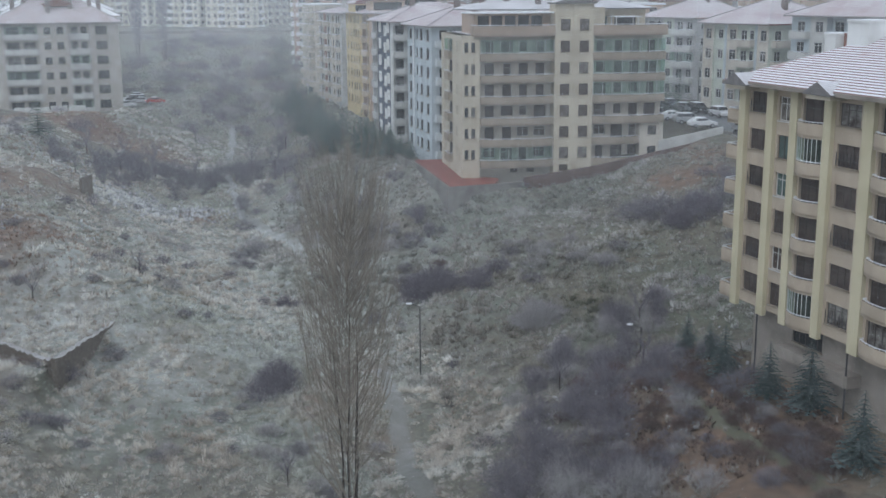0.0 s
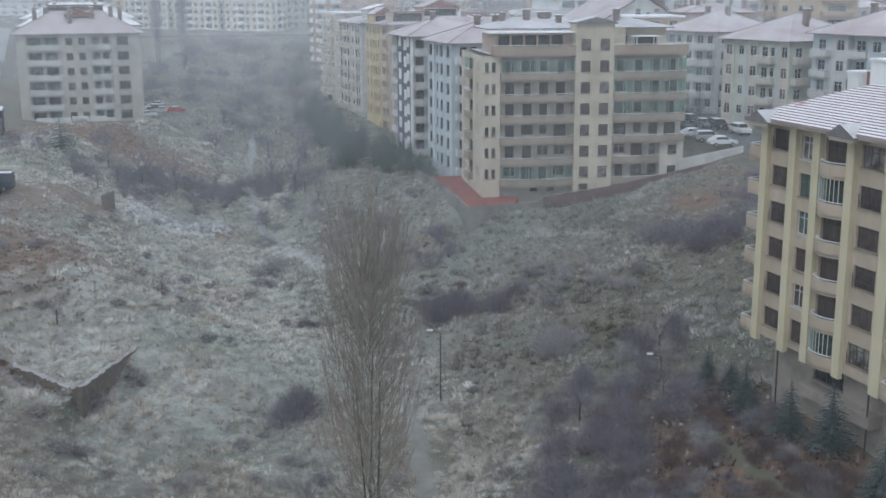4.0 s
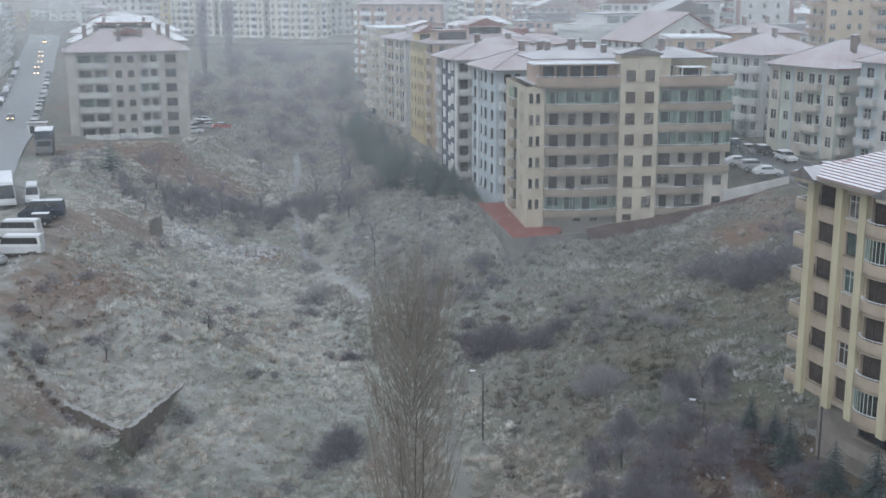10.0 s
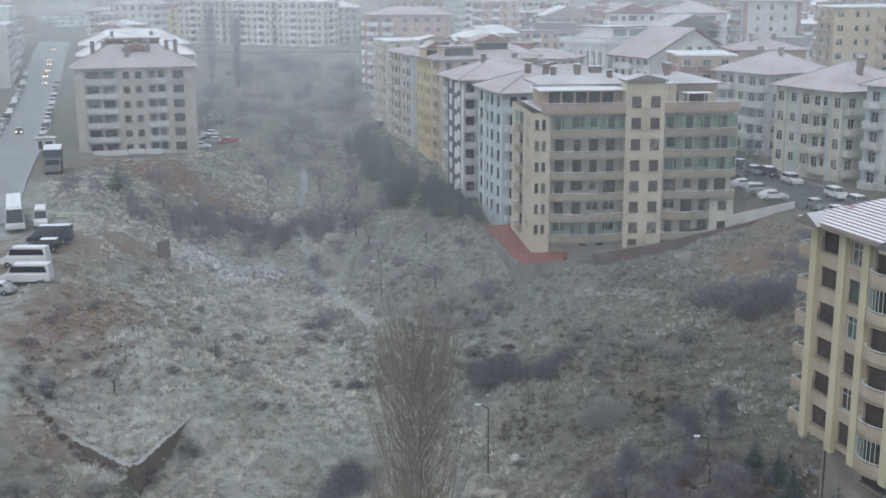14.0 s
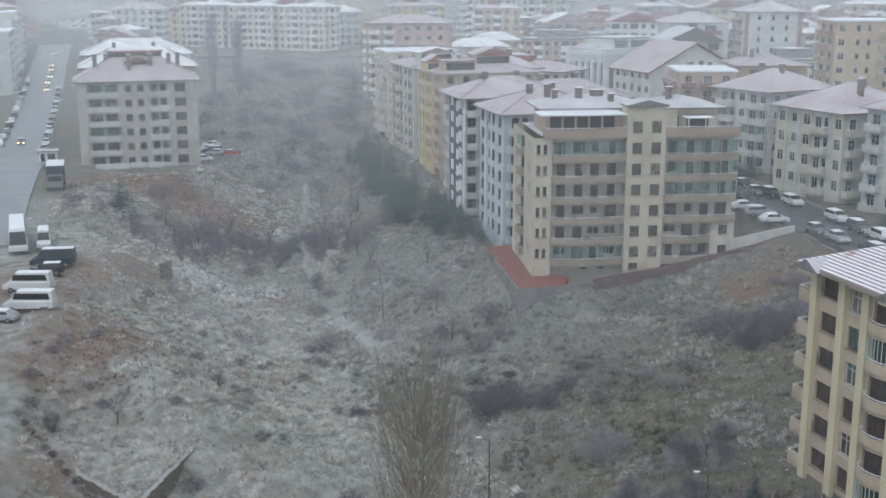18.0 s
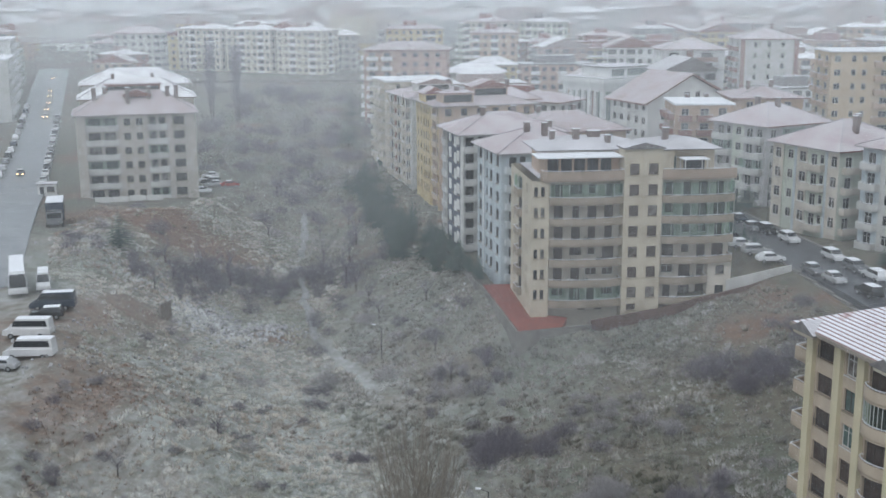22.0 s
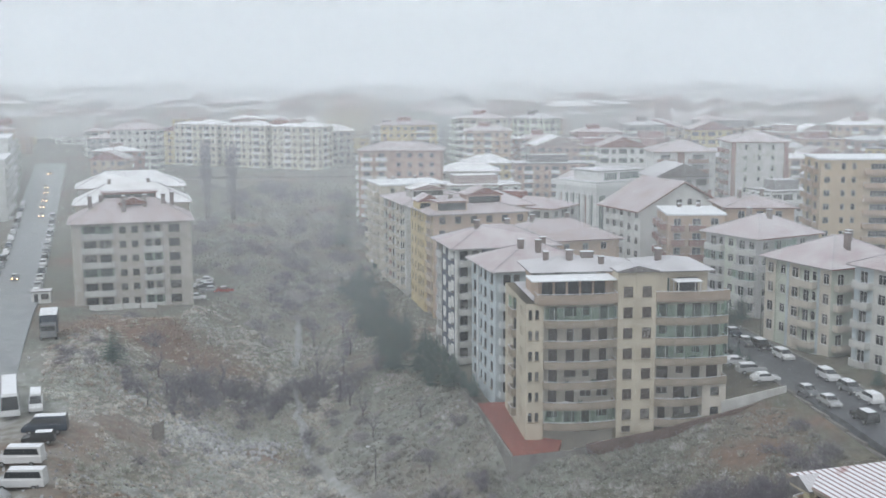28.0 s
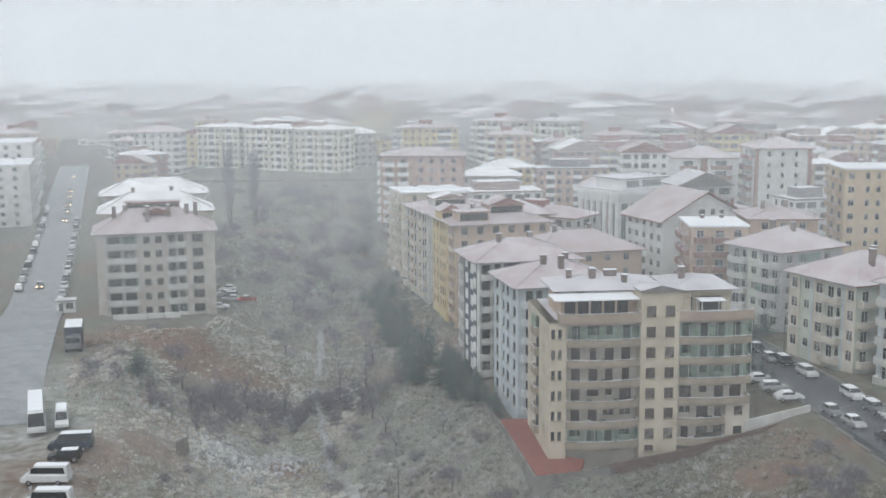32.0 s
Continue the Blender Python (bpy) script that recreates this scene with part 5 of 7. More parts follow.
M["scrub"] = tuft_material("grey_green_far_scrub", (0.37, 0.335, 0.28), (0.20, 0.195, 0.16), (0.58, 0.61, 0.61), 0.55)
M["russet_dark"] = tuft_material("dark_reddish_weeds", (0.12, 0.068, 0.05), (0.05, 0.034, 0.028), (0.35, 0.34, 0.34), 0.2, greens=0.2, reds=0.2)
M["twigs"] = leaf_material("bare_purple_grey_twigs", (0.21, 0.185, 0.205), (0.125, 0.112, 0.14), (0.42, 0.42, 0.46), 0.35)
M["twigs_frost"] = leaf_material("frosted_twigs", (0.42, 0.395, 0.385), (0.26, 0.245, 0.25), (0.56, 0.56, 0.57), 0.5)
M["twigs_red"] = leaf_material("dark_russet_twigs", (0.17, 0.10, 0.08), (0.085, 0.058, 0.052), (0.40, 0.38, 0.38), 0.2)
M["poplar"] = leaf_material("pale_poplar_twigs", (0.36, 0.315, 0.255), (0.20, 0.172, 0.14), (0.46, 0.43, 0.39), 0.3)
M["bark"] = plain("dark_wet_bark", (0.06, 0.05, 0.044), 0.9, 0, 0.2, 0.4)
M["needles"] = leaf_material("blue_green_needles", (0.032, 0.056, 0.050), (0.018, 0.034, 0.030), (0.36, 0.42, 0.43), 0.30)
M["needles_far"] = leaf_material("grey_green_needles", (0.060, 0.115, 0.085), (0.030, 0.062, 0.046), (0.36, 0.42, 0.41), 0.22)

rng = np.random.default_rng(7)


def stuff(name, co, faces, mat, label, category):
    me = bpy.data.meshes.new(name)
    n, f = co.reshape(-1, 3).shape[0], len(faces)
    me.vertices.add(n)
    me.vertices.foreach_set("co", co.ravel().astype(np.float32))
    me.loops.add(f * 3)
    me.loops.foreach_set("vertex_index", faces.ravel().astype(np.int32))
    me.polygons.add(f)
    me.polygons.foreach_set("loop_start", np.arange(0, f * 3, 3, dtype=np.int32))
    me.update(calc_edges=True)
    flat = co.reshape(-1, 3).astype(float)
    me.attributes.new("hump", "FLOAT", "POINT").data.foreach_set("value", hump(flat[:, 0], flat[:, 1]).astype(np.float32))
    me.materials.append(M[mat])
    return tagged(new(name, me), label, category, kind="stuff")


def tufts(name, xy, r, h, mat, label, category, blades=11, wide=0.065):
    """Tufts of fine arching blades that fan out from their roots."""
    n = len(xy)
    ang = rng.uniform(0, 2 * np.pi, (n, blades))
    dx, dy = np.cos(ang), np.sin(ang)
    foot, reach = r[:, None] * rng.uniform(0, 0.45, (n, blades)), r[:, None] * rng.uniform(0.35, 1.2, (n, blades))
    x0, y0 = xy[:, 0:1] + dx * foot, xy[:, 1:2] + dy * foot
    x1, y1 = xy[:, 0:1] + dx * reach, xy[:, 1:2] + dy * reach
    z0 = land(x0, y0) - 0.06
    z1 = np.maximum(land(xy[:, 0], xy[:, 1])[:, None] + h[:, None] * (1.15 - 0.75 * reach / r[:, None]) * rng.uniform(0.55, 1.1, (n, blades)), z0 + 0.05)
    w = wide * rng.uniform(0.6, 1.4, (n, blades)) * (0.6 + r[:, None])
    co = np.stack([np.stack([x0 - dy * w, y0 + dx * w, z0], -1), np.stack([x0 + dy * w, y0 - dx * w, z0], -1), np.stack([x1, y1, z1], -1)], 2)
    return stuff(name, co, np.arange(n * blades * 3).reshape(-1, 3), mat, label, category)


def scatter(n, x0, x1, y0, y1, keep, bald=0.95):
    p = np.stack([rng.uniform(x0, x1, n), rng.uniform(y0, y1, n)], -1)
    up = np.clip((hump(p[:, 0], p[:, 1]) - 0.22) * 3.0, 0.2, 1)
    return p[rng.uniform(0, 1, n) < keep(p[:, 0], p[:, 1]) * up * (1 - bald * bare_earth(p[:, 0], p[:, 1]))]


def open_ground(x, y):
    built = (in_street(x, y) > 0.1) | (in_road(x, y) > 0.1) | ((x > -95) & (x < -66) & (y > 118) & (y < 160) & (-0.45 * (y - 122) - 66 > x))
    block = ((x + 14.1) * 0.961 + (y - 159.3) * 0.276 > -4) & (-(x + 14.1) * 0.276 + (y - 159.3) * 0.961 > -3.2) & (x < 26)
    row = (y > 176) & (x - gully(y) > 33)
    yel = (-(x - 14.9) * 0.899 - (y - 96.7) * 0.437 < 0.8) & ((x - 14.9) * 0.437 - (y - 96.7) * 0.899 > -0.5)
    lot = (x < -92) & (y > 222) & (y < 275) & (x > -125)
    path = np.maximum(nearness(x, y, PATHS, 2.4), nearness(x, y, VERGE, 1.5) - 0.15) > 0.62
    return ~(built | row | yel | lot | path | (block & (y > 152)))


def patch(x, y, size, seed):
    return lattice(x / size, y / size, seed)


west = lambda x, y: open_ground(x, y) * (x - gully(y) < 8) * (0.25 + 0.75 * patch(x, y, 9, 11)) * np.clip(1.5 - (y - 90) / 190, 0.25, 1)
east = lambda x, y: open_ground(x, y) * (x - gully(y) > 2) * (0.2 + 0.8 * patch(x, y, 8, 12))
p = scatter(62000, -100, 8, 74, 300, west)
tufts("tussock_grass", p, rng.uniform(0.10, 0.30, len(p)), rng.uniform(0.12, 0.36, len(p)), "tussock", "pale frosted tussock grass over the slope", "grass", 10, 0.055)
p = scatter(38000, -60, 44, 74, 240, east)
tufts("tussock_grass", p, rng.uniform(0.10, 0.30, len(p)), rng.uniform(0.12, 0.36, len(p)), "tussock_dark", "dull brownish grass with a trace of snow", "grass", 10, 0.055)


def clump_material(name, ramp, frost, amount, green, greens):
    """Domed clumps of dead growth: each clump has one tone, and frost sits on the tips of its stalks."""
    m, nt, b = material(name, 0.95, 0, 0.1)
    tone, tip = nt.nodes.new("ShaderNodeAttribute"), nt.nodes.new("ShaderNodeAttribute")
    tone.attribute_name, tip.attribute_name = "tone", "tip"
    cr = nt.nodes.new("ShaderNodeValToRGB")
    while len(cr.color_ramp.elements) < len(ramp):
        cr.color_ramp.elements.new(0.5)
    for el, (at, col) in zip(cr.color_ramp.elements, ramp):
        el.position, el.color = at, (*col, 1)
    nt.links.new(tone.outputs["Fac"], cr.inputs[0])
    c = mix(nt, times(nt, noise_fac(nt, 0.06, 4, 0.48, 0.62), greens), cr.outputs[0], green)
    g = nt.nodes.new("ShaderNodeNewGeometry")
    c = mix(nt, times(nt, g.outputs["Random Per Island"], 0.2), c, ramp[0][1])
    f = times(nt, times(nt, tip.outputs["Fac"], amount), noise_fac(nt, 0.045, 4, 0.25, 0.60))
    nt.links.new(mix(nt, f, c, frost), b.inputs["Base Color"])
    return m


M["clump_pale"] = clump_material("frosted_straw_clumps", ((0.0, (0.24, 0.20, 0.18)), (0.25, (0.46, 0.385, 0.30)), (0.45, (0.66, 0.59, 0.50)), (0.7, (0.80, 0.765, 0.69)), (1.0, (0.86, 0.86, 0.84))),
                                 (0.78, 0.81, 0.81), 0.6, (0.30, 0.36, 0.27), 0.6)
M["clump_dark"] = clump_material("dull_bramble_clumps", ((0.0, (0.095, 0.08, 0.072)), (0.3, (0.20, 0.175, 0.14)), (0.55, (0.35, 0.32, 0.27)), (0.78, (0.50, 0.475, 0.435)), (1.0, (0.68, 0.67, 0.65))),
                                 (0.62, 0.65, 0.66), 0.42, (0.10, 0.135, 0.085), 0.5)


def clumps(name, xy, r, mat, label, category, blades, tall, seed, fine):
    """Rounded clumps: thin stalks that fan out from a narrow foot to the surface of a dome."""
    n = len(xy)
    az, up = rng.uniform(0, 2 * np.pi, (n, blades)), rng.uniform(0.03, 1, (n, blades))
    flat_r, reach = np.sqrt(1 - up ** 2), r[:, None] * rng.uniform(0.82, 1.06, (n, blades))
    tip = np.stack([xy[:, 0:1] + flat_r * np.cos(az) * reach, xy[:, 1:2] + flat_r * np.sin(az) * reach, land(xy[:, 0], xy[:, 1])[:, None] + up * reach * tall], -1)
    foot = np.stack([xy[:, 0:1] + 0.35 * flat_r * np.cos(az + 0.4) * reach, xy[:, 1:2] + 0.35 * flat_r * np.sin(az + 0.4) * reach, np.broadcast_to(land(xy[:, 0], xy[:, 1])[:, None] - 0.08, az.shape)], -1)
    side = np.cross(tip - foot, rng.normal(0, 1, (n, blades, 3)))
    side *= ((0.03 + 0.055 * r) * fine)[:, None, None] / (np.linalg.norm(side, axis=-1, keepdims=True) + 1e-9)
    co = np.stack([foot - side, foot + side, tip], 2)
    ob = stuff(name, co, np.arange(n * blades * 3).reshape(-1, 3), mat, label, category)
    tone = np.clip(0.62 * lattice(xy[:, 0] / 5.5, xy[:, 1] / 5.5, seed) + 0.25 * lattice(xy[:, 0] / 1.7, xy[:, 1] / 1.7, seed + 1) + 0.52 * rng.uniform(0, 1, n) - 0.19, 0, 1)
    tone *= np.interp(xy[:, 1], (76, 94), (0.5, 1.0))
    ob.data.attributes.new("tone", "FLOAT", "POINT").data.foreach_set("value", np.repeat(tone, blades * 3).astype(np.float32))
    ob.data.attributes.new("tip", "FLOAT", "POINT").data.foreach_set("value", np.tile([0.1, 0.1, 1.0], n * blades).astype(np.float32))
    return ob


for y0, y1, n, blades, fine in ((74, 114, 12500, 52, 0.45), (114, 235, 30000, 23, 1.05)):
    p = scatter(n, -100, 4, y0, y1, lambda x, y: west(x, y) * 1.2)
    clumps("grass_clumps", p, 0.28 + 0.75 * rng.uniform(0, 1, len(p)) ** 2.2, "clump_pale", "rounded frosted clumps of dead grass and weeds", "grass", blades, 0.85, 51, fine)
for y0, y1, n, blades, fine in ((74, 114, 10000, 52, 0.45), (114, 215, 25000, 24, 1.05)):
    p = scatter(n, -45, 44, y0, y1, lambda x, y: east(x, y) * 1.1)
    clumps("grass_clumps", p, 0.3 + 0.85 * rng.uniform(0, 1, len(p)) ** 2.2, "clump_dark", "rounded dull brown clumps of brambles and weeds", "grass", blades, 0.9, 61, fine)
p = scatter(26000, -150, -30, 200, 440, lambda x, y: open_ground(x, y) * (x - gully(y) > -45) * (0.25 + 0.75 * patch(x, y, 14, 31)))
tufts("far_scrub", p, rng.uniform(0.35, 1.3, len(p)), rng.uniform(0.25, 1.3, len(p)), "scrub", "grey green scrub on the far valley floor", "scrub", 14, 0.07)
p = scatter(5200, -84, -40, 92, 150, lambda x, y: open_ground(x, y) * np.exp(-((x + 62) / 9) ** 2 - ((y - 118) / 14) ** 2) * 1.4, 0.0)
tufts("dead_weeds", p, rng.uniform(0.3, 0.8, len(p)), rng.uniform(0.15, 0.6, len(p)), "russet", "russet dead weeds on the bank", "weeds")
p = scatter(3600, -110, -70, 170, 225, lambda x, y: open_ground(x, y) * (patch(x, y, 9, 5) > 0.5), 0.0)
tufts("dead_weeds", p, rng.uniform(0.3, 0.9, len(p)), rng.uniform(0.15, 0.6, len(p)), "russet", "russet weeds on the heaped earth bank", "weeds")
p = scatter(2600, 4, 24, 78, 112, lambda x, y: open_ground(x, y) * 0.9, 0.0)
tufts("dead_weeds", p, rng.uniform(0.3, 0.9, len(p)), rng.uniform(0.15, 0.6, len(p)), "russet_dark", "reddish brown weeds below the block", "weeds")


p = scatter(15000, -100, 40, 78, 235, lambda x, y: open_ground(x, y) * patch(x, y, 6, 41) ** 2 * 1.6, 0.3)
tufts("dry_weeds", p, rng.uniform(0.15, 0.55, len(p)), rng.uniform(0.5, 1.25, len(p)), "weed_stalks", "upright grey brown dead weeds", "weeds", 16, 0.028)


def bush_mesh(name, radius, height, twigs, mat, seed, lean=0.75):
    """A bare bush: many thin forked twigs that spread from a few stems."""
    r = np.random.default_rng(seed)
    co, faces = [], []

    def twig(a, b, w):
        side = np.cross(b - a, r.normal(0, 1, 3))
        side *= w / (np.linalg.norm(side) + 1e-9)
        k = len(co)
        co.extend([a - side, a + side, b])
        faces.append((k, k + 1, k + 2))

    for _ in range(twigs):
        az, out = r.uniform(0, 2 * np.pi), radius * np.sqrt(r.uniform(0.02, 1))
        root = np.array([np.cos(az), np.sin(az), 0]) * out * 0.3
        tip = np.array([np.cos(az) * out, np.sin(az) * out, height * (1 - lean * (out / radius) ** 2) * r.uniform(0.55, 1)])
        mid = root + (tip - root) * 0.5 + r.normal(0, 0.06, 3) * height
        twig(root - (0, 0, 0.25), mid, 0.015)
        twig(mid, tip, 0.010)
        for _ in range(4):
            s = mid + (tip - mid) * r.uniform(0, 0.8)
            twig(s, s + (tip - root) * 0.25 + r.normal(0, 0.15, 3) * height, 0.0085)
    me = bpy.data.meshes.new(name)
    me.from_pydata([tuple(map(float, c)) for c in co], [], faces)
    me.materials.append(M[mat])
    return me


BUSHES = [bush_mesh("bush", 1.6, 1.7, 190, "twigs", 1), bush_mesh("bush", 2.1, 2.4, 250, "twigs", 2), bush_mesh("bush", 1.3, 1.3, 180, "twigs_frost", 3),
          bush_mesh("bush", 1.9, 2.0, 240, "twigs_frost", 4), bush_mesh("bush", 1.2, 3.4, 200, "twigs", 5, 0.4), bush_mesh("bush", 1.5, 1.5, 260, "twigs_red", 6)]
BUSH_LABELS = ["bare grey brown bush on the slope", "large bare purple grey thicket bush", "low frosted bare bush on the slope", "pale frosted thicket bush on the slope", "tall thin bare bush", "reddish brown leafless bush below the block"]


FAR_BUSHES = {}


def bush(kind, x, y, s):
    m = Matrix.Translation((x, y, ground_at(x, y))) @ Matrix.Rotation(rng.uniform(0, 6.28), 4, "Z") @ Matrix.Diagonal((s, s, s * rng.uniform(0.8, 1.15), 1))
    if y > 140 or s < 0.63:
        FAR_BUSHES.setdefault(BUSHES[kind].materials[0].name, []).append((BUSHES[kind], np.array(m)))
        return None
    ob = new("bush", BUSHES[kind])
    ob.matrix_world = m
    return tagged(ob, BUSH_LABELS[kind], "bush", "bare bushes on the slope")


def thicket(x, y, rx, ry, n, kinds, s0, s1):
    for _ in range(n):
        px, py = x + rng.normal(0, rx), y + rng.normal(0, ry)
        if open_ground(np.array([px]), np.array([py]))[0]:
            bush(kinds[int(rng.integers(len(kinds)))], px, py, rng.uniform(s0, s1))


thicket(-74, 190, 5, 5, 26, (1, 1, 0), 1.0, 1.7)     # by the gully bend
thicket(-64, 197, 4, 5, 8, (1, 4), 0.9, 1.4)
thicket(-80, 180, 6, 4, 10, (0, 1, 4), 0.8, 1.3)
thicket(-55, 207, 5, 8, 16, (1, 4, 0), 0.9, 1.6)     # under the row of blocks
thicket(-46, 187, 4, 7, 8, (0, 2, 4), 0.8, 1.5)
thicket(-35, 166, 6, 8, 10, (0, 2, 3), 0.8, 1.4)
thicket(-22, 148, 5, 5, 12, (0, 3, 4), 0.8, 1.4)
thicket(-42.5, 148.7, 2, 2, 5, (1, 0), 0.7, 1.1)
thicket(-52, 150, 2, 1.5, 4, (3, 2), 0.7, 1.0)
thicket(-17, 130, 3, 2.5, 9, (1, 0), 0.8, 1.3)        # dark thickets in the middle of the slope
thicket(-11, 130, 4, 3, 12, (1, 0), 0.8, 1.2)
thicket(-2, 119.5, 2, 1.4, 8, (3, 3), 0.9, 1.4)
thicket(8.4, 118, 2.5, 2, 8, (3, 4), 0.9, 1.4)
thicket(-27.4, 105.5, 1.2, 1.2, 5, (1, 1), 0.9, 1.3)
thicket(15, 143, 4, 3, 16, (1, 1, 0), 0.9, 1.4)       # by the yellow block
thicket(20, 150, 4, 4, 8, (1, 0), 0.8, 1.2)
thicket(3, 133, 3, 2, 6, (2, 3), 0.7, 1.1)
thicket(-6, 139, 5, 3, 10, (2, 5, 3), 0.5, 0.9)
thicket(3, 108, 5, 5, 20, (4, 1, 3), 0.7, 1.3)        # near slope
thicket(8, 93, 4, 5, 14, (1, 5, 0), 0.8, 1.4)
thicket(0, 87, 4, 4, 22, (1, 1, 0), 0.8, 1.4)
thicket(1.5, 81, 4, 3, 14, (1, 3, 0), 0.9, 1.5)
thicket(6.5, 86, 3, 3.5, 26, (5, 0, 5, 3), 0.5, 0.9)
thicket(17.2, 79, 1.6, 3, 20, (5, 5, 0), 0.6, 0.9)
thicket(5.5, 104, 3, 4, 14, (5, 4, 0), 0.7, 1.1)
thicket(-47, 124, 2, 1.5, 4, (0, 3), 0.6, 0.9)
thicket(-33, 131, 2.5, 2, 5, (0, 1), 0.7, 1.0)
thicket(12, 97, 2.5, 3, 16, (5, 5, 4), 0.5, 0.9)      # reddish bushes round the yellow block
thicket(9.5, 91, 3, 5, 26, (5, 0, 5), 0.5, 0.9)
thicket(15, 86, 2.5, 5, 16, (5, 5, 0), 0.4, 0.8)
thicket(11, 82, 3, 4, 16, (5, 3, 0), 0.5, 0.9)
for i in range(34):                                   # the clipped dark hedge below the yellow block
    y = 97.0 - 0.62 * i
    bush(5 if i % 4 else 0, float(np.interp(y, (76, 83, 89, 97), (19.6, 16.6, 14.2, 11.6))), y, 0.62)
for i in range(16):                                   # along the edge of the levelled plot
    bush(5 if i % 3 else 0, -45.6 - 0.95 * i, 93.2 + 0.5 * i, 0.42)
thicket(-25, 92, 6, 4, 9, (0, 3, 2), 0.6, 1.0)
thicket(-44, 87, 6, 3, 9, (0, 2), 0.6, 1.0)
thicket(-62, 116, 5, 6, 12, (4, 0, 2), 0.5, 0.9)
thicket(-96, 186, 5, 6, 12, (0, 2, 1), 0.7, 1.2)
thicket(-78, 250, 8, 20, 22, (1, 3, 0), 0.8, 1.6)
thicket(-100, 320, 14, 20, 16, (1, 3), 1.0, 2.0)
thicket(-90, 290, 14, 18, 26, (1, 3, 0), 0.9, 1.9)
thicket(-112, 350, 16, 22, 26, (1, 0, 3), 1.0, 2.2)
thicket(-120, 405, 20, 16, 22, (1, 0), 1.2, 2.4)
thicket(-86, 330, 4, 16, 12, (1, 0), 1.2, 2.2)
for _ in range(110):
    x, y = rng.uniform(-70, 20), rng.uniform(84, 190)
    if open_ground(np.array([x]), np.array([y]))[0]:
        bush(int(rng.integers(4)), x, y, rng.uniform(0.3, 0.75))


def far_thickets():
    """The bushes past the bend and the smallest ones, which nobody could count."""
    for name, rows in FAR_BUSHES.items():
        co, faces, k = [], [], 0
        for me, m in rows:
            v = np.empty(len(me.vertices) * 3, np.float32)
            me.vertices.foreach_get("co", v)
            co.append(v.reshape(-1, 3) @ m[:3, :3].T + m[:3, 3])
            faces.append(np.arange(len(v) // 3).reshape(-1, 3) + k)
            k += len(v) // 3
        key = [q for q in ("twigs", "twigs_frost", "twigs_red") if M[q].name == name][0]
        stuff("thicket", np.concatenate(co), np.concatenate(faces), key, "bare tangled thicket in the valley", "thicket")


far_thickets()


def grow(bm, p, d, length, r, depth, rand, spread, up):
    """A limb and, from it, its smaller limbs."""
    q = p
    for _ in range(2):
        e = q + d * length / 2
        tube(bm, q, e, r, r * 0.75, 4 if r > 0.03 else 3)
        q, r = e, r * 0.75
        d = (d + Vector((rand.gauss(0, 0.1), rand.gauss(0, 0.1), up * 0.12))).normalized()
    if depth:
        for _ in range(rand.choice((3, 4, 4))):
            nd = (d + Vector((rand.gauss(0, spread), rand.gauss(0, spread), rand.gauss(up, 0.15)))).normalized()
            grow(bm, p.lerp(q, rand.uniform(0.45, 1)), nd, length * rand.uniform(0.55, 0.8), r * 0.6, depth - 1, rand, spread, up)


def bare_tree(x, y, h, seed, label, mat="twigs", spread=0.45, up=0.25):
    rand = random.Random(seed)
    z = ground_at(x, y)
    ob = empty("bare_tree", Matrix.Translation((x, y, z)))
    tagged(ob, label, "tree", "bare trees")
    bm = bmesh.new()
    tube(bm, (0, 0, -0.3), (0.05, 0, h * 0.35), h * 0.016, h * 0.011, 7)
    part("trunk", bm, "bark", ob)
    bm = bmesh.new()
    for k in range(7):
        a = k * 2.4 + rand.uniform(-0.4, 0.4)
        grow(bm, Vector((0.03, 0, h * rand.uniform(0.18, 0.36))), Vector((math.cos(a) * 0.6, math.sin(a) * 0.6, 1)).normalized(), h * 0.3, h * 0.010, 3, rand, spread, up)
    part("crown", bm, mat, ob)
    return ob


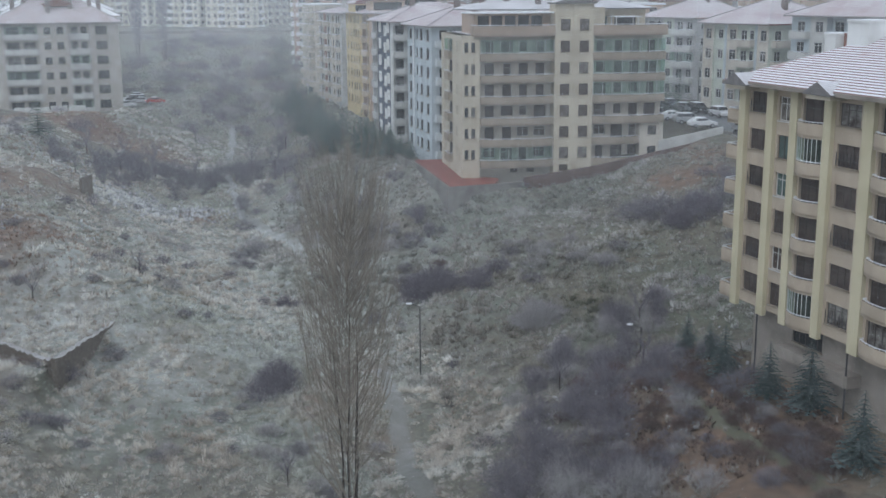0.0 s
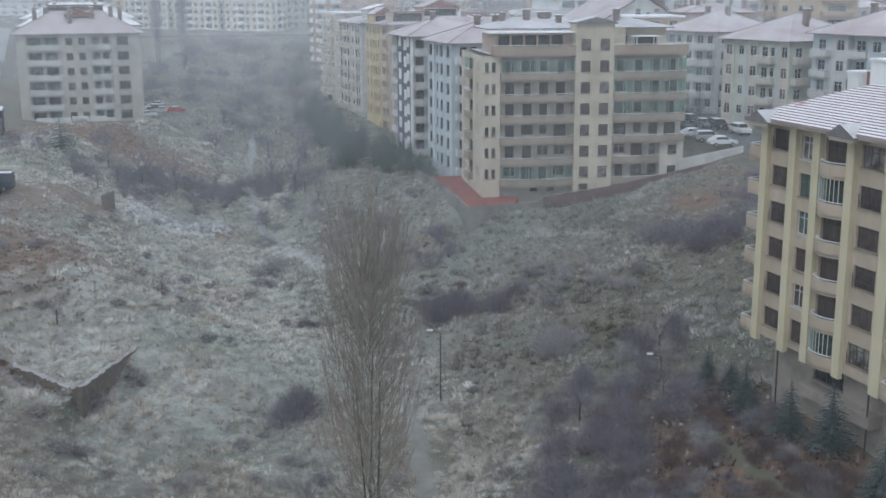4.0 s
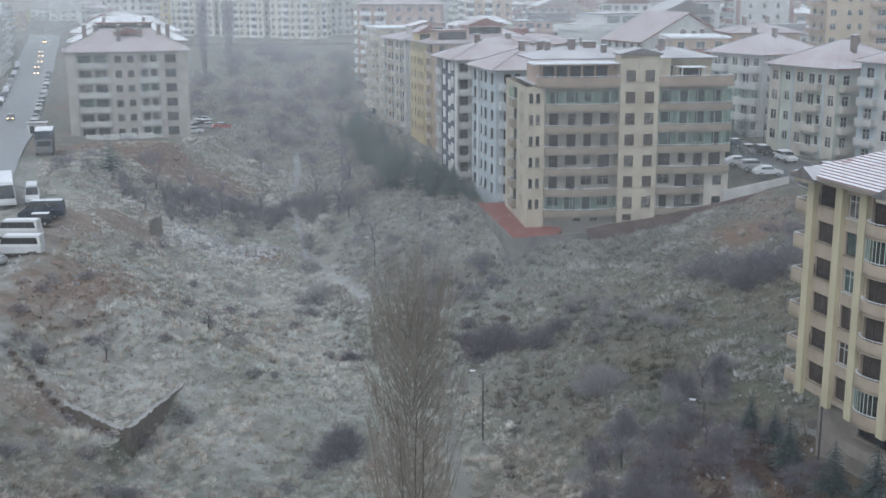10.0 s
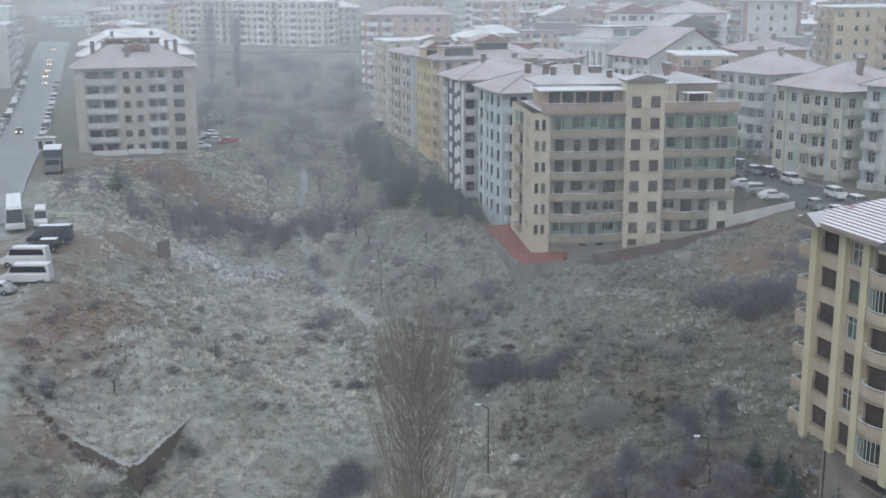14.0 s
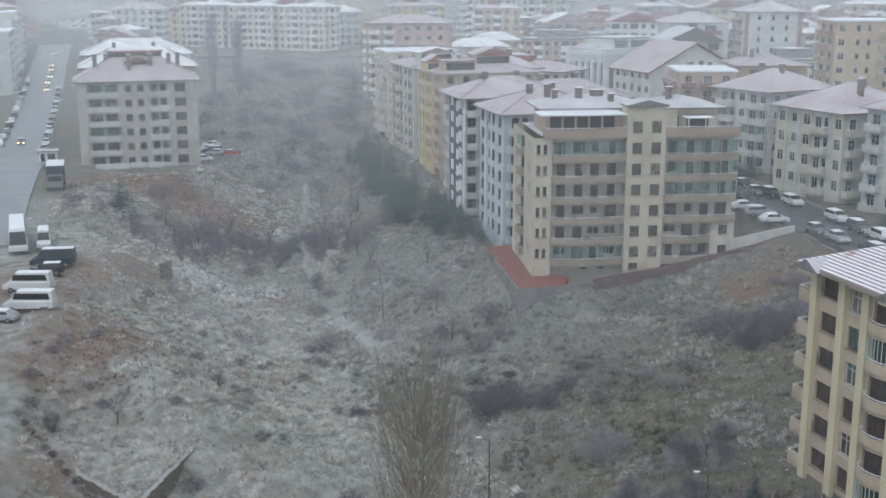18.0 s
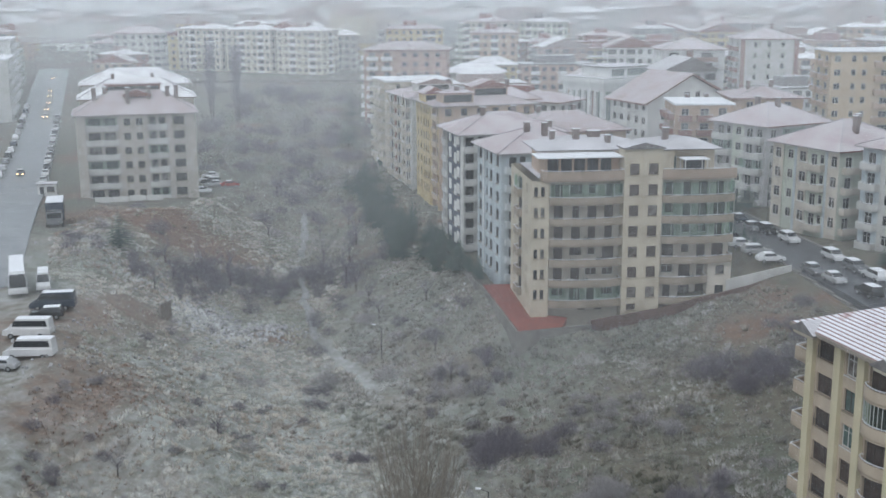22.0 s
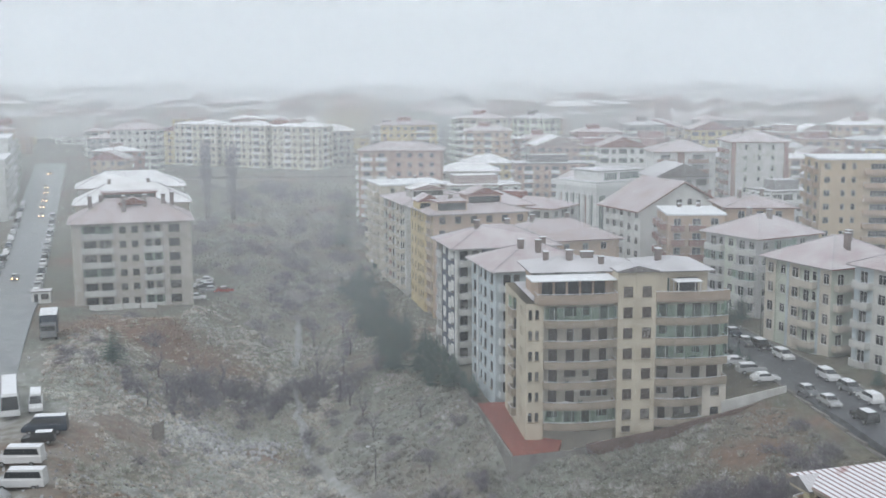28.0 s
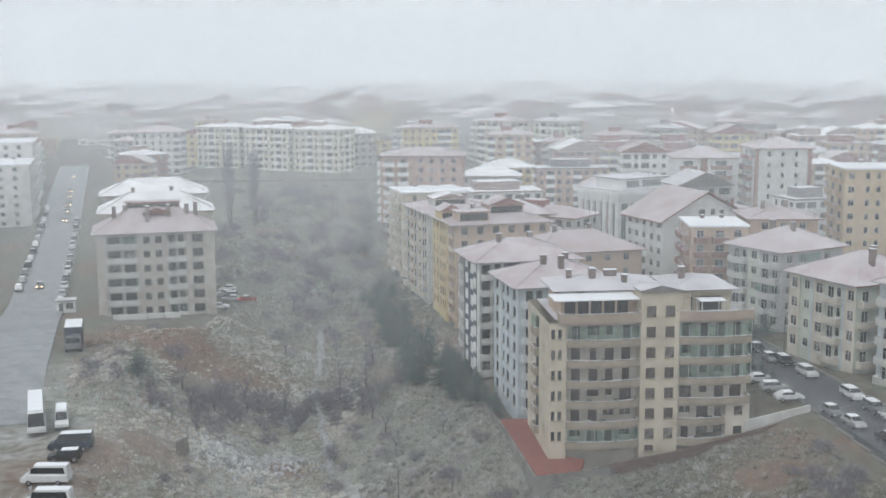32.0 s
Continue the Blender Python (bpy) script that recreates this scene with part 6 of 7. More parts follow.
def poplar(x, y, h, width, seed, limbs, label, mat="poplar", thick=1.0):
    """A tall slender poplar, its bare limbs nearly upright."""
    rand = random.Random(seed)
    ob = empty("poplar", Matrix.Translation((x, y, ground_at(x, y))))
    tagged(ob, label, "tree")
    bm = bmesh.new()
    crown = bmesh.new()
    for sx, sy, f in ((0, 0, 1.0), (1.1, 0.2, 0.9), (-1.0, -0.1, 0.86), (0.3, 0.9, 0.8)):
        q, r = Vector((sx * 0.4, sy, -0.4)), h * 0.0065 * f * thick ** 0.1
        for i in range(9):
            e = q + Vector((rand.gauss(sx * 0.08, 0.12), rand.gauss(sy * 0.1, 0.12), h * 0.098 * f))
            tube(bm if i < 6 else crown, q, e, r, r * 0.72, 6)
            q, r = e, r * 0.72
    part("trunk", bm, "bark", ob)
    bm = crown
    for i in range(limbs):
        t = 0.10 + 0.70 * rand.random() ** 0.72
        a = rand.uniform(0, 6.283)
        wide = width / 2 * min(1.0, 0.62 + 1.2 * t) * (1.0 if t < 0.62 else 1.0 - (t - 0.62) * 1.4)
        p = Vector((math.cos(a), math.sin(a), 0)) * wide * 0.22 * rand.random() + Vector((rand.gauss(0, 0.3), rand.gauss(0, 0.3), h * t))
        length = h * rand.uniform(0.14, 0.26) * (1.0 if t < 0.6 else 1.6 - t)
        out = Vector((math.cos(a), math.sin(a), 0)) * wide * rand.uniform(0.3, 1.0) ** 0.7
        e = p + out + Vector((0, 0, length))
        mid = p.lerp(e, 0.4) + out * 0.25
        fat = thick * rand.choice((0.6, 0.8, 1.0, 1.5))
        mid += Vector((rand.gauss(0, 0.18), rand.gauss(0, 0.18), 0))
        tube(bm, p, mid, 0.035 * fat, 0.022 * fat, 4)
        tube(bm, mid, e, 0.022 * fat, 0.008 * fat, 3)
        for _ in range(10):
            s = mid.lerp(e, rand.random()) if rand.random() < 0.75 else p.lerp(mid, rand.random())
            tube(bm, s, s + out * rand.uniform(0.0, 0.18) + Vector((rand.gauss(0, 0.30), rand.gauss(0, 0.30), rand.uniform(0.7, 2.2))), 0.011 * thick, 0.004 * thick, 3)
    part("crown", bm, mat, ob)
    return ob


poplar(-14.5, 77.5, 32.5, 7.4, 3, 430, "tall bare poplar with pale brown upright twigs", thick=0.9)
poplar(-136, 357, 27, 4.4, 5, 200, "distant dark bare poplar in the fog", "twigs", 2.0)
poplar(-128, 359, 25, 4.4, 6, 200, "distant dark bare poplar in the fog", "twigs", 2.0)
TREES = {}


def valley_tree(x, y, h, kind):
    """One of four bare trees, at its own height and turn."""
    if kind not in TREES:
        TREES[kind] = bare_tree(x, y, h, 40 + kind, "bare grey tree with a fine rounded crown", spread=0.55), h
        return
    ob, h0 = TREES[kind]
    copy_thing(ob, Matrix.Translation((x, y, ground_at(x, y))) @ Matrix.Rotation(x * 1.7 + y, 4, "Z") @ Matrix.Scale(h / h0, 4))


for i, (x, y, h) in enumerate(((-51.7, 200.5, 9.5), (-60.7, 217.4, 8), (-55.8, 224.8, 9), (-54, 212, 7.5), (-48, 193, 7), (-57.5, 206, 7.5), (-78, 184, 6.5), (-74.5, 186, 7), (-72.4, 195.5, 7.5), (-70, 190, 6.5), (-76, 192, 7),
                                (-66, 199, 6), (-66, 234, 7), (-62, 243, 7), (-74.7, 226, 6), (-83, 258, 6), (-44, 186, 6), (-40, 176, 5), (-78, 176, 5), (-82, 190, 6), (8, 103, 5), (4, 99, 4.5), (8.4, 117.8, 5.0), (0.4, 101.2, 5.5), (-21.5, 86.5, 4.6),
                                (-53, 108.3, 4.5), (-47.7, 123.8, 4.0), (-24, 150, 4.5), (-28, 160, 4.5), (-33, 180, 5), (-69, 280, 7), (-90, 300, 6), (-100, 330, 7))):
    valley_tree(x, y, h, i % 4)


def conifer_mesh(h, radius, seed, mat, whorls=16):
    rand = random.Random(seed)
    bm = bmesh.new()
    for k in range(whorls):
        t = k / (whorls - 1)
        z = h * (0.14 + 0.84 * t)
        rr = radius * (1 - t) ** 0.8 + 0.12
        n = max(5, int(11 * (1 - t)) + 4)
        for j in range(n):
            a = 6.283 * j / n + k * 0.9 + rand.uniform(-0.25, 0.25)
            reach = rr * rand.uniform(0.7, 1.15)
            d = Vector((math.cos(a), math.sin(a), 0))
            side = Vector((-d.y, d.x, 0))
            for i in range(5):
                s0, s1 = reach * i / 5, reach * (i + 1.3) / 5
                droop = -0.12 * h / 6 * (i / 5) ** 1.5 * 3
                wdt = reach * 0.24 * (1 - i / 6.5) * rand.uniform(0.7, 1.2)
                c = Vector((0, 0, z + droop + rand.uniform(-0.06, 0.06)))
                for sg in (-1, 1):
                    v = [bm.verts.new(c + d * s0), bm.verts.new(c + d * (s0 + (s1 - s0) * 0.8) + side * wdt * sg + Vector((0, 0, -0.08))), bm.verts.new(c + d * s1 + Vector((0, 0, -0.03)))]
                    bm.faces.new(v)
    return mesh_of("crown", bm, mat)


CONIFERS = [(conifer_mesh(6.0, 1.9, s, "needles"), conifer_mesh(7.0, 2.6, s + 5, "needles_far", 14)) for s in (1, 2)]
bm = bmesh.new()
tube(bm, (0, 0, -0.4), (0, 0, 5.6), 0.13, 0.02, 6)
CONIFER_TRUNK = mesh_of("trunk", bm, "bark")


def conifer(x, y, s, kind=0, z=None):
    ob = empty("conifer", Matrix.Translation((x, y, ground_at(x, y) if z is None else z)) @ Matrix.Rotation(rng.uniform(0, 6.28), 4, "Z") @ Matrix.Diagonal((s, s, s, 1)))
    tagged(ob, ("dark blue green spruce beside the yellow block", "grey green conifer with snow below the row of blocks")[kind], "tree", ("spruces", "conifers")[kind])
    new("trunk", CONIFER_TRUNK).parent = ob
    new("crown", CONIFERS[int(rng.integers(2))][kind]).parent = ob
    return ob


for x, y, s in ((11.9, 103.0, 0.72), (13.9, 92.8, 0.80), (16.6, 87.6, 0.82), (19.0, 84.0, 1.0), (13.4, 98.5, 0.62), (21.0, 76.4, 1.0)):
    conifer(x, y, s)
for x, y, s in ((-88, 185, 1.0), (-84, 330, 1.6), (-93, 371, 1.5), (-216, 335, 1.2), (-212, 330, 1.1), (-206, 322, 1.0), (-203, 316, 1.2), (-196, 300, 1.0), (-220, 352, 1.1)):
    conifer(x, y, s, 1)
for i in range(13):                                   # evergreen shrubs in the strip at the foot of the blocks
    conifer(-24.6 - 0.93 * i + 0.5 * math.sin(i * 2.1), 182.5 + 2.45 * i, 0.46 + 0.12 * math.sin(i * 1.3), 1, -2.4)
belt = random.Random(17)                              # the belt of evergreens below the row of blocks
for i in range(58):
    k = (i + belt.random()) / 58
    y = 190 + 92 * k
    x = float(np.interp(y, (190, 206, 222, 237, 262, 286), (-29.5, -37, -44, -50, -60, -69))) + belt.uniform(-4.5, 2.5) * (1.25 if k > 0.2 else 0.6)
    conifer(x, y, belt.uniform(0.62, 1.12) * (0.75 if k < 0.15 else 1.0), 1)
for x, y, s in ((18.6, 183, 0.45), (17.4, 188, 0.5), (15.8, 192, 0.6), (20.5, 218, 0.9), (18.0, 214, 0.8), (36.5, 176, 0.5), (38.5, 173, 0.45)):
    conifer(x, y, s, 1)


# ---- ruins, paths, litter ----
def ribbon(name, pts, half, lift, mat, label, category):
    """A worn track that follows the land through a few points."""
    bm = bmesh.new()
    P = [Vector(p) for p in pts]
    rows = []
    for a, b in zip(P, P[1:]):
        for i in range(10):
            c = a.lerp(b, i / 10)
            t = (b - a).normalized()
            n = Vector((t.y, -t.x))
            w = half * (0.6 + 0.8 * float(lattice(c.x / 3, c.y / 3, 9)))
            c = c + n * (float(lattice(c.x / 5, c.y / 5, 4)) - 0.5) * 1.6
            rows.append([bm.verts.new((*(c + n * s), ground_at(*(c + n * s)) + lift - (0.2 if abs(s) > w * 0.9 else 0))) for s in (-w, -w * 0.5, 0, w * 0.5, w)])
    for r0, r1 in zip(rows, rows[1:]):
        for i in range(4):
            bm.faces.new((r0[i], r0[i + 1], r1[i + 1], r1[i]))
    ob = new(name, mesh_of(name, bm, mat))
    return tagged(ob, label, category, kind="structure")


M["slush"] = plain("slushy_stream_bed", (0.36, 0.37, 0.365), 0.6, 0, 0.3, 0.55)
M["gravel"] = plain("wet_gravel_lot", (0.13, 0.12, 0.115), 0.8, 0, 0.3, 0.4)
M["soil"] = plain("turned_brown_earth", (0.12, 0.075, 0.055), 0.95, 0, 0.1, 0.45)
ribbon("stream_bed", [(-49, 172.6), (-54.5, 185), (-59.2, 198.9), (-63.6, 208), (-64.3, 214)], 0.6, 0.42, "slush", "narrow pale slushy stream bed in the gully", "stream")
ribbon("stream_bed", [(-66, 219), (-67.5, 225.2), (-71.5, 240.7), (-74, 252)], 0.7, 0.42, "slush", "narrow pale slushy stream bed in the gully", "stream")


def ragged_wall(name, pts, hi, lo, thick, label):
    """A broken concrete wall with an uneven top."""
    rand = random.Random(len(pts) + int(hi[0] * 10))
    P, H, L = [], [], []
    for (a, b), (h0, h1), (l0, l1) in zip(zip(pts, pts[1:]), zip(hi, hi[1:]), zip(lo, lo[1:])):
        for i in range(12):
            t = i / 12
            P.append(tuple(Vector(a).lerp(Vector(b), t)))
            H.append(h0 + (h1 - h0) * t + rand.uniform(-0.18, 0.15))
            L.append(l0 + (l1 - l0) * t)
    P.append(pts[-1]), H.append(hi[-1]), L.append(lo[-1])
    return ring_wall(name, P, H, L, thick, "ruin", label, "wall")


ragged_wall("ruined_wall", [(-45.4, 110.8), (-44.9, 102.5), (-44.6, 94.4)], (-9.0, -8.5, -7.9), (-14, -14, -14), 0.55, "broken dark concrete foundation wall on the slope")
ragged_wall("ruined_wall", [(-44.9, 94.3), (-48.0, 95.6), (-52.4, 98.4), (-60.7, 103.2)], (-8.0, -7.6, -7.5, -6.6), (-13, -12, -11, -10), 0.6, "crumbling dark brown foundation wall overgrown with weeds")
ring_wall("garden_wall", [(12.5, 84.5), (16.6, 76.0), (19.0, 71.0)], (-9.3, -9.3, -9.4), (-14, -14, -14), 0.3, "concrete", "low pale concrete wall by the hedge", "wall")
ragged_wall("ruined_wall", [(-70.9, 161.6), (-69.9, 163.2)], (-2.7, -2.2), (-8, -8), 0.6, "short stump of a brown broken wall")

M["rubble"] = leaf_material("pale_rubble_and_litter", (0.66, 0.67, 0.68), (0.14, 0.135, 0.13), (0.72, 0.73, 0.75), 0.5)


def rubble(n, x, y, sx, sy, size, label):
    xy = np.stack([rng.normal(x, sx, n), rng.normal(y, sy, n)], -1)
    s = rng.uniform(0.3, 1, n) * size
    co, faces = [], []
    for (px, py), k in zip(xy, s):
        m = Matrix.Translation((px, py, ground_at(px, py) + 0.1)) @ Euler(rng.uniform(0, 3, 3)).to_matrix().to_4x4() @ Matrix.Diagonal((k, k * 0.6, k * 0.35, 1))
        b = len(co)
        co += [m @ Vector((i, j, l)) for l in (-1, 1) for j in (-1, 1) for i in (-1, 1)]
        faces += [[b + q for q in f] for f in ((0, 2, 3, 1), (4, 5, 7, 6), (0, 1, 5, 4), (2, 6, 7, 3), (0, 4, 6, 2), (1, 3, 7, 5))]
    me = bpy.data.meshes.new("rubble")
    me.from_pydata(co, [], faces)
    me.materials.append(M["rubble"])
    return tagged(new("rubble", me), label, "rubble", kind="stuff")


rubble(160, -64, 166, 4.0, 2.2, 0.40, "heap of pale building rubble and litter by the gully")
rubble(210, -58.5, 174, 3.2, 2.4, 0.46, "heap of pale building rubble and litter by the gully")
rubble(190, -67, 173, 3.2, 2.4, 0.46, "heap of pale building rubble and litter by the gully")
rubble(160, -79, 180, 8, 5, 0.35, "scattered pale litter on the bank")
rubble(140, -70, 135, 5, 8, 0.30, "scattered pale litter below the parked vans")
rubble(120, -25, 178, 8, 12, 0.28, "scattered pale litter on the slope")
rubble(110, 4, 125, 10, 18, 0.16, "scattered small litter on the slope")
rubble(90, 7, 95, 5, 6, 0.22, "scattered litter among the weeds")
rubble(120, -40, 130, 16, 25, 0.14, "scattered small litter on the slope")


def lamp_post(x, y, h, side=1.0):
    z = ground_at(x, y)
    ob = empty("street_lamp", Matrix.Translation((x, y, z)))
    tagged(ob, "slim grey street lamp with a short arm", "lamp", "street lamps")
    bm = bmesh.new()
    tube(bm, (0, 0, -0.3), (0, 0, h), 0.08, 0.05, 8)
    part("pole", bm, "metal", ob)
    bm = bmesh.new()
    tube(bm, (0, 0, h - 0.05), (-0.9 * side, 0, h + 0.25), 0.035, 0.03, 6)
    part("arm", bm, "metal", ob)
    bm = bmesh.new()
    box(bm, -1.4 * side if side > 0 else 0.8, -0.8 if side > 0 else 1.4, -0.13, 0.13, h + 0.2, h + 0.32)
    part("lamp_head", bm, "snow", ob, "pale lamp head with snow on it")
    return ob


lamp_post(-14.0, 113, ground_at(-14.0, 113) * -1 - 7.4)
lamp_post(22.6, 205, 7.0, -1)
lamp_post(8.1, 109, 2.6)
lamp_post(-36, 160, 5.0)


# ---- what stands on the balconies ----
def balcony_things():
    """Planters, outdoor cooling units and crates on the balconies of the two near blocks."""
    rand = random.Random(5)
    bm = bmesh.new()
    box(bm, -0.45, 0.45, -0.14, 0.14, 0, 0.26)
    bmesh.ops.bevel(bm, geom=bm.edges[:], offset=0.025, segments=1, affect="EDGES")
    trough = mesh_of("trough", bm, "tan_band")
    bm = bmesh.new()
    for _ in range(60):
        p = Vector((rand.uniform(-0.42, 0.42), rand.uniform(-0.12, 0.12), 0.24))
        q = p + Vector((rand.gauss(0, 0.12), rand.gauss(0, 0.12), rand.uniform(0.2, 0.6)))
        bm.faces.new([bm.verts.new(v) for v in (p, q, q + Vector((rand.gauss(0, 0.07), rand.gauss(0, 0.07), -0.1)))])
    leaves = mesh_of("leaves", bm, "needles_far")
    bm = bmesh.new()
    box(bm, -0.42, 0.42, -0.16, 0.16, 0, 0.6)
    bmesh.ops.bevel(bm, geom=bm.edges[:], offset=0.03, segments=1, affect="EDGES")
    casing = mesh_of("casing", bm, "frame")
    bm = bmesh.new()
    tube(bm, (-0.1, -0.175, 0.3), (-0.1, -0.162, 0.3), 0.22, 0.22, 14)
    grille = mesh_of("fan_grille", bm, "metal")
    bm = bmesh.new()
    box(bm, -0.35, 0.35, -0.25, 0.25, 0, 0.5)
    for x in (-0.2, 0.0, 0.2):
        box(bm, x - 0.07, x + 0.07, -0.27, -0.252, 0.05, 0.45)
    crate = mesh_of("crate", bm, "salmon")
    cream = Matrix.Translation((-14.1, 159.3, 0)) @ Matrix.Rotation(radians(16), 4, "Z")
    yellow = Matrix.Translation((14.9, 96.7, -1.3)) @ Matrix.Rotation(radians(-64.08), 4, "Z")
    spots = [(cream, s0 + (s1 - s0) * f, 0.55 + 0.5 * rand.random(), k * 2.95 + 0.004) for s0, s1 in ((3.2, 12.4), (19.2, 25.0)) for k in range(6) for f in (0.08, 0.3, 0.52, 0.74, 0.92) if rand.random() < 0.55]
    spots += [(cream, x, 0.4, 18.124) for x in (19.4, 20.6, 21.4, 23.0, 26.2, 27.4, 28.2)]
    spots += [(yellow, x, -0.1, k * 2.95 + 0.004) for k in range(6) for x in (8.4, 9.8, 17.2, 19.0) if rand.random() < 0.6]
    for block, x, y, z in spots:
        kind = rand.choice(("planter", "planter", "cooling_unit", "crate"))
        ob = empty(kind, block @ Matrix.Translation((x, y, z)) @ Matrix.Rotation(rand.uniform(-0.15, 0.15), 4, "Z"))
        if kind == "planter":
            tagged(ob, "trough planter with dark winter leaves on a balcony", "planter", "things on the balconies")
            for me in (trough, leaves):
                new(me.name.split(".")[0], me).parent = ob
        elif kind == "cooling_unit":
            tagged(ob, "white outdoor cooling unit on a balcony", "air conditioner", "things on the balconies")
            for me in (casing, grille):
                new(me.name.split(".")[0], me).parent = ob
        else:
            tagged(ob, "reddish storage crate on a balcony", "crate", "things on the balconies")
            new("crate_body", crate).parent = ob


balcony_things()


# ---- vehicles ----
def paint(name, col, rough=0.25, metal=0.2):
    return plain(name, col, rough, metal, 0.5, 0.1)


PAINTS = {"white": paint("white_car_paint", (0.72, 0.73, 0.74)), "grey": paint("grey_car_paint", (0.20, 0.21, 0.22)), "silver": paint("silver_car_paint", (0.42, 0.43, 0.44)),
          "black": paint("black_car_paint", (0.02, 0.021, 0.024)), "blue": paint("dark_blue_car_paint", (0.03, 0.045, 0.07)), "red": paint("red_car_paint", (0.35, 0.03, 0.02))}
M["auto_glass"] = plain("dark_car_glass", (0.02, 0.024, 0.028), 0.08, 0, 0.6, 0.1)
M["lamp_glass"] = plain("clear_lamp_glass", (0.6, 0.6, 0.58), 0.15, 0, 0.6, 0.1)
lit = bpy.data.materials.new("lit_headlamp")
lit.use_nodes = True
lit.node_tree.nodes["Principled BSDF"].inputs["Emission Color"].default_value = (1, 0.60, 0.25, 1)
lit.node_tree.nodes["Principled BSDF"].inputs["Emission Strength"].default_value = 7
M["lit"] = lit
tail = bpy.data.materials.new("lit_tail_lamp")
tail.use_nodes = True
tail.node_tree.nodes["Principled BSDF"].inputs["Emission Color"].default_value = (1, 0.08, 0.04, 1)
tail.node_tree.nodes["Principled BSDF"].inputs["Emission Strength"].default_value = 6
M["tail"] = tail

CAR_KINDS = {
    "car": dict(l=4.3, w=1.75, body=((0, .35), (0, .75), (.15, .88), (1.15, 1.0), (3.95, 1.02), (4.25, .8), (4.3, .4)), cab=((1.0, 1.0), (1.75, 1.45), (3.2, 1.47), (4.05, 1.02)), r=.31, axles=(.85, 3.4), word="car"),
    "suv": dict(l=4.5, w=1.85, body=((0, .4), (0, .9), (.15, 1.02), (1.2, 1.12), (4.4, 1.14), (4.5, .9), (4.5, .45)), cab=((1.1, 1.12), (1.8, 1.68), (4.1, 1.7), (4.45, 1.14)), r=.36, axles=(.9, 3.6), word="car"),
    "van": dict(l=6.2, w=2.0, body=((0, .45), (0, 1.0), (.2, 1.15), (1.0, 1.4), (6.1, 1.45), (6.2, 1.3), (6.2, .5)), cab=((.75, 1.3), (1.7, 2.45), (2.2, 2.6), (6.05, 2.6), (6.18, 1.45)), r=.36, axles=(1.1, 4.9), word="van"),
    "bus": dict(l=11.5, w=2.5, body=((0, .45), (0, 1.0), (.05, 1.1), (11.45, 1.1), (11.5, 1.0), (11.5, .45)), cab=((0.05, 1.1), (.30, 3.15), (.7, 3.35), (11.3, 3.35), (11.47, 1.1)), r=.5, axles=(2.4, 8.4), word="bus"),
}
CAR_MESH = {}


def profile(bm, pts, w0, w1):
    """A side outline drawn out to a width; the upper points may be narrower."""
    zs = [z for _, z in pts]
    lo, hi = min(zs), max(zs)
    ring = [[bm.verts.new((x, s * (w0 + (w1 - w0) * (z - lo) / (hi - lo + 1e-6)) / 2, z)) for x, z in pts] for s in (-1, 1)]
    bm.faces.new(ring[0][::-1])
    bm.faces.new(ring[1])
    n = len(pts)
    for i in range(n):
        bm.faces.new((ring[0][i], ring[0][(i + 1) % n], ring[1][(i + 1) % n], ring[1][i]))


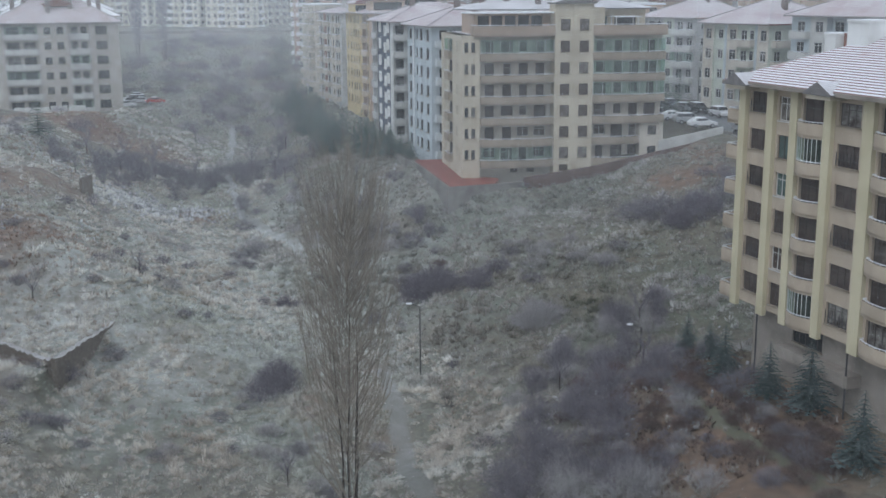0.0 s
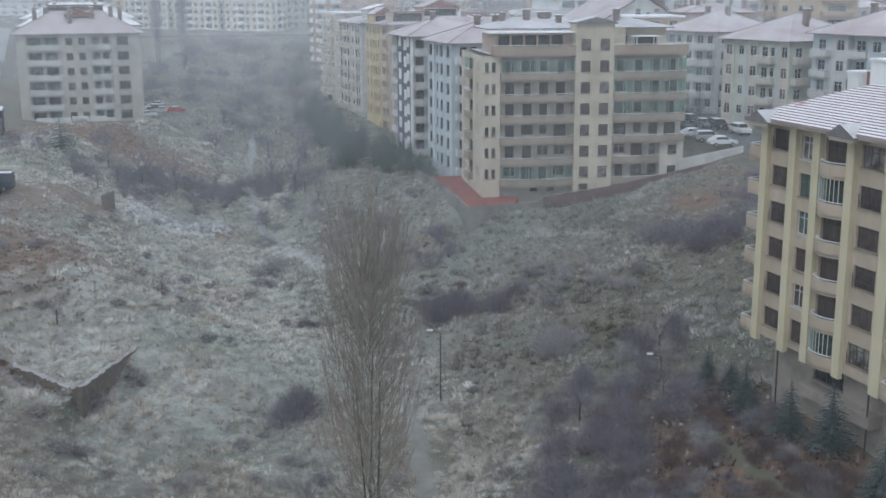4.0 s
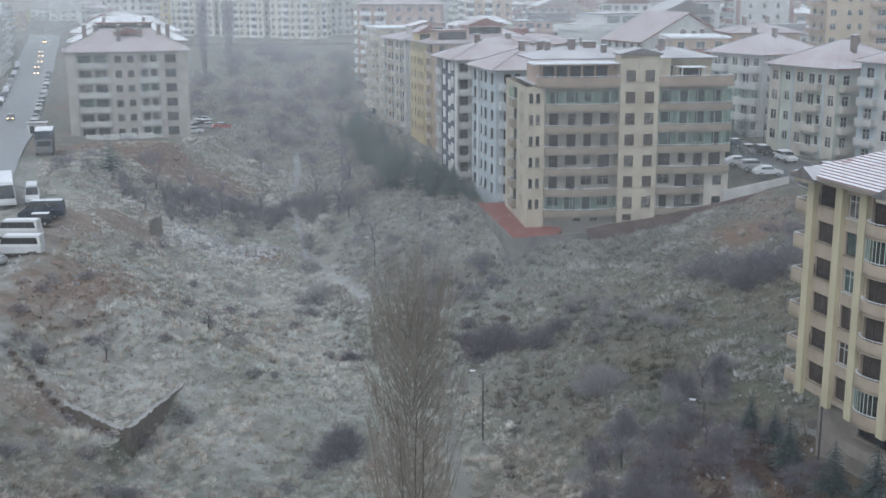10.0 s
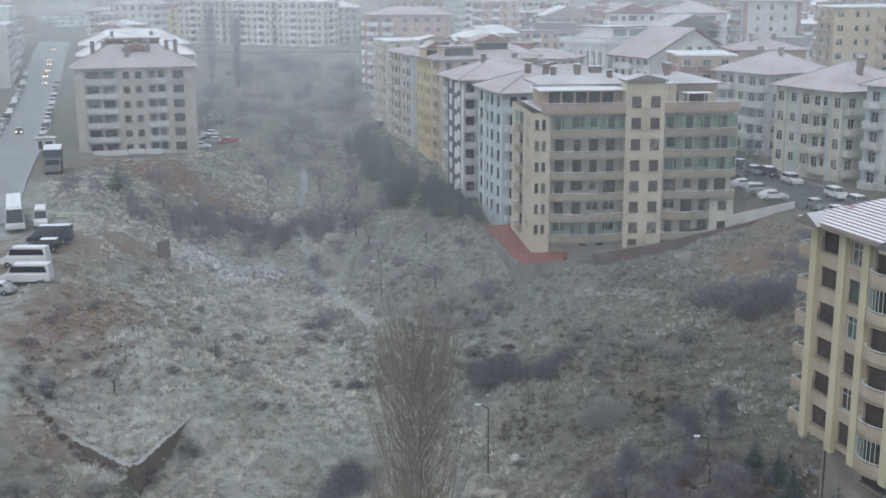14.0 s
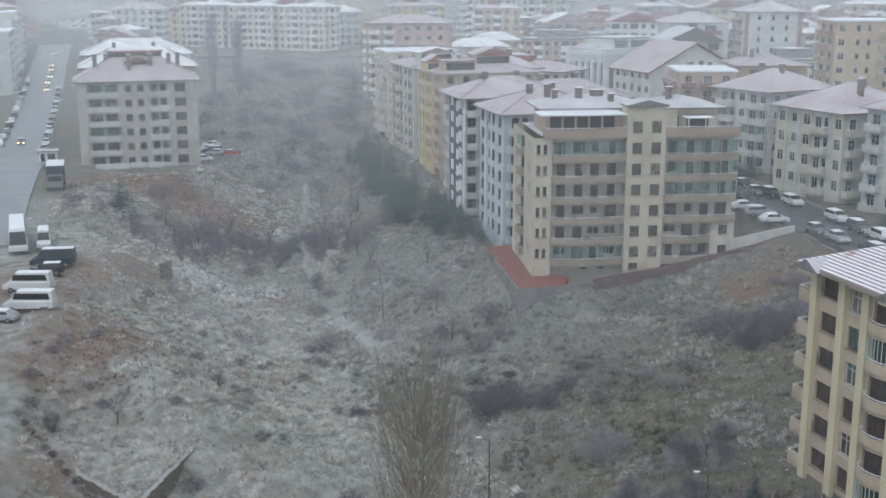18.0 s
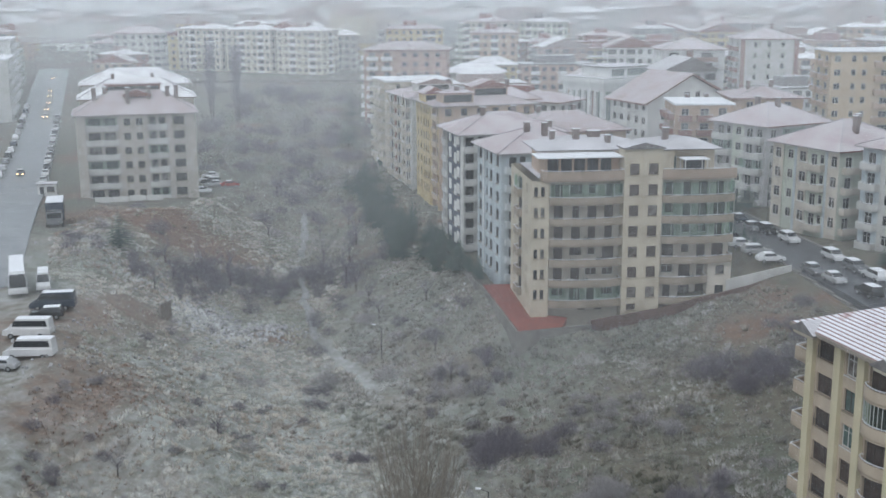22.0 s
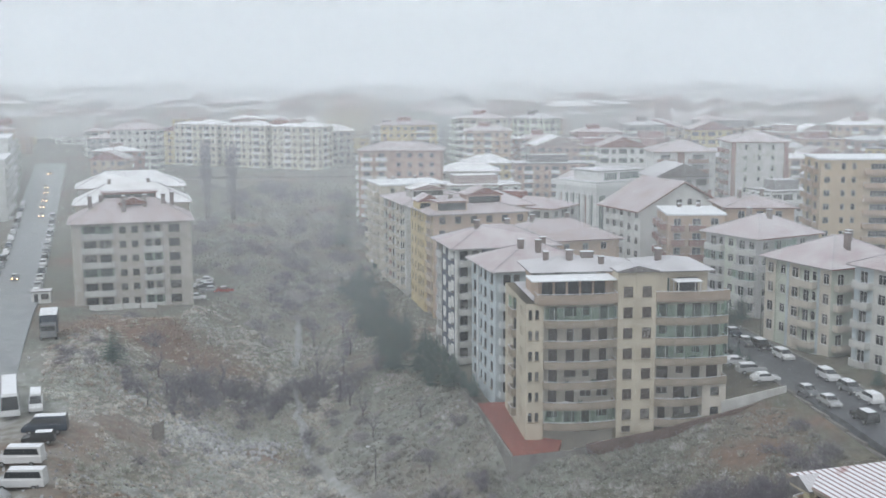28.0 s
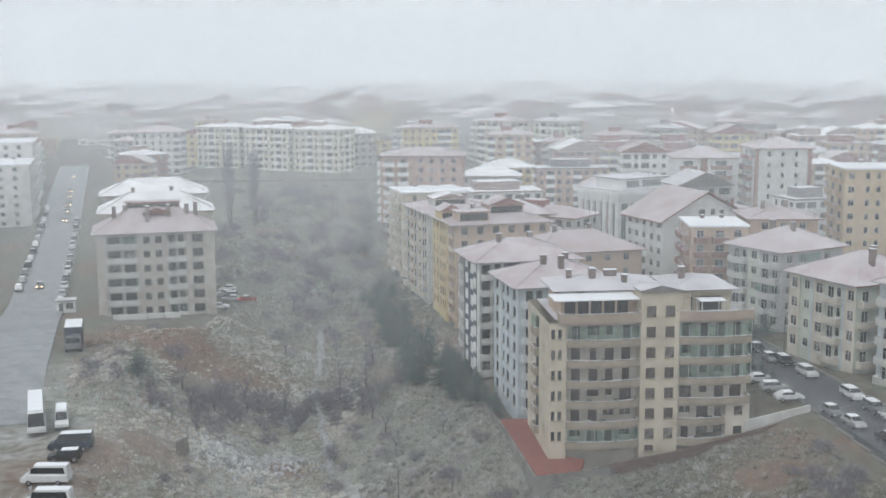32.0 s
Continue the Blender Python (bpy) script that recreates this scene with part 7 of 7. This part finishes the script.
def car_meshes(kind, colour):
    if (kind, colour) in CAR_MESH:
        return CAR_MESH[kind, colour]
    k = CAR_KINDS[kind]
    bm = bmesh.new()
    profile(bm, k["body"], k["w"], k["w"] * 0.97)
    bmesh.ops.bevel(bm, geom=bm.edges[:], offset=0.05, segments=1, affect="EDGES")
    body = mesh_of("body", bm, PAINTS[colour])
    bm = bmesh.new()
    profile(bm, k["cab"], k["w"] * 0.94, k["w"] * 0.80)
    cab = mesh_of("cabin", bm, PAINTS[colour])
    lo, hi = k["cab"][0][1], max(z for _, z in k["cab"])
    bm = bmesh.new()
    xs = [x for x, z in k["cab"] if z > hi - 0.3]
    z0, z1 = lo + (hi - lo) * (0.12 if kind in ("car", "suv") else 0.25), hi - (hi - lo) * 0.16
    a, b = min(xs) - 0.15, max(xs) - (0.0 if kind in ("car", "suv") else 0.4)
    for s in (-1, 1):
        wz = lambda z: s * (k["w"] * (0.94 + (0.80 - 0.94) * (z - lo) / (hi - lo)) / 2 + 0.012)
        v = [bm.verts.new(p) for p in ((a - 0.25, wz(z0), z0), (b + 0.25, wz(z0), z0), (b, wz(z1), z1), (a, wz(z1), z1))]
        bm.faces.new(v)
    glass_side = mesh_of("side_window", bm, "auto_glass")
    bm = bmesh.new()
    (x0, q0), (x1, q1) = k["cab"][0], k["cab"][1]
    pt = lambda t, s, o: (x0 + (x1 - x0) * t - o, s * k["w"] * (0.44 - 0.06 * t), q0 + (q1 - q0) * t + 0.3 * o)
    bm.faces.new([bm.verts.new(p) for p in (pt(.1, -1, .02), pt(.1, 1, .02), pt(.95, 1, .02), pt(.95, -1, .02))])
    screen = mesh_of("windscreen", bm, "auto_glass")
    bm = bmesh.new()
    tube(bm, (0, -0.11, 0), (0, 0.11, 0), k["r"], k["r"], 14)
    tyre = mesh_of("tyre", bm, "rubber")
    bm = bmesh.new()
    tube(bm, (0, -0.125, 0), (0, 0.125, 0), k["r"] * 0.6, k["r"] * 0.6, 10)
    rim = mesh_of("rim", bm, "steel")
    bm = bmesh.new()
    top = [(x, z + 0.03) for x, z in k["cab"] if z > hi - 0.2]
    xs = (top[0][0] + 0.05, top[-1][0] - 0.05)
    box(bm, xs[0], xs[1], -k["w"] * 0.37, k["w"] * 0.37, hi + 0.004, hi + 0.05)
    bmesh.ops.bevel(bm, geom=bm.edges[:], offset=0.02, segments=1, affect="EDGES")
    snow = mesh_of("snow_cap", bm, "snow")
    bm = bmesh.new()
    hz = k["body"][1][1] - 0.22
    box(bm, -0.03, 0.06, -0.17, 0.17, hz, hz + 0.16)
    CAR_MESH[kind, colour] = body, cab, glass_side, screen, tyre, rim, snow, mesh_of("headlight", bm, "lamp_glass"), hz
    return CAR_MESH[kind, colour]


CAR_LABEL = {"car": "parked {} hatchback car with snow on its roof", "suv": "parked {} estate car with snow on its roof", "van": "parked {} minibus with snow on its roof", "bus": "parked {} coach with snow on its roof"}


def vehicle(kind, colour, x, y, heading, z=None, lights="", scale=1.0):
    """heading: degrees of the way its nose points."""
    body, cab, side, screen, tyre, rim, snow, light, hz = car_meshes(kind, colour)
    k = CAR_KINDS[kind]
    zz = (ground_at(x, y) if z is None else z)
    m = Matrix.Translation((x, y, zz)) @ Matrix.Rotation(radians(heading + 180), 4, "Z") @ Matrix.Scale(scale, 4) @ Matrix.Translation((-k["l"] / 2, 0, 0))
    ob = empty(k["word"], m)
    tagged(ob, CAR_LABEL[kind].format(colour) if not lights else "{} car standing on the road with its lights on".format(colour), k["word"], "parked vehicles")
    for me in (body, cab, snow):
        new(me.name.split(".")[0], me).parent = ob
    c = ob.children[1]
    for me in (side, screen):
        new(me.name.split(".")[0], me).parent = c
    for ax in k["axles"]:
        for s in (-1, 1):
            w = new("wheel", tyre)
            w.parent = ob
            w.matrix_basis = Matrix.Translation((ax, s * (k["w"] / 2 - 0.1), k["r"]))
            new("rim", rim).parent = w
    for s in (-1, 1):
        h = new("headlight", light)
        h.parent = ob
        h.matrix_basis = Matrix.Translation((0, s * k["w"] * 0.34, 0))
        if lights == "front":
            bm = bmesh.new()
            box(bm, -0.06, -0.035, s * k["w"] * 0.34 - 0.16, s * k["w"] * 0.34 + 0.16, hz - 0.02, hz + 0.18)
            part("lit_lens", bm, "lit", ob)
        elif lights == "tail":
            bm = bmesh.new()
            box(bm, k["l"] + 0.005, k["l"] + 0.03, s * k["w"] * 0.36 - 0.12, s * k["w"] * 0.36 + 0.12, hz + 0.1, hz + 0.28)
            part("lit_lens", bm, "tail", ob)
    return ob


# along the street across the slope
SZ = 4.02
for kind, colour, x, y, h in (("suv", "white", 24.6, 189.5, -70), ("suv", "white", 29.6, 177.5, -70), ("car", "grey", 25.4, 168.6, -70), ("car", "silver", 27.6, 163.6, -70),
                              ("suv", "grey", 31.6, 170.6, -70), ("suv", "white", 33.4, 165.8, 110), ("suv", "black", 31.0, 156.6, 110), ("car", "grey", 19.6, 198.5, -70), ("suv", "black", 21.8, 196.0, -70),
                              ("car", "white", 20.2, 175.0, 15), ("suv", "silver", 18.6, 179.6, 15), ("car", "white", 16.8, 184.6, 15), ("car", "black", 14.6, 191.0, 15), ("car", "silver", 35.5, 160.5, 110), ("car", "blue", 18.0, 205.5, -70)):
    vehicle(kind, colour, x, y, h, SZ if in_street(np.array([x]), np.array([y]))[0] > 0.5 else None)
# the lot beside the wide road
for kind, colour, x, y, h in (("bus", "white", -91.0, 156.5, -60), ("van", "white", -87.0, 156.8, -62), ("van", "blue", -80.6, 147.6, 197), ("suv", "black", -79.4, 143.6, 197),
                              ("van", "white", -77.3, 134.8, 190), ("van", "white", -73.1, 127.6, 190), ("car", "silver", -74.8, 123.6, 186)):
    vehicle(kind, colour, x, y, h, scale=1.1 if kind == "bus" else 1.0)
# behind the beige block
for kind, colour, x, y, h, li in (("car", "white", -101.5, 262, 200, ""), ("car", "silver", -97.5, 256, 200, ""), ("car", "red", -93.6, 256.0, 20, "tail"), ("car", "white", -97.0, 247, 15, ""), ("suv", "black", -99.5, 259, 200, ""), ("car", "white", -103, 268, 200, "")):
    vehicle(kind, colour, x, y, h, -0.75 if y > 240 else None, li)


def road_z(y, across=0.0):
    c = Vector((-97, 154)).lerp(Vector((-258, 485)), (y - 154) / 331)
    return float(smooth_land(c.x, c.y)) + 0.32


def on_road(kind, colour, y, across, heading, lights=""):
    c = Vector((-97, 154)).lerp(Vector((-258, 485)), (y - 154) / 331)
    n = Vector((0.899, 0.437))
    p = c + n * across
    vehicle(kind, colour, p.x, p.y, heading, road_z(y), lights)


on_road("car", "grey", 264, -0.5, -64, "front")
for y, a in ((356, 1.5), (371, 1.2), (384, 1.6), (400, 1.4), (412, 1.0), (448, 1.0)):
    on_road("car", "white", y, a, -64, "front")
shades = ("white", "silver", "grey", "black", "white", "blue")
for i in range(13):
    on_road("suv" if i % 3 == 0 else "car", shades[i % 6], 262 + i * 9.5, -5.3, 116)
for i in range(13):
    on_road("suv" if i % 4 == 0 else "car", shades[(i * 5 + 2) % 6], 244 + i * 9.0, 5.4, -64)


def box_truck(x, y, heading):
    z = ground_at(x, y) + 0.05
    ob = empty("truck", Matrix.Translation((x, y, z)) @ Matrix.Rotation(radians(heading), 4, "Z") @ Matrix.Scale(1.35, 4))
    tagged(ob, "dark box truck with snow on its roof by the road", "truck")
    for name, dims, mat in (("cargo_box", (-2.2, 3.2, -1.2, 1.2, 0.9, 3.3), PAINTS["blue"]), ("cab", (-4.1, -2.3, -1.05, 1.05, 0.6, 2.4), PAINTS["grey"]), ("windscreen", (-4.13, -4.102, -0.9, 0.9, 1.5, 2.2), "auto_glass"),
                            ("snow_cap", (-2.15, 3.15, -1.15, 1.15, 3.304, 3.4), "snow"), ("chassis", (-4.0, 3.1, -0.5, 0.5, 0.5, 0.9), "metal")):
        bm = bmesh.new()
        box(bm, *dims)
        if name in ("cab", "cargo_box"):
            bmesh.ops.bevel(bm, geom=bm.edges[:], offset=0.08, segments=2, affect="EDGES")
        part(name, bm, mat, ob)
    for ax in (-3.2, 1.8):
        for s in (-1, 1):
            bm = bmesh.new()
            tube(bm, (ax, s * 0.85, 0.45), (ax, s * 1.15, 0.45), 0.45, 0.45, 14)
            part("wheel", bm, "rubber", ob)


box_truck(-108.0, 200.5, 116)


def barrier(x, y, angle):
    ob = empty("barrier", Matrix.Translation((x, y, ground_at(x, y))) @ Matrix.Rotation(radians(angle), 4, "Z"))
    tagged(ob, "white sheet barrier panel along the yard edge", "barrier", "yard barriers")
    bm = bmesh.new()
    box(bm, -1.7, 1.7, -0.06, 0.06, 0.15, 1.35)
    bmesh.ops.bevel(bm, geom=bm.edges[:], offset=0.03, segments=1, affect="EDGES")
    part("panel", bm, "frame", ob)
    for s in (-1.5, 1.5):
        bm = bmesh.new()
        tube(bm, (s, 0.1, -0.2), (s, 0.1, 1.3), 0.05, 0.05, 6)
        part("post", bm, "metal", ob)


for i in range(4):
    barrier(-113.5 + 3.45 * i, 231.5 + 1.15 * i, 18)


def kiosk(x, y):
    z = ground_at(x, y)
    ob = empty("kiosk", Matrix.Translation((x, y, z)) @ Matrix.Rotation(radians(25), 4, "Z"))
    tagged(ob, "small white kiosk with a flat dark roof", "kiosk")
    bm = bmesh.new()
    facade(bm, (0, 0, 0), (1, 0, 0), 4.0, -0.5, 2.6, [(0.5, 1.4, 0.05, 2.1), (2.0, 3.6, 0.9, 2.1)])
    facade(bm, (4, 0, 0), (0, 1, 0), 3.0, -0.5, 2.6, [])
    facade(bm, (0, 3, 0), (0, -1, 0), 3.0, -0.5, 2.6, [])
    facade(bm, (4, 3, 0), (-1, 0, 0), 4.0, -0.5, 2.6, [])
    part("wall", bm, "white", ob)
    window(ob, (0, 0, 0), (1, 0, 0), 0.5, 0.05, 0.9, 2.05, "frame_dark", sill=False)
    window(ob, (0, 0, 0), (1, 0, 0), 2.0, 0.9, 1.6, 1.2, "frame_dark")
    slab(ob, "roof", [(-0.3, -0.5), (4.3, -0.5), (4.3, 3.3), (-0.3, 3.3)], 2.604, 2.8, "roof_grey")


kiosk(-131.5, 236.5)
for i, (x, y) in enumerate(((-64.5, 297), (-68.2, 300))):
    ob = empty("bus_shelter", Matrix.Translation((x, y, ground_at(x, y))) @ Matrix.Rotation(radians(20), 4, "Z"))
    tagged(ob, "small shelter with a snowy flat roof", "shelter", "shelters")
    for px, py in ((0, 0), (3, 0), (0, 2), (3, 2)):
        slab(ob, "post", [(px - .06, py - .06), (px + .06, py - .06), (px + .06, py + .06), (px - .06, py + .06)], -0.3, 2.4, "frame")
    slab(ob, "back_panel", [(0.1, 1.9), (2.9, 1.9), (2.9, 1.96), (0.1, 1.96)], 0.3, 2.3, "glass_green")
    slab(ob, "roof", [(-0.3, -0.3), (3.3, -0.3), (3.3, 2.3), (-0.3, 2.3)], 2.404, 2.6, "snow")

# kerbs along the street
for side in (-1, 1):
    a, b = Vector((45, 125.4)), Vector((-34, 351))
    u = (b - a).normalized()
    n = Vector((u.y, -u.x))
    for i in range(48):
        c = a + u * (i * 4.9 + 2.0) + n * side * 5.45
        bm = bmesh.new()
        box(bm, -2.42, 2.42, -0.22, 0.22, -0.6, 0.27)
        ob = new("kerb", mesh_of("kerb", bm, "concrete")) if i == 0 and side == -1 else new("kerb", KERB)
        KERB = ob.data
        ob.matrix_world = Matrix.Translation((c.x, c.y, float(smooth_land(c.x, c.y)))) @ Matrix.Rotation(math.atan2(u.y, u.x), 4, "Z")
        if i == 0 and side == -1:
            first_kerb = tagged(ob, "pale concrete kerb along the street", "kerb", kind="structure")
        else:
            ob.parent = first_kerb
            ob.matrix_parent_inverse = first_kerb.matrix_world.inverted()


# ---- the town beyond, fading into the fog ----
TOWN = {}


def house_form(bm, w, d, h, form):
    """The roof of a plain block: hipped, hipped with a lift housing, gabled or flat."""
    if form == 0:
        hip_roof(bm, -0.9, w + 0.9, -0.9, d + 0.9, h + 0.003, 2.7)
    elif form == 1:
        hip_roof(bm, -0.7, w + 0.7, -0.7, d + 0.7, h + 0.003, 2.0)
        box(bm, w * 0.3, w * 0.55, d * 0.3, d * 0.6, h + 0.5, h + 3.4)
    elif form == 2:
        gable_roof(bm, -0.8, w + 0.8, -0.7, d + 0.7, h + 0.003, 3.2)
    else:
        box(bm, -0.4, w + 0.4, -0.4, d + 0.4, h + 0.003, h + 0.4)
        box(bm, w * 0.2, w * 0.75, d * 0.25, d * 0.75, h + 0.4, h + 2.9)


def town_house(x, y, w, d, floors, angle, wall, roof, seed):
    """A plain distant block: walls, roof, and its windows and balconies in rows."""
    z = float(smooth_land(x, y))
    h = floors * 2.95
    key = (round(w), round(d), floors, wall, roof, seed % 4)
    if key not in TOWN:
        bm = bmesh.new()
        box(bm, 0, w, 0, d, -4, h)
        a = mesh_of("wall", bm, wall)
        bm = bmesh.new()
        house_form(bm, w, d, h, seed % 4)
        b = mesh_of("roof", bm, roof)
        bm, rails = bmesh.new(), bmesh.new()
        n = max(3, int(w / 3.0))
        bays = {(seed + 1) % n, (seed * 2 + 3) % n}
        for k in range(floors):
            z0 = k * 2.95
            for i in range(n):
                s = w * (i + 0.5) / n
                if i in bays:
                    box(bm, s - 1.3, s + 1.3, -0.06, 0.05, z0 + 0.1, z0 + 2.4)
                    box(rails, s - 1.45, s + 1.45, -1.2, 0.05, z0 - 0.15, z0 + 0.85)
                else:
                    box(bm, s - 0.65, s + 0.65, -0.06, 0.05, z0 + 0.9, z0 + 2.3)
            for i in range(3):
                s = d * (i + 0.5) / 3
                for x0, sg in ((0, -1), (w, 1)):
                    if i == 1:
                        box(bm, x0 - 0.06, x0 + 0.06, s - 1.3, s + 1.3, z0 + 0.1, z0 + 2.4)
                        box(rails, min(x0, x0 + 1.1 * sg), max(x0, x0 + 1.1 * sg), s - 1.4, s + 1.4, z0 - 0.15, z0 + 0.85)
                    else:
                        box(bm, x0 - 0.06, x0 + 0.06, s - 0.65, s + 0.65, z0 + 0.9, z0 + 2.3)
        TOWN[key] = a, b, mesh_of("windows", bm, "glass_hazed"), mesh_of("balconies", rails, "white" if seed % 2 else wall)
    ob = empty("town_house", Matrix.Translation((x, y, z)) @ Matrix.Rotation(radians(angle), 4, "Z"))
    tagged(ob, "distant block of flats with a snowy roof, faded by fog", "building", "blocks of the town")
    for me in TOWN[key]:
        o = new(me.name.split(".")[0], me)
        o.parent = ob
        if o.name.startswith(("windows", "balconies")):
            o["kind"] = "stuff"
    return ob


rand = random.Random(21)
walls = ("cream_pale", "white", "grey_pale", "tan", "orange", "greenish", "grey", "beige_grey", "salmon", "white", "brick_red", "grey_pale", "ochre")
taken = [(-110, 240), (-125, 268), (-140, 297), (-178, 275), (-60, 300), (-55, 270), (-35, 255), (-15, 250), (-10, 278), (12, 245), (25, 252), (12, 270), (-12, 318), (50, 283), (35, 345), (15, 352), (-77, 367), (-55, 370), (-200, 360), (-217, 395), (-237, 432), (-205, 372), (-225, 405), (35, 195), (28, 225), (45, 180), (165, 570)]
beyond = []
y = 285.0
while y < 900:
    turn = rand.choice((12, 20, 26, 8, 16))
    x = -0.66 * y - 10
    while x < 0.46 * y + 30:
        w, dd = rand.choice((13, 15, 17, 20, 24)), rand.choice((11, 12, 14))
        px, py = x, y + rand.uniform(-4, 4)
        x += w + rand.choice((3, 4, 6, 9, 14))
        if any(math.hypot(px + 8 - tx, py + 7 - ty) < 21 for tx, ty in taken):
            continue
        across = (px + 97) * 0.899 + (py - 154) * 0.437
        if abs(across + 6) < 20 and py < 560:
            continue
        d = px - float(gully(py))
        if py < 468 and -96 < d < 26:
            continue
        if py < 400 and -12 < across < 60 and d < 0:
            continue
        fl = rand.choice((4, 5, 5, 6, 6, 7)) if py < 600 else rand.choice((4, 5, 5, 6))
        spec = (px, py, w, dd, fl, turn + rand.choice((0, 0, 0, -45, 4)), rand.choice(walls), rand.choice(("roof", "roof_red", "roof_white", "roof_grey", "roof_white", "roof")), rand.randrange(8))
        if py < 520:
            town_house(*spec)
        else:
            beyond.append(spec)
    y += 24 + (y - 285) * 0.012


def far_rows(name, mat, label, make, keep):
    """Houses too far off to tell apart, as one sheet of pieces."""
    verts, faces = [], []
    for spec in beyond:
        if not keep(spec):
            continue
        bm = bmesh.new()
        make(bm, spec)
        bm.verts.index_update()
        m = Matrix.Translation((spec[0], spec[1], float(smooth_land(spec[0], spec[1])))) @ Matrix.Rotation(radians(spec[5]), 4, "Z")
        k = len(verts)
        verts += [tuple(m @ v.co) for v in bm.verts]
        faces += [[v.index + k for v in f.verts] for f in bm.faces]
        bm.free()
    me = bpy.data.meshes.new(name)
    me.from_pydata(verts, [], faces)
    me.materials.append(M[mat])
    tagged(new(name, me), label, "buildings", kind="stuff")


def far_walls(bm, s):
    box(bm, 0, s[2], 0, s[3], -4, s[4] * 2.95)


def far_roofs(bm, s):
    house_form(bm, s[2], s[3], s[4] * 2.95, s[8] % 4)


def far_windows(bm, s):
    for k in range(s[4]):
        for i in range(4):
            x = s[2] * (i + 0.5) / 4
            box(bm, x - 0.9, x + 0.9, -0.08, 0.1, k * 2.95 + 0.9, k * 2.95 + 2.2)


for wall in sorted(set(walls)):
    far_rows("far_house_walls", wall, "plaster walls of far houses in fog", far_walls, lambda q: q[6] == wall)
for roof in ("roof", "roof_red", "roof_white", "roof_grey"):
    far_rows("far_house_roofs", roof, "snowy roofs of far houses in fog", far_roofs, lambda q: q[7] == roof)
far_rows("far_house_windows", "glass_hazed", "rows of windows of far houses", far_windows, lambda q: q[1] < 660)

# the embankment wall that crosses the head of the valley
ring_wall("embankment_wall", [(-186, 440), (-154.8, 445.2), (-104, 452.5)], (9.4, 9.4, 9.6), (0, 0, 0), 1.2, "concrete", "long low grey embankment wall across the valley", "wall")
for i in range(3):
    town_house(-200 + 24 * i, 487 - 5 * i, 22, 14, 6, -14, "cream_pale", "roof_white", 1)
